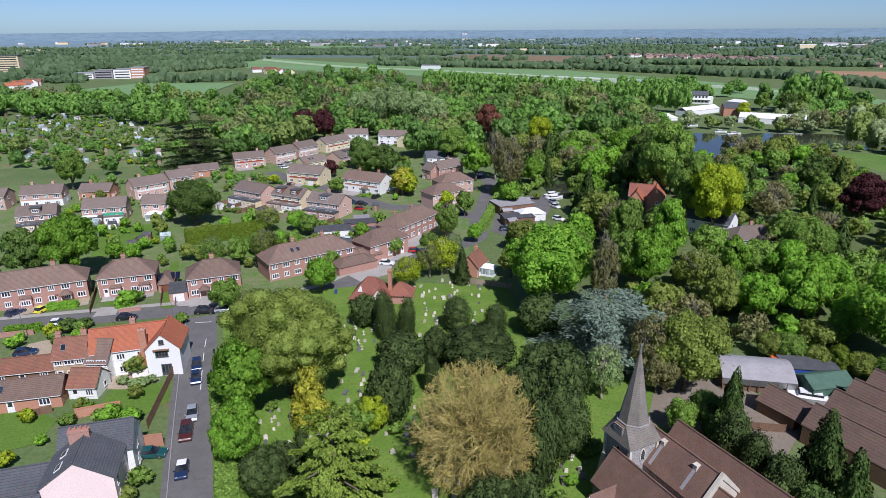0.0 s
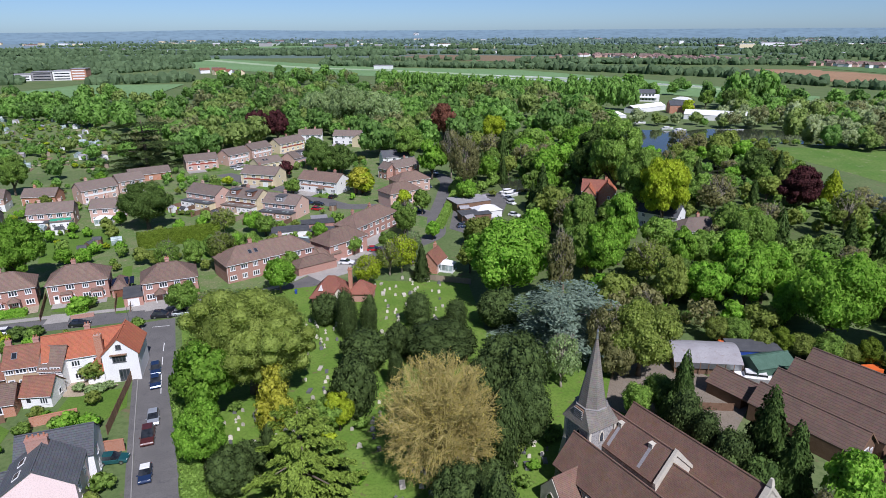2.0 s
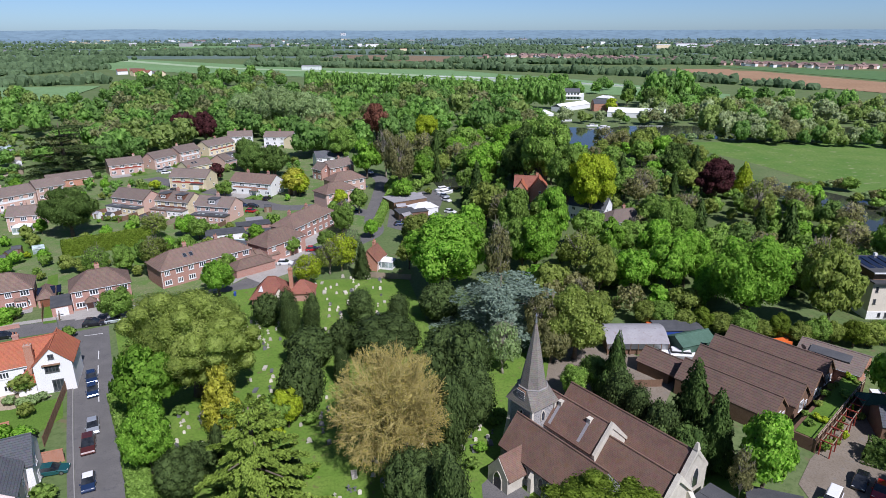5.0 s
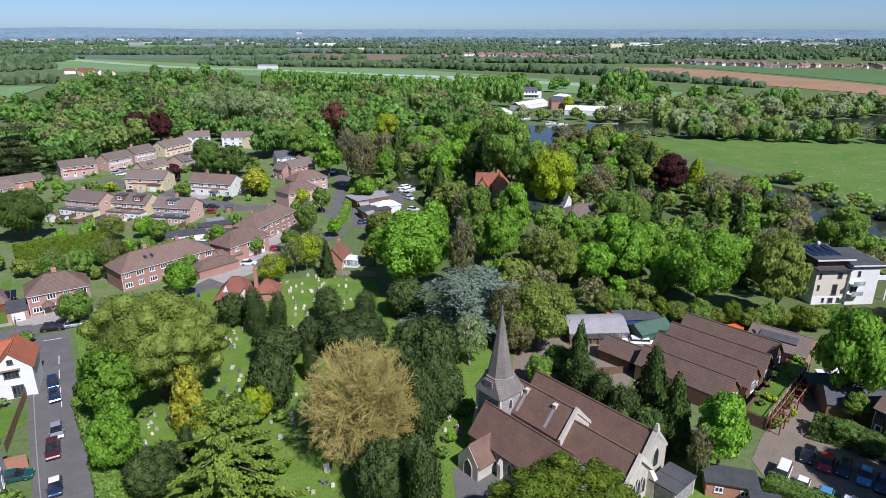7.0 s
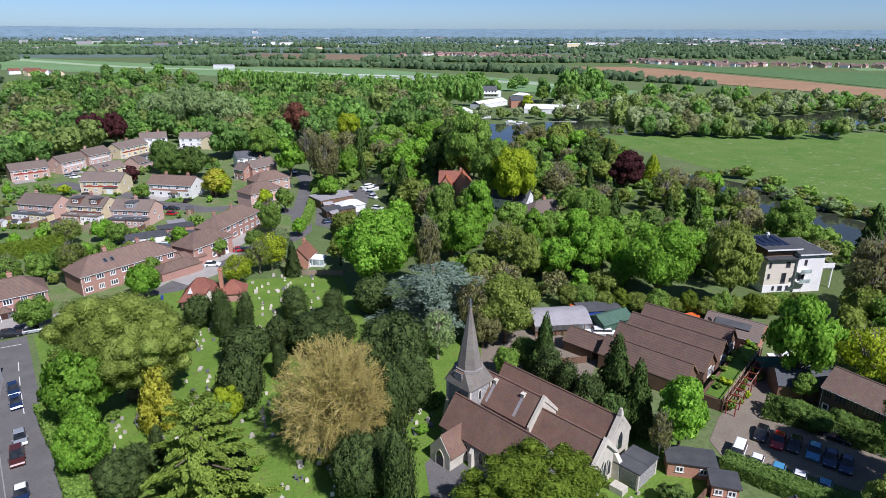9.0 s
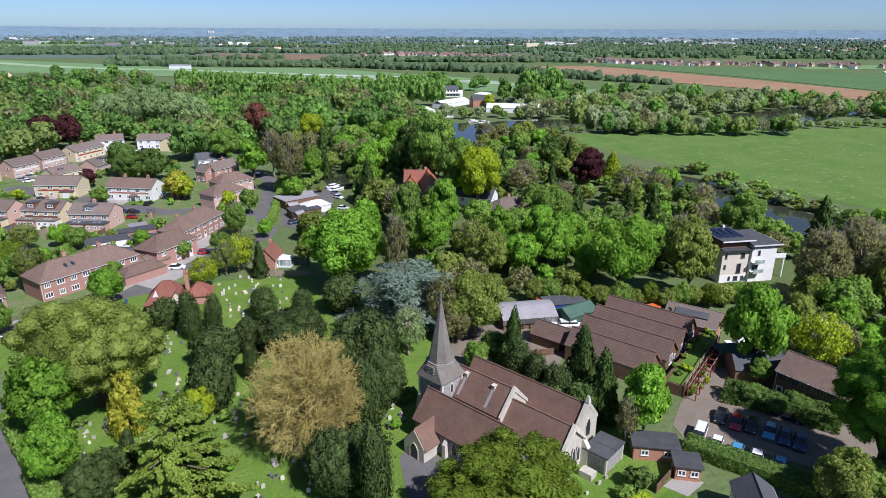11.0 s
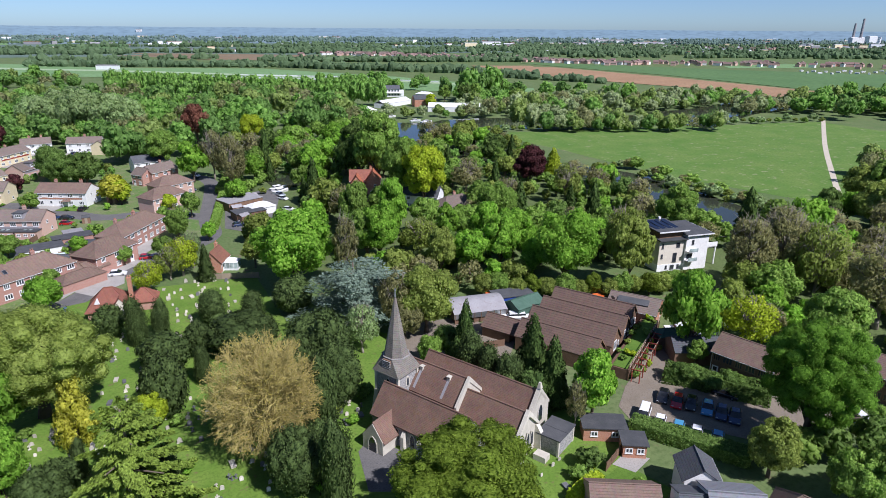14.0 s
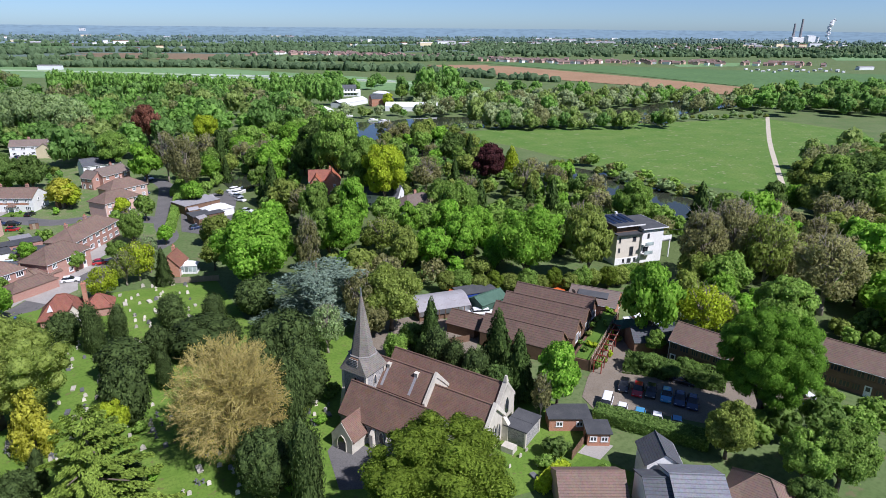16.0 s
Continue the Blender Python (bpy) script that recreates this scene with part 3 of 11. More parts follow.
                A.append(np.tile([math.cos(a), math.sin(a), -0.75 if shape == "deodar" else -0.05], (k, 1)))
        P, N, A = (np.concatenate(q) for q in (P, N, A))
        vs, fs, ns = cards(P, unit(N + 0.35 * rng.normal(size=P.shape)), {3: 0.021 if shape == "deodar" else 0.027, True: 0.042}.get(fine, 0.095), rng, 0.42, A)
        return leaf_mesh("crown", [vs], [fs], m, [ns])


def hash_of(*words):
    k = 7
    for w in words:
        for ch in str(w):
            k = (k * 131 + ord(ch)) % 1000003
    return k


def trunk_of(shape, variant):
    rng = np.random.default_rng(hash_of(shape, variant, "trunk"))
    s = Shape()
    if shape in ("cone", "deodar", "cedar", "column", "plume"):
        s.tube((0, 0, -0.02), (0, 0, 1.1), 0.075, 0.04, 7).tube((0, 0, 1.1), (0, 0, 1.85), 0.04, 0.01, 5)
        n = 12 if shape in ("deodar", "cedar") else 3
        for i in range(n):
            a, z = i * 2.4, 0.3 + 1.3 * i / n
            L = 0.75 * (1 - z / 2.3)
            s.tube((0, 0, z), (L * math.cos(a), L * math.sin(a), z + 0.06), 0.022, 0.008, 4)
    else:
        s.tube((0, 0, -0.02), (0.02, 0.01, 0.25), 0.085, 0.06, 8).tube((0.02, 0.01, 0.25), (0, 0.03, 0.75), 0.06, 0.04, 7)
        for i in range(9):
            a, z = i * 2.4 + rng.uniform(-0.3, 0.3), rng.uniform(0.3, 0.75)
            L, e = rng.uniform(0.4, 0.72), rng.uniform(0.3, 0.75)
            mid = (0.5 * L * math.cos(a), 0.5 * L * math.sin(a), z + e * 0.6)
            s.tube((0, 0.02, z), mid, 0.034, 0.022, 5).tube(mid, (L * math.cos(a + 0.2), L * math.sin(a + 0.2), z + e), 0.022, 0.008, 4)
        if shape == "open":
            # many bare limbs show through the thin leaf
            for i in range(34):
                a, z = i * 2.4 + rng.uniform(-0.4, 0.4), rng.uniform(0.35, 0.9)
                t = rng.uniform(0.15, 1.25)
                end = (0.9 * math.sin(t) * math.cos(a), 0.9 * math.sin(t) * math.sin(a), 1.05 + 0.88 * math.cos(t))
                mid = (end[0] * 0.5, end[1] * 0.5, z + (end[2] - z) * 0.62)
                s.tube((0, 0.02, z), mid, 0.022, 0.014, 4).tube(mid, end, 0.014, 0.005, 3)
                for k in range(3):
                    q = [mid[j] + (end[j] - mid[j]) * (0.25 + 0.25 * k) for j in range(3)]
                    s.tube(q, [q[j] + rng.normal() * 0.14 + (end[j] - mid[j]) * 0.25 for j in range(3)], 0.008, 0.003, 3)
    return s.mesh("trunk", PALE_BARK if shape == "open" else BARK, True)


TREE_WORDS = {
    "bright": "broadleaf tree in fresh bright green spring leaf", "mid": "full-crowned broadleaf tree in mid green leaf",
    "dark": "dense broadleaf tree in dark green leaf", "olive": "broadleaf tree in young olive green leaf", "lime": "broadleaf tree in vivid yellow-green leaf",
    "oak": "wide-crowned oak in dark olive green leaf", "maple": "tall full tree in deep fresh green leaf",
    "gold": "golden yellow conifer with ragged sprays", "purple": "copper beech with dark purple leaves", "red": "tree with russet red leaves",
    "willow": "pale willow tree in silvery green leaf", "sparse": "thinly leaved brownish tree coming into leaf", "yew": "old yew with very dark green needles",
    "cypress": "tall green cypress with dense sprays", "deodar": "light green cedar with drooping branches", "blue": "blue-grey cedar with level spreading branches",
    "blossom": "small tree with orange-tinted young leaves", "far": "woodland tree in green leaf", "wood_green": "fresh green tree", "wood_deep": "deep green tree", "wood_olive": "olive green tree", "wood_tan": "tan brown tree", "wood_willow": "pale grey-green willow tree"}
TREE_NAME = {"cone": "conifer", "plume": "conifer", "deodar": "cedar_tree", "cedar": "cedar_tree", "column": "columnar_yew"}
TREE_COUNT = [0]


def tree(x, y, radius, height, shape="broad", tone="mid", fine=True, group="", stands="", z=0.0):
    TREE_COUNT[0] += 1
    v = TREE_COUNT[0] % 4
    name = TREE_NAME.get(shape, "yew_tree" if tone == "yew" else "tree")
    ob = thing(name, x, y, z, (TREE_COUNT[0] * 77) % 360, (TREE_WORDS[tone] + " " + stands).strip(), "tree", group)
    ob.scale = (radius, radius, height / 2)
    part("trunk", cached(("trunk", shape, v), lambda: trunk_of(shape, v)), ob)
    tall = 1.0 if shape not in ("broad", "open", "round") or height < 2.5 * radius else 1.5 if height < 3.6 * radius else 2.2
    part("crown", cached(("crown", shape, tone, v, fine, tall), lambda: crown_of(shape, tone, v, fine, tall)), ob)
    return ob


def shrub(x, y, radius, height, tone="mid", label="rounded green garden shrub", z=0.0):
    TREE_COUNT[0] += 1
    v = TREE_COUNT[0] % 2
    ob = new("shrub", cached(("crown", "round", tone, v, 2), lambda: crown_of("round", tone, v, 2)))
    ob.matrix_basis = pose(x, y, z, 0, 0, (TREE_COUNT[0] * 77) % 360) @ Matrix.Diagonal((radius, radius, height / 2, 1))
    return tagged(ob, label, "shrub")


def hedge(x0, y0, x1, y1, width, height, tone="mid", label="clipped green garden hedge", card=0.3, z=0.0):
    L = math.hypot(x1 - x0, y1 - y0)
    rng = np.random.default_rng(int(abs(x0 * 13 + y0 * 7) * 10) % 99991)
    area = 2 * L * height + L * width + 2 * width * height
    n = int(min(14000, area / card ** 2 * 2.2))
    side = rng.choice(5, n, p=np.array([L * height, L * height, L * width, width * height, width * height]) / area)
    u, w = rng.uniform(0, L, n), rng.uniform(-1, 1, n) * width / 2
    h = rng.uniform(0, height, n)
    P = np.stack([u, w, h], 1)
    N = rng.normal(size=(n, 3)) * 0.4
    for k, (ax, val, d) in enumerate(((1, -width / 2, -1), (1, width / 2, 1), (2, height, 1), (0, 0, -1), (0, L, 1))):
        P[side == k, ax] = val
        N[side == k, ax] += d
    lump = np.array([noise.noise((p[0] * 0.6, p[1] * 0.6 + x0, p[2] * 0.6)) for p in P])
    P += unit(N) * (0.12 + 0.3 * lump)[:, None] * min(1.0, width * 0.5)
    if width > 4:
        # a tall hedge: billowing sides and a rounded, uneven top
        big = np.array([noise.noise((p[0] * 0.22 + y0, p[1] * 0.3, p[2] * 0.3)) for p in P])
        P[:, 1] *= 1.05 - 0.35 * (P[:, 2] / height).clip(0, 1) ** 3 + 0.3 * big
        P[:, 2] *= 1 + 0.22 * big
    vs, fs, _ = cards(P, unit(N), card * 0.7, rng)
    s = Shape().frustum(L - 0.2, width * 0.86, 0, L - 0.6, width * (0.4 if width > 4 else 0.86), height * (0.8 if width > 4 else 0.93), L / 2, 0)
    me = leaf_mesh("hedge", [vs, np.array(s.v)], [fs, s.f], LEAF[tone])
    ob = new("hedge", me)
    ob.matrix_basis = pose(x0, y0, z, 0, 0, math.degrees(math.atan2(y1 - y0, x1 - x0)))
    return tagged(ob, label, "hedge")


# ---- buildings ----
def window_part(parent, at, w, h, bars=1, frame_material=None):
    """A window of frame, sill and dark pane, facing -y."""
    fm = frame_material or WHITE

    def frame_mesh():
        k = 0.15
        xs = [-w / 2, -w / 2 + k]
        for i in range(bars):
            c = -w / 2 + k / 2 + (w - k) * (i + 1) / (bars + 1)
            xs += [c - k / 2, c + k / 2]
        xs += [w / 2 - k, w / 2]
        zs = [-h / 2, -h / 2 + k, h / 2 - k, h / 2]
        n, m = len(xs), len(zs)
        v = [(x, y, z) for y in (-0.06, 0.015) for x in xs for z in zs]
        solid = lambda i, j: 0 <= i < n - 1 and 0 <= j < m - 1 and (j != 1 or i % 2 == 0)
        f = []
        for i in range(n - 1):
            for j in range(m - 1):
                if not solid(i, j):
                    continue
                a, b2, c, d = i * m + j, (i + 1) * m + j, (i + 1) * m + j + 1, i * m + j + 1
                f += [(a, b2, c, d), (d + n * m, c + n * m, b2 + n * m, a + n * m)]
                for (di, dj), (p, q) in (((0, -1), (a, b2)), ((1, 0), (b2, c)), ((0, 1), (c, d)), ((-1, 0), (d, a))):
                    if not solid(i + di, j + dj):
                        f.append((p, p + n * m, q + n * m, q))
        return Shape().add(v, f).mesh("window", fm)

    f = part("window", cached(("window", w, h, bars, fm.name), frame_mesh), parent, at)
    part("pane", cached(("pane", w, h), lambda: Shape().box(-w / 2 + 0.05, -0.028, -h / 2 + 0.05, w / 2 - 0.05, 0.01, h / 2 - 0.05).mesh("pane", GLASS)), f)
    part("sill", cached(("sill", w, fm.name), lambda: Shape().box(-w / 2 - 0.06, -0.12, -0.07, w / 2 + 0.06, 0.02, -0.004).mesh("sill", fm)), f, pose(0, 0, -h / 2))
    return f


def roof_mesh(w, d, eave, rise, kind, material, over=0.35, thick=0.14):
    """A roof with its ridge along x over a plan of w by d."""
    a, b = w / 2 + (over if kind == "hip" else over * 0.6), d / 2 + over
    z0 = eave - rise * over / (d / 2)
    top = eave + rise
    s = Shape()
    if kind == "hip":
        k = max(0.05, a - b)
        p = [(-a, -b, z0), (a, -b, z0), (a, b, z0), (-a, b, z0), (-k, 0, top), (k, 0, top)]
        low = [(x, y, z - thick) for x, y, z in p[:4]]
        s.add(p + low, [(0, 1, 5, 4), (1, 2, 5), (2, 3, 4, 5), (3, 0, 4), (6, 7, 1, 0), (7, 8, 2, 1), (8, 9, 3, 2), (9, 6, 0, 3), (9, 8, 7, 6)])
        for q, e in ((4, 0), (4, 3), (5, 1), (5, 2)):
            s.tube(p[q], p[e], 0.1, 0.1, 5)
        s.tube((-k, 0, top), (k, 0, top), 0.12, 0.12, 5)
    else:
        s.prism([(-b, z0), (0, top), (b, z0), (b, z0 - thick), (0, top - thick), (-b, z0 - thick)], -a, a)
        s.tube((-a, 0, top), (a, 0, top), 0.12, 0.12, 5)
    return s.mesh("roof", material)


def chimney(parent, x, y, z0, z1, w=0.95, d=0.6, material=None, pots=2):
    m = material or BRICK
    s = Shape().box(-w / 2, -d / 2, z0, w / 2, d / 2, z1 - 0.3).box(-w / 2 - 0.06, -d / 2 - 0.06, z1 - 0.3, w / 2 + 0.06, d / 2 + 0.06, z1 - 0.12)
    s.box(-w / 2, -d / 2, z1 - 0.12, w / 2, d / 2, z1)
    c = part("chimney", s.mesh("chimney", m), parent, pose(x, y, 0))
    for i in range(pots):
        px = (i - (pots - 1) / 2) * w / max(pots, 1)
        part("chimney_pot", cached("pot", lambda: Shape().tube((0, 0, 0), (0, 0, 0.38), 0.13, 0.1, 8).tube((0, 0, 0.36), (0, 0, 0.45), 0.13, 0.13, 8).mesh("pot", POT)), c, pose(px, 0, z1 - 0.01))
    return c


def walls_mesh(w, d, eave, rise, kind, material):
    s = Shape()
    if kind == "hip":
        s.box(-w / 2, -d / 2, 0, w / 2, d / 2, eave)
    else:
        s.prism([(-d / 2, 0), (-d / 2, eave), (0, eave + rise - 0.15), (d / 2, eave), (d / 2, 0)], -w / 2, w / 2)
    return s.mesh("wall", material)


def door_part(parent, at, w=0.95, h=2.05, material=None):
    m = material or WHITE
    s = Shape().box(-w / 2 - 0.08, -0.05, 0, -w / 2, 0.02, h + 0.08).box(w / 2, -0.05, 0, w / 2 + 0.08, 0.02, h + 0.08).box(-w / 2, -0.05, h, w / 2, 0.02, h + 0.08)
    s.box(-w / 2, -0.03, 0.02, w / 2, 0.01, h).box(-w / 2 + 0.12, -0.045, 0.15, w / 2 - 0.12, -0.02, 0.9)
    ob = part("door", cached(("door", w, h, m.name), lambda: s.mesh("door", m)), parent, at)
    part("pane", cached(("doorpane", w, h), lambda: Shape().box(-w / 2 + 0.15, -0.05, 1.1, w / 2 - 0.15, -0.02, h - 0.15).mesh("pane", GLASS)), ob)
    return ob


def house(x, y, rot, w, d, eave=5.0, rise=2.6, kind="gable", wall=None, tile=None, cols=4, storeys=2, chimneys=(0.25,), ends=1, label="brick house with a brown tiled roof",
          panel=None, garage=None, porch=None, bay=0, group="", win=(1.8, 1.3), dormers=0, name="house", skylights=0, lower=None, frames=None):
    """A house whose front faces -y in its own frame; ridge along x."""
    wall, tile = wall or BRICK, tile or BROWN_TILE
    ob = thing(name, x, y, 0, rot, label, "house", group)
    part("wall", walls_mesh(w, d, eave, rise, kind, wall), ob)
    part("roof", roof_mesh(w, d, eave, rise, kind, tile), ob)
    z0 = eave - rise * 0.35 / (d / 2)
    part("fascia", Shape().box(-w / 2 - 0.1, -d / 2 - 0.39, z0 - 0.13, w / 2 + 0.1, -d / 2 - 0.355, z0 - 0.03).mesh("fascia", WHITE), ob)
    part("downpipe", Shape().tube((-w / 2 + 0.12, -d / 2 - 0.07, 0), (-w / 2 + 0.12, -d / 2 - 0.07, z0 - 0.15), 0.045, 0.045, 6).mesh("downpipe", WHITE), ob)
    if lower:
        part("lower_wall", Shape().box(-w / 2 - 0.03, -d / 2 - 0.03, 0, w / 2 + 0.03, d / 2 + 0.03, eave / 2).mesh("lower_wall", lower), ob)
    rng = random.Random(int(abs(x * 31 + y * 17)))
    step = w / cols
    door_at = rng.randrange(cols)
    off = 0.03 if lower else 0.0
    for s in range(storeys):
        zc = 1.35 + s * 2.5
        for c in range(cols):
            px = -w / 2 + step * (c + 0.5)
            if s == 0 and c == door_at:
                door_part(ob, pose(px, -d / 2 - 0.004 - off, 0))
                continue
            ww = win[0] if (c + s) % 2 == 0 else win[0] * 0.75
            window_part(ob, pose(px, -d / 2 - 0.006 - (off if s == 0 else 0), zc), round(ww, 2), win[1], 1 if ww < 1.3 else 2, frames)
    if panel:
        part("cladding", Shape().box(-w * 0.42, -d / 2 - 0.035, 2.55, w * 0.42, -d / 2 + 0.01, 3.2).mesh("cladding", panel), ob)
    for side in range(ends):
        sx = 1 if side == 0 else -1
        for s in range(storeys):
            window_part(ob, pose(sx * (w / 2 + 0.006 + (off if s == 0 else 0)), -d * 0.12 * (1 if s else -1), 1.35 + s * 2.5, 0, 0, 90 * sx), 0.9, 1.0, 0)
    for c in chimneys:
        chimney(ob, (c - 0.5) * w, 0.3, eave + rise - 0.9, eave + rise + 1.0, material=wall if wall in (BRICK, OLD_BRICK, PINK_BRICK) else BRICK)
    for i in range(dormers):
        px = -w / 2 + w * (i + 0.5) / dormers
        dm = part("dormer", Shape().box(px - 1.5, -d / 2 + 0.5, eave - 0.05, px + 1.5, 0, eave + rise * 0.86).mesh("dormer", panel or GREY_TILE), ob)
        part("dormer_roof", Shape().box(px - 1.65, -d / 2 + 0.3, eave + rise * 0.86, px + 1.65, 0.1, eave + rise * 0.86 + 0.14).mesh("dormer_roof", FELT), dm)
        window_part(dm, pose(px, -d / 2 + 0.494, eave + rise * 0.5), 1.9, 1.0, 2)
    if porch is not None:
        pp = part("porch_roof", roof_mesh(2.2, 2.6, 2.3, 0.8, "hip", tile, 0.2, 0.08), ob, pose(porch * w, -d / 2 - 0.3, 0))
        for px in (-1.0, 1.0):
            part("porch_post", cached("porch_post", lambda: Shape().box(-0.08, -0.08, 0, 0.08, 0.08, 2.2).mesh("porch_post", WHITE)), pp, pose(px, -0.95, 0))
    for i in range(bay):
        px = (i + 0.5) / bay * w - w / 2 + 0.6
        bb = part("bay", Shape().frustum(2.4, 0.8, 0, 2.4, 0.8, 2.4).mesh("bay", wall), ob, pose(px, -d / 2 - 0.39, 0))
        part("bay_roof", Shape().frustum(2.7, 1.0, 2.4, 2.2, 0.3, 2.85, 0, -0.05, 0, 0.3).mesh("bay_roof", tile), bb)
        window_part(bb, pose(0, -0.406, 1.35), 2.0, 1.2, 3)
    if garage:
        gx, gw, gd, gkind = garage
        g = part("garage", walls_mesh(gw, gd, 2.3, 1.5, gkind if gkind == "hip" else "hip", wall), ob, pose(gx, -d / 2 + gd / 2 - 1.2, 0))
        if gkind == "flat":
            part("garage_roof", Shape().box(-gw / 2 - 0.15, -gd / 2 - 0.15, 2.3, gw / 2 + 0.15, gd / 2 + 0.15, 2.5).mesh("garage_roof", FELT), g)
        else:
            part("garage_roof", roof_mesh(gd, gw, 2.3, 1.5, "hip", tile, 0.25, 0.1), g, pose(0, 0, 0, 0, 0, 90))
        part("garage_door", Shape().box(-1.2, -0.05, 0, 1.2, 0.01, 2.0).box(-1.2, -0.07, 0.62, 1.2, -0.02, 0.68).box(-1.2, -0.07, 1.3, 1.2, -0.02, 1.36).mesh("garage_door", GARAGE_BROWN if gkind == "hip" else WHITE), g, pose(0, -gd / 2 - 0.003, 0))
    for i in range(skylights):
        px = -w * 0.2 + 1.6 * i
        ang = math.degrees(math.atan2(rise, d / 2))
        sk = part("skylight", Shape().box(-0.45, -0.65, 0, 0.45, 0.65, 0.1).mesh("skylight", STEEL), ob, pose(px, -d * 0.25, eave + rise * 0.5 + 0.02, ang, 0, 0))
        part("pane", Shape().box(-0.37, -0.57, 0.09, 0.37, 0.57, 0.11).mesh("pane", GLASS), sk)
    return ob


def block(name, x, y, rot, w, d, h, wall, top, label, category, roof_over=0.2, windows=0, group="", rise=0.0, kind="gable", door=False):
    """A small building with a flat or pitched roof."""
    ob = thing(name, x, y, 0, rot, label, category, group)
    if rise:
        part("wall", walls_mesh(w, d, h, rise, kind, wall), ob)
        part("roof", roof_mesh(w, d, h, rise, kind, top, roof_over, 0.08), ob)
    else:
        part("wall", Shape().box(-w / 2, -d / 2, 0, w / 2, d / 2, h).mesh("wall", wall), ob)
        part("roof", Shape().box(-w / 2 - roof_over, -d / 2 - roof_over, h, w / 2 + roof_over, d / 2 + roof_over, h + 0.16).mesh("roof", top), ob)
    for i in range(windows):
        window_part(ob, pose(-w / 2 + w * (i + 0.5) / windows, -d / 2 - 0.006, h * 0.58), 1.1, 0.9, 1)
    if door:
        door_part(ob, pose(w / 2 + 0.004, -d * 0.15, 0, 0, 0, 90))
    return ob


# ---- vehicles ----
CAR_PAINT = {
    "black": paint("black car paint", (0.012, 0.013, 0.016), 0.22, 0, 0.5, 0.8), "white": paint("white car paint", (0.80, 0.80, 0.80), 0.25, 0, 0.5, 0.6),
    "navy": paint("dark blue car paint", (0.02, 0.04, 0.10), 0.22, 0.2, 0.5, 0.8), "blue": paint("light blue car paint", (0.08, 0.30, 0.52), 0.25, 0.1, 0.5, 0.8),
    "red": paint("red car paint", (0.42, 0.015, 0.02), 0.22, 0, 0.5, 0.8), "brown": paint("dark red car paint", (0.085, 0.022, 0.018), 0.28, 0.1, 0.5, 0.8),
    "silver": paint("silver car paint", (0.52, 0.55, 0.58), 0.3, 0.5, 0.5, 0.6), "yellow": paint("yellow car paint", (0.80, 0.70, 0.06), 0.28, 0, 0.5, 0.6),
    "teal": paint("teal car paint", (0.015, 0.085, 0.09), 0.25, 0.1, 0.5, 0.7), "grey": paint("grey car paint", (0.10, 0.105, 0.115), 0.28, 0.3, 0.5, 0.7)}
LAMP_GLASS = paint("clear lamp glass", (0.7, 0.7, 0.68), 0.1)
TAIL_GLASS = paint("red lamp glass", (0.35, 0.01, 0.01), 0.2)


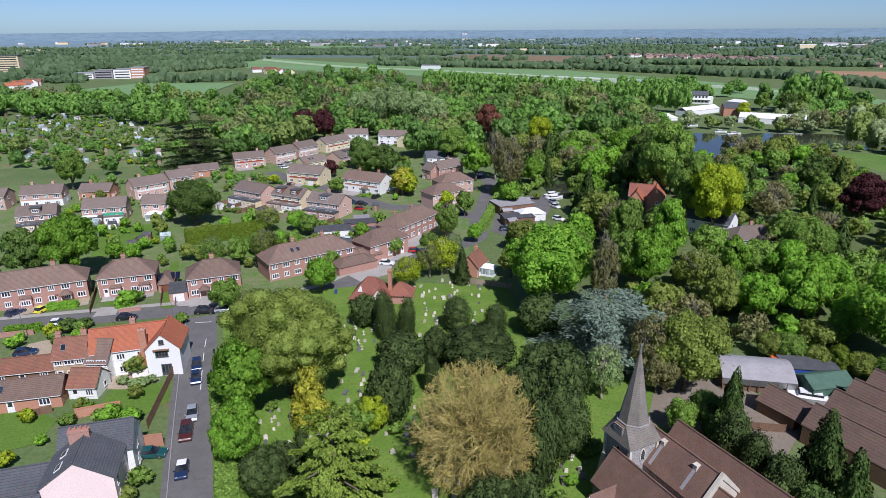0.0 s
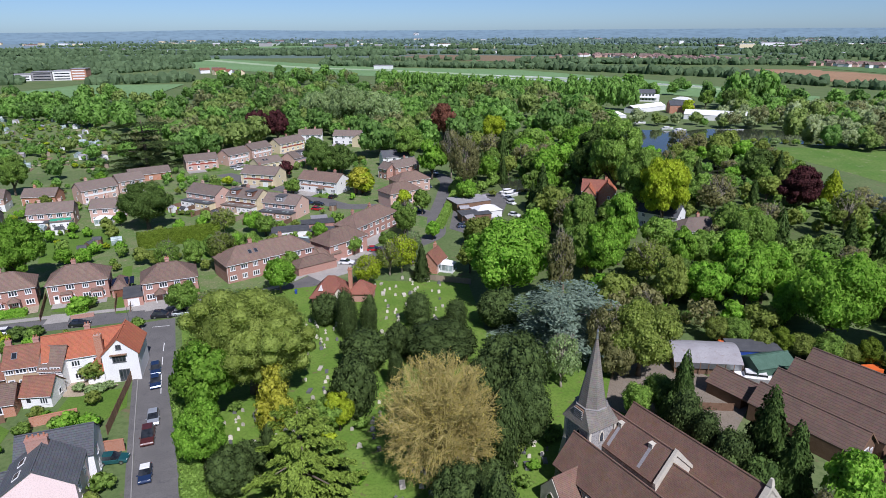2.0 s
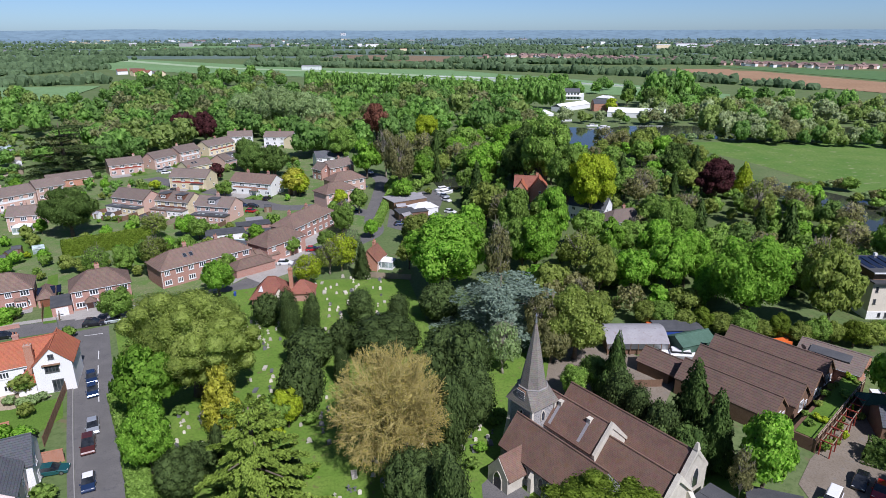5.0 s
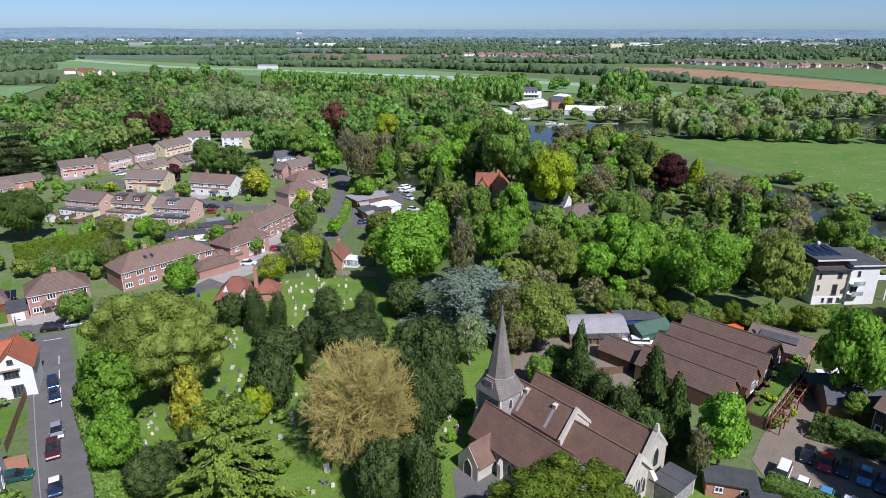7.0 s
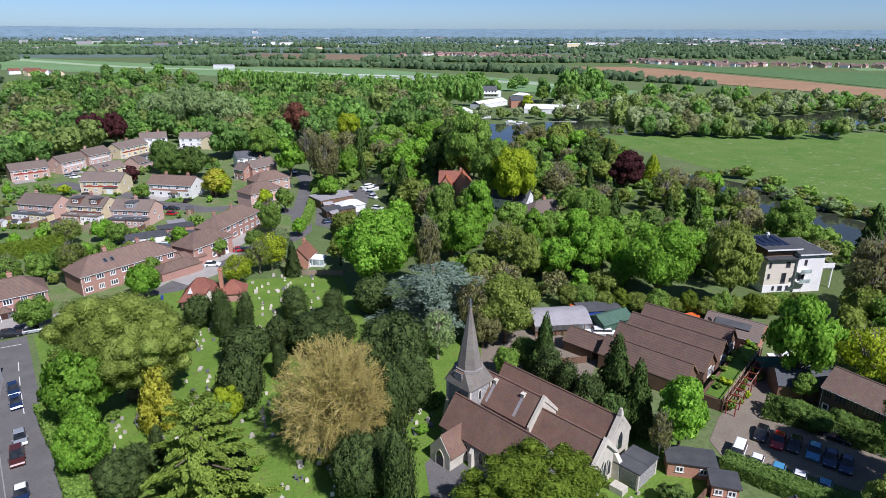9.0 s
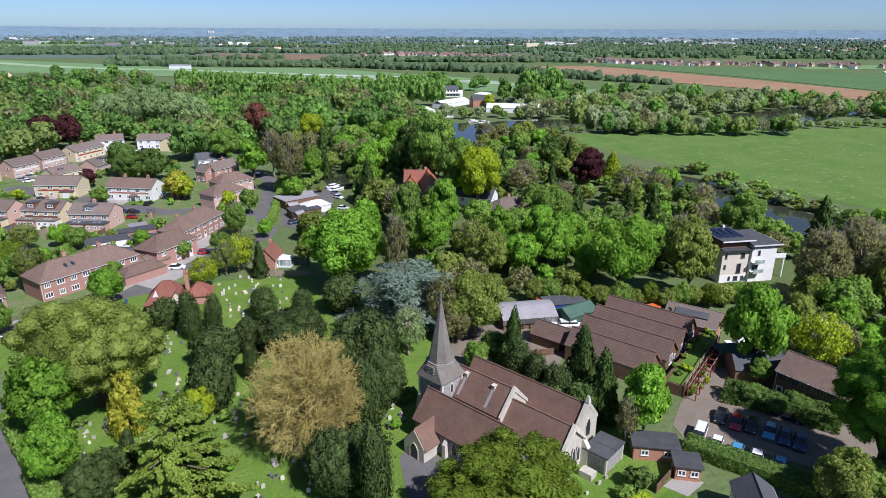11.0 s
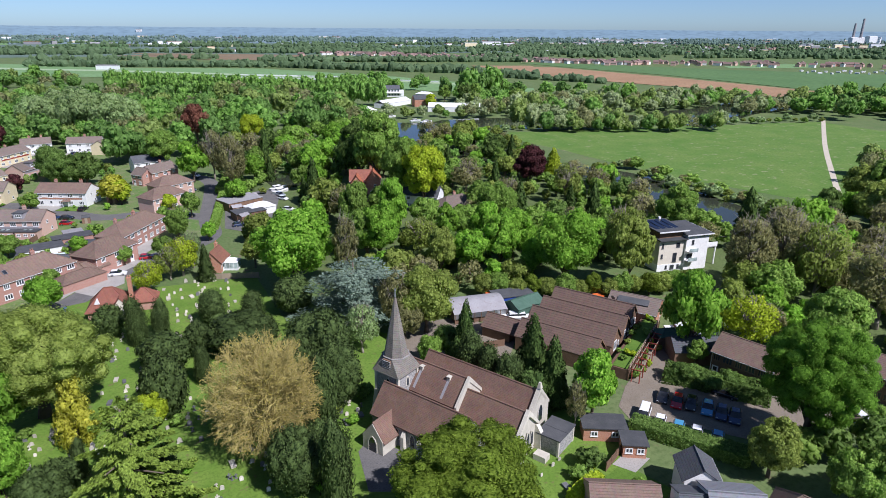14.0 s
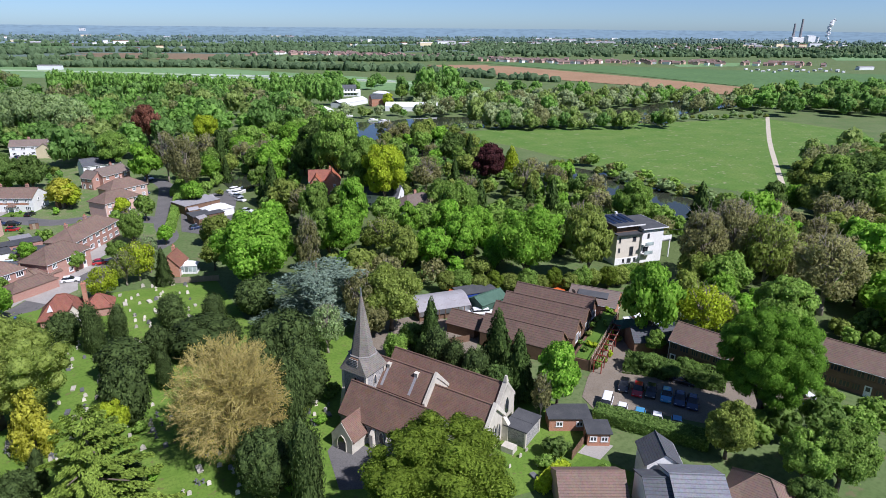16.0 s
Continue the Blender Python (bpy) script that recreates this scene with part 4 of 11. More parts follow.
def car(x, y, rot, colour, length=4.2, width=1.8, height=1.48, label="", roof_colour=None, group="", van=False, z=0.0, category="car"):
    """A car with its nose towards +x."""
    L, W, H = length / 2, width / 2, height
    ob = thing("van" if van else "car", x, y, z, rot, label or f"parked {colour} car on the tarmac", category, group)
    m = CAR_PAINT[colour]
    belt = 0.88 if not van else 1.05

    def body():
        b = bmesh.new()
        nose = 0.70 if not van else 0.95
        outline = [(-L, 0.35), (-L + 0.05, belt - 0.05), (-L * 0.9, belt), (L * 0.42, belt), (L * 0.93, nose), (L, 0.52), (L - 0.02, 0.28), (-L + 0.05, 0.25)]
        rings = []
        for s, q in ((-W, 0.9), (-W * 0.93, 1.0), (W * 0.93, 1.0), (W, 0.9)):
            rings.append([b.verts.new((u * (0.985 if abs(s) == W else 1), s, 0.25 + (h - 0.25) * (0.86 if abs(s) == W else 1))) for u, h in outline])
        k = len(outline)
        for r0, r1 in zip(rings, rings[1:]):
            for i in range(k):
                b.faces.new((r0[i], r0[(i + 1) % k], r1[(i + 1) % k], r1[i]))
        b.faces.new(rings[0][::-1])
        b.faces.new(rings[-1])
        bmesh.ops.recalc_face_normals(b, faces=b.faces)
        me = bpy.data.meshes.new("body")
        b.to_mesh(me)
        b.free()
        me.materials.append(m)
        return me

    part("body", cached(("body", colour, length, width, van), body), ob)
    back, front = (-L * 0.93, L * 0.22) if not van else (-L * 0.95, L * 0.55)
    tb, tf = (-L * 0.68, -L * 0.02) if not van else (-L * 0.9, L * 0.3)

    def cabin():
        return Shape().add([(back, -W * 0.93, belt - 0.02), (L * 0.45 if not van else L * 0.75, -W * 0.93, belt - 0.02), (L * 0.45 if not van else L * 0.75, W * 0.93, belt - 0.02), (back, W * 0.93, belt - 0.02),
                            (tb, -W * 0.72, H - 0.04), (tf, -W * 0.72, H - 0.04), (tf, W * 0.72, H - 0.04), (tb, W * 0.72, H - 0.04)],
                           [(3, 2, 1, 0), (4, 5, 6, 7), (0, 1, 5, 4), (1, 2, 6, 5), (2, 3, 7, 6), (3, 0, 4, 7)]).mesh("cabin", CAR_GLASS)

    part("window_glass", cached(("cabin", length, width, height, van), cabin), ob)

    def top():
        s = Shape().frustum(tf - tb + 0.1, W * 1.5, H - 0.05, tf - tb - 0.15, W * 1.3, H, (tf + tb) / 2)
        return s.mesh("car_roof", CAR_PAINT[roof_colour] if roof_colour else m)

    part("car_roof", cached(("top", colour, roof_colour, length, width, height, van), top), ob)
    for sx in (-1, 1):
        for sy in (-1, 1):
            wheel = part("wheel", cached("wheel", lambda: Shape().tube((0, -0.11, 0), (0, 0.11, 0), 0.32, 0.32, 14).mesh("wheel", RUBBER)), ob, pose(sx * L * 0.6, sy * (W - 0.1), 0.32))
            part("rim", cached("rim", lambda: Shape().tube((0, -0.125, 0), (0, 0.125, 0), 0.2, 0.2, 10).mesh("rim", STEEL)), wheel)
        part("headlight", cached("headlight", lambda: Shape().box(-0.14, -0.17, -0.07, 0.06, 0.17, 0.07).mesh("headlight", LAMP_GLASS)), ob, pose(L - 0.12, sx * W * 0.68, 0.6))
        part("tail_light", cached("tail_light", lambda: Shape().box(-0.05, -0.12, -0.1, 0.06, 0.12, 0.1).mesh("tail_light", TAIL_GLASS)), ob, pose(-L + 0.05, sx * W * 0.74, 0.72))
        part("mirror", cached(("mirror", colour), lambda: Shape().box(-0.08, -0.1, -0.06, 0.08, 0.1, 0.06).mesh("mirror", m)), ob, pose(L * 0.38, sx * (W + 0.06), belt + 0.05))
    return ob


def boat(x, y, rot, length, width, height, label, cabin_material=None, hull=None, z=0.0):
    ob = thing("boat", x, y, z, rot, label, "boat")
    L, W = length / 2, width / 2
    st = [(-L, 0.85, 0.0), (-L * 0.3, 1.0, 0.0), (L * 0.35, 0.9, 0.05), (L * 0.75, 0.5, 0.15), (L, 0.03, 0.3)]
    v, f = [], []
    for px, wide, lift in st:
        v += [(px, -W * wide, height + lift), (px, -W * wide * 0.6, 0.0), (px, W * wide * 0.6, 0.0), (px, W * wide, height + lift)]
    for i in range(len(st) - 1):
        a, b = 4 * i, 4 * i + 4
        f += [(a + j, a + j + 1, b + j + 1, b + j) for j in range(3)] + [(a + 3, a, b, b + 3)]
    f += [(0, 1, 2, 3)]
    part("hull", Shape().add(v, f).mesh("hull", hull or WHITE), ob)
    c = part("cabin", Shape().frustum(length * 0.5, width * 0.7, height - 0.05, length * 0.42, width * 0.58, height + 0.9, -length * 0.08).mesh("cabin", cabin_material or WHITE), ob)
    part("cabin_window", Shape().frustum(length * 0.475, width * 0.672, height + 0.35, length * 0.445, width * 0.632, height + 0.7, -length * 0.08).mesh("cabin_window", CAR_GLASS), c)
    return ob


def fence(x0, y0, x1, y1, height, label, material=None, bay=1.85, z=0.0):
    material = material or TIMBER
    L = math.hypot(x1 - x0, y1 - y0)
    n = max(1, round(L / bay))
    ob = thing("fence", x0, y0, z, math.degrees(math.atan2(y1 - y0, x1 - x0)), label, "fence")
    b = round(L / n, 3)
    panel = cached(("panel", b, height, material.name), lambda: panel_mesh(b, height, material))
    post = cached(("post", height, material.name), lambda: Shape().box(-0.06, -0.06, 0, 0.06, 0.06, height + 0.08).mesh("post", material))
    for i in range(n):
        part("fence_panel", panel, ob, pose(i * b, 0, 0))
        part("post", post, ob, pose(i * b, 0, 0))
    part("post", post, ob, pose(n * b, 0, 0))
    return ob


def panel_mesh(b, height, material):
    """Overlapping boards as one stepped panel."""
    k = 9
    front, back = [], []
    for i in range(k):
        u0, u1 = 0.06 + (b - 0.12) * i / k, 0.06 + (b - 0.12) * (i + 1) / k
        y = -0.02 - 0.014 * (i % 2)
        front += [(u0, y), (u1, y)]
    back = [(b - 0.06, 0.014), (0.06, 0.014)]
    o = front + back
    n = len(o)
    v = [(x, y, 0.04) for x, y in o] + [(x, y, height) for x, y in o]
    f = [tuple(range(n))[::-1], tuple(range(n, 2 * n))] + [(i, (i + 1) % n, n + (i + 1) % n, n + i) for i in range(n)]
    return Shape().add(v, f).mesh("panel", material)


def garden_wall(x0, y0, x1, y1, height, label, material=None, thick=0.24):
    L = math.hypot(x1 - x0, y1 - y0)
    ob = thing("garden_wall", x0, y0, 0, math.degrees(math.atan2(y1 - y0, x1 - x0)), label, "wall")
    part("wall", Shape().box(0, -thick / 2, 0, L, thick / 2, height).mesh("wall", material or BRICK), ob)
    part("coping", Shape().box(-0.03, -thick / 2 - 0.04, height, L + 0.03, thick / 2 + 0.04, height + 0.08).mesh("coping", material or BRICK), ob)
    return ob


# ---- landmark builders ----
def gabled(s, u0, u1, v, half, eave, top):
    s.prism([(v - half, 0), (v - half, eave), (v, top - 0.12), (v + half, eave), (v + half, 0)], u0, u1)


def gable_roof(s, u0, u1, v, half, eave, top, over=0.25, thick=0.16):
    k = (top - eave) / half * over
    s.prism([(v - half - over, eave - k), (v, top), (v + half + over, eave - k), (v + half + over, eave - k - thick), (v, top - thick), (v - half - over, eave - k - thick)], u0, u1)
    s.tube((u0, v, top), (u1, v, top), 0.13, 0.13, 6)


def coping(s, u, v, half, eave, top, t=0.42, rise=0.45):
    """A stone gable standing proud of the roof."""
    s.prism([(v - half - 0.3, eave - 0.3), (v - half - 0.3, eave + 0.25), (v, top + rise), (v + half + 0.3, eave + 0.25), (v + half + 0.3, eave - 0.3), (v, top - 0.5)], u - t / 2, u + t / 2)


def lancet(parent, at, w, h, glass=None):
    """A pointed stone window."""
    def arch(a, b):
        return [(-a, 0), (a, 0), (a, b * 0.6), (a * 0.6, b * 0.85), (0, b), (-a * 0.6, b * 0.85), (-a, b * 0.6)]
    s = Shape()
    o, i = arch(w / 2 + 0.14, h + 0.16), arch(w / 2, h)
    v = [(x, -0.08, z) for x, z in o] + [(x, -0.08, z) for x, z in i] + [(x, 0.02, z) for x, z in o] + [(x, 0.02, z) for x, z in i]
    n = len(o)
    f = []
    for k in range(n):
        j = (k + 1) % n
        f += [(k, j, n + j, n + k), (2 * n + k, 2 * n + j, j, k), (n + k, n + j, 3 * n + j, 3 * n + k)]
    ob = part("lancet_window", s.add(v, f).mesh("lancet_window", STONE), parent, at)
    part("pane", Shape().add([(x, -0.03, z) for x, z in i], [tuple(range(n))]).mesh("pane", GLASS), ob)
    return ob


def church(x, y, rot):
    ob = thing("church", x, y, 0, rot, "flint parish church with brown tiled roofs and shingled spire", "church")
    # u runs east along the nave, v north
    s = Shape()
    gabled(s, 1.2, 12.8, 3.6, 3.25, 5.6, 9.2)
    part("nave_wall", s.mesh("nave_wall", FLINT), ob)
    s = Shape()
    gable_roof(s, 1.0, 12.8, 3.6, 3.25, 5.6, 9.2, 0.1)
    nave = part("nave_roof", s.mesh("nave_roof", CHURCH_TILE), ob)
    for u in (4.2, 9.6):
        # low roof vents with their pale runs of lead
        part("roof_vent", Shape().box(u - 0.3, 2.55, 8.0, u + 0.3, 3.2, 8.75).box(u - 0.36, 2.5, 8.75, u + 0.36, 3.25, 8.85).mesh("roof_vent", STONE), nave)
        part("lead_strip", Shape().add([(u - 0.24, 2.6, 8.13), (u + 0.24, 2.6, 8.13), (u + 0.24, 0.6, 5.92), (u - 0.24, 0.6, 5.92)], [(0, 1, 2, 3)]).mesh("lead_strip", SHEETING), nave)
    s = Shape()
    gabled(s, 0.8, 22.0, 9.2, 2.75, 4.6, 7.9)
    part("north_wall", s.mesh("north_wall", FLINT), ob)
    s = Shape()
    gable_roof(s, 0.6, 21.9, 9.2, 2.75, 4.6, 7.9)
    part("north_roof", s.mesh("north_roof", CHURCH_TILE), ob)
    s = Shape()
    gabled(s, 12.8, 23.4, 3.2, 2.9, 4.4, 7.7)
    part("chancel_wall", s.mesh("chancel_wall", STONE), ob)
    s = Shape()
    gable_roof(s, 12.9, 23.3, 3.2, 2.9, 4.4, 7.7)
    part("chancel_roof", s.mesh("chancel_roof", CHURCH_TILE), ob)
    s = Shape()
    gabled(s, 1.4, 17.5, -2.9, 3.3, 3.9, 7.7)
    part("south_wall", s.mesh("south_wall", FLINT), ob)
    s = Shape()
    gable_roof(s, 1.1, 17.6, -2.9, 3.3, 3.9, 7.7)
    part("south_roof", s.mesh("south_roof", CHURCH_TILE), ob)
    s = Shape()
    coping(s, 12.8, 3.6, 3.25, 5.6, 9.2)
    s.prism([(0.35, 3.0), (0.35, 5.6), (3.6, 9.2), (6.85, 5.6), (6.85, 3.0)], 12.78, 12.86)
    part("nave_gable", s.mesh("nave_gable", STONE), ob, None, "pale stone gable parapet")
    s = Shape()
    coping(s, 22.05, 9.2, 2.75, 4.6, 7.9, 0.7, 0.6)
    s.box(21.9, 6.45, 0, 22.4, 11.95, 4.6).prism([(6.45, 4.6), (9.2, 7.8), (11.95, 4.6)], 21.9, 22.4)
    s.frustum(0.7, 0.7, 8.3, 0.3, 0.3, 9.3, 22.1, 9.2)
    part("north_gable", s.mesh("north_gable", STONE), ob, None, "pale limestone east gable")
    s = Shape()
    coping(s, 23.5, 3.2, 2.9, 4.4, 7.7, 0.6, 0.5)
    for v in (0.4, 6.2):
        s.box(23.4, v - 0.4, 0, 24.5, v + 0.4, 3.0).frustum(1.1, 0.8, 3.0, 0.2, 0.8, 4.2, 23.95, v, -0.4)
    part("chancel_gable", s.mesh("chancel_gable", STONE), ob, None, "pale limestone east gable with buttresses")
    for v in (2.1, 3.3, 4.5):
        lancet(ob, pose(23.62, v, 1.6 if v != 3.3 else 1.9, 0, 0, 90), 0.7, 2.3)
    lancet(ob, pose(22.42, 9.2, 2.6, 0, 0, 90), 1.3, 3.0)
    for u in (6.5, 9.5, 12.5, 15.5):
        lancet(ob, pose(u, -6.21, 1.2), 0.8, 1.9)
        part("buttress", Shape().box(u + 1.2, -6.9, 0, u + 1.8, -6.15, 2.4).frustum(0.6, 0.75, 2.4, 0.6, 0.1, 3.2, u + 1.5, -6.52, 0, 0.3).mesh("buttress", STONE), ob)
    # south porch
    s = Shape()
    s.prism([(2.6, 0), (2.6, 2.4), (4.6, 4.9), (6.6, 2.4), (6.6, 0)], -9.6, -6.0, "y")
    porch = part("porch", s.mesh("porch", STONE), ob)
    part("porch_roof", Shape().prism([(2.3, 2.15), (4.6, 5.15), (6.9, 2.15), (6.9, 2.0), (4.6, 5.0), (2.3, 2.0)], -9.5, -3.6, "y").mesh("porch_roof", CHURCH_TILE), porch)
    lancet(porch, pose(4.6, -9.62, 0.05), 1.5, 2.6)
    # low flat vestry
    ve = part("vestry", Shape().box(23.9, 6.0, 0, 27.4, 10.9, 2.8).mesh("vestry", FLINT), ob)
    part("vestry_roof", Shape().box(23.6, 5.75, 2.8, 27.65, 8.3, 3.0).box(23.6, 8.36, 2.8, 27.65, 11.15, 3.0).mesh("vestry_roof", FELT), ve, None, "flat grey felt roof")
    for v in (6.0, 10.9):
        part("quoin", Shape().box(27.2, v - 0.2, 0, 27.48, v + 0.2, 2.78).mesh("quoin", STONE), ve)
    part("tank", Shape().box(24.6, 3.4, 0, 26.6, 4.9, 1.0).mesh("tank", STONE), ob)
    # tower and broach spire
    tw = part("tower", Shape().box(-2.25, -2.25, 0, 2.25, 2.25, 8.9).mesh("tower", FLINT), ob, pose(1.2, 0, 0))
    for a, b in ((-2.3, -2.3), (2.3, -2.3), (2.3, 2.3), (-2.3, 2.3)):
        part("quoin", Shape().box(a - 0.2, b - 0.2, 0, a + 0.2, b + 0.2, 8.7).mesh("quoin", STONE), tw)
    part("buttress", Shape().frustum(1.2, 1.2, 0, 0.7, 0.7, 5.2, -2.5, -2.5, 0.3, 0.3).mesh("buttress", STONE), tw)
    for at in (pose(0.2, -2.27, 6.4), pose(2.27, 0, 6.4, 0, 0, 90), pose(-2.27, 0, 6.4, 0, 0, -90)):
        lancet(tw, at, 0.62, 1.5)
    sp = Shape()
    sq = [(-2.75, -2.75), (2.75, -2.75), (2.75, 2.75), (-2.75, 2.75)]
    oc = [(2.0 * math.cos(math.pi / 8 + i * math.pi / 4), 2.0 * math.sin(math.pi / 8 + i * math.pi / 4)) for i in range(8)]
    v = [(a, b, 8.75) for a, b in sq] + [(a, b, 11.4) for a, b in oc] + [(0, 0, 21.9)] + [(a * 1.09, b * 1.09, 11.25) for a, b in oc]
    top = 12
    f = [(3, 2, 1, 0)]
    ring = list(range(13, 21))
    f += [(0, 1, ring[6], ring[5]), (1, 2, ring[0], ring[7]), (2, 3, ring[2], ring[1]), (3, 0, ring[4], ring[3]), (1, ring[7], ring[6]), (2, ring[1], ring[0]), (3, ring[3], ring[2]), (0, ring[5], ring[4])]
    f += [(4 + i, 4 + (i + 1) % 8, top) for i in range(8)] + [(ring[i], ring[(i + 1) % 8], 4 + (i + 1) % 8, 4 + i) for i in range(8)]
    spire = part("spire", sp.add(v, f).mesh("spire", SHINGLE), tw, None, "grey shingled broach spire")
    band = Shape()
    for i in range(8):
        a, b = oc[i], oc[(i + 1) % 8]
        band.tube((a[0] * 1.08, a[1] * 1.08, 11.3), (b[0] * 1.08, b[1] * 1.08, 11.3), 0.09, 0.09, 5)
    part("lead_band", band.mesh("lead_band", KERB), spire)
    for at in (pose(0, -2.0, 9.6), pose(-2.0, 0, 9.6, 0, 0, -90)):
        lo = part("louvre", Shape().box(-0.75, -0.35, 0, 0.75, 0.9, 1.5).mesh("louvre", TIMBER), spire, at)
        for i in range(5):
            part("slat", cached("slat", lambda: Shape().box(-0.8, -0.5, 0, 0.8, -0.32, 0.12).mesh("slat", KERB)), lo, pose(0, 0, 0.15 + 0.28 * i))
    part("finial", Shape().tube((0, 0, 21.1), (0, 0, 22.2), 0.2, 0.07, 8).tube((0, 0, 22.15), (0, 0, 22.5), 0.16, 0.05, 8).mesh("finial", STEEL), spire, None, "grey lead finial")
    return ob


def boat_hall(x, y, rot):
    """Four long parallel gabled roofs side by side."""
    ob = thing("boat_hall", x, y, 0, rot, "long hall under four parallel brown ribbed gable roofs", "hall")
    for i, (v, u0, u1, top) in enumerate(((0, -9.2, 8.8, 6.0), (-6.1, -9.2, 9.3, 6.0), (-11.9, -9.0, 9.2, 6.0), (-18.2, -8.4, 8.2, 5.8))):
        s = Shape()
        gabled(s, u0 + 0.3, u1 - 0.3, v, 3.0, 3.0, top)
        part("wall", s.mesh("wall", TIMBER), ob)
        s = Shape()
        gable_roof(s, u0, u1, v, 3.02, 3.0, top, 0.0, 0.18)
        part("roof", s.mesh("roof", HALL_TILE), ob)
        part("bargeboard", Shape().prism([(v - 3.05, 2.85), (v, top + 0.05), (v + 3.05, 2.85), (v + 3.05, 2.6), (v, top - 0.22), (v - 3.05, 2.6)], u1, u1 + 0.08).mesh("bargeboard", WHITE if i == 9 else TIMBER), ob)
        window_part(ob, pose(u1 - 0.29, v, 2.0, 0, 0, 90), 1.6, 1.9, 2)
        window_part(ob, pose(u1 - 0.29, v + 1.9, 1.6, 0, 0, 90), 0.9, 1.3, 1)
    # low wing beside the yard
    s = Shape()
    gabled(s, -16.5, -10.2, -17.0, 2.6, 2.4, 4.4)
    part("wing_wall", s.mesh("wing_wall", TIMBER), ob)
    s = Shape()
    gable_roof(s, -16.8, -9.0, -17.0, 2.6, 2.4, 4.4)
    part("wing_roof", s.mesh("wing_roof", HALL_TILE), ob)
    part("satellite_dish", Shape().tube((3.6, 1.4, 4.5), (3.6, 1.4, 5.7), 0.04, 0.04, 6).tube((3.6, 1.3, 5.9), (3.7, 1.55, 6.0), 0.55, 0.2, 12).mesh("satellite_dish", STEEL), ob)
    return ob


def white_block(x, y, rot):
    """A modern white block of three storeys."""
    ob = thing("apartment_block", x, y, 0, rot, "modern white rendered three-storey block with flat grey roofs and solar panels", "apartment block")
    b = part("main_block", Shape().box(0, 0, 1.9, 7.6, 11, 8.6).mesh("main_block", PALE_STONE), ob, None, "pale stone clad block")
    part("plinth", Shape().box(-0.08, -0.08, 0, 7.7, 11.08, 1.9).mesh("plinth", RENDER), b)
    part("main_roof", Shape().box(-0.5, -1.0, 8.6, 7.9, 11.4, 8.9).mesh("main_roof", FELT), b)
    w = part("wing", Shape().box(7.6, -0.6, 0, 14.4, 10.5, 9.6).mesh("wing", RENDER), ob)
    part("wing_roof", Shape().box(7.3, -1.3, 9.6, 15.3, 11.2, 9.85).mesh("wing_roof", FELT), w)
    part("roof_edge", Shape().box(7.25, -1.36, 9.58, 15.36, -1.302, 9.9).box(15.302, -1.3, 9.58, 15.36, 11.2, 9.9).mesh("roof_edge", WHITE), w)
    p = part("penthouse", Shape().box(0.3, 0.9, 8.9, 7.3, 10.2, 10.7).mesh("penthouse", TIMBER), ob)
    part("penthouse_roof", Shape().box(-0.5, -0.2, 10.7, 8.4, 11.0, 10.95).mesh("penthouse_roof", FELT), p)
    part("roof_edge", Shape().box(-0.56, -0.26, 10.66, 8.46, -0.202, 11.0).mesh("roof_edge", WHITE), p)
    part("roof_vent", Shape().box(5.6, 9.4, 10.95, 6.2, 10.0, 11.9).mesh("roof_vent", WHITE), p)
    for i in range(4):
        part("solar_panel", cached("solar", lambda: Shape().box(-0.75, -3.4, 0, 0.75, 3.4, 0.08).mesh("solar_panel", SOLAR)), p, pose(0.9 + 1.85 * i, 6.0, 11.05, 3, 0, 0))
    for u, z, ww, hh in ((1.0, 7.0, 0.6, 1.3), (5.6, 7.0, 1.1, 1.3), (1.0, 4.2, 0.6, 1.2), (4.9, 3.6, 1.2, 2.6), (2.6, 1.1, 0.6, 1.0), (4.4, 1.0, 1.2, 1.2), (6.2, 1.0, 0.7, 1.2)):
        window_part(ob, pose(u, -0.006 if z > 1.9 else -0.086, z), ww, hh, 0, FELT)
    window_part(w, pose(9.6, -0.606, 7.6), 0.7, 1.3, 0, FELT)
    window_part(w, pose(9.0, -0.606, 3.4), 1.6, 2.2, 1, FELT)
    for z in (2.7, 5.2):
        bal = part("balcony", Shape().box(7.7, -2.0, z, 10.4, -0.6, z + 0.18).mesh("balcony", RENDER), w)
        part("balcony_rail", Shape().box(7.7, -2.05, z + 0.18, 10.4, -2.0, z + 1.1).mesh("balcony_rail", GREENHOUSE_GLASS), bal)
    ter = part("terrace", Shape().box(14.4, 1.0, 5.0, 18.6, 8.0, 5.3).mesh("terrace", RENDER), w)
    part("terrace_wall", Shape().box(14.4, 0.8, 5.3, 18.6, 1.0, 6.5).mesh("terrace_wall", RENDER), ter)
    part("terrace_post", Shape().box(18.2, 1.0, 0, 18.5, 1.3, 5.0).mesh("terrace_post", RENDER), ter)
    return ob


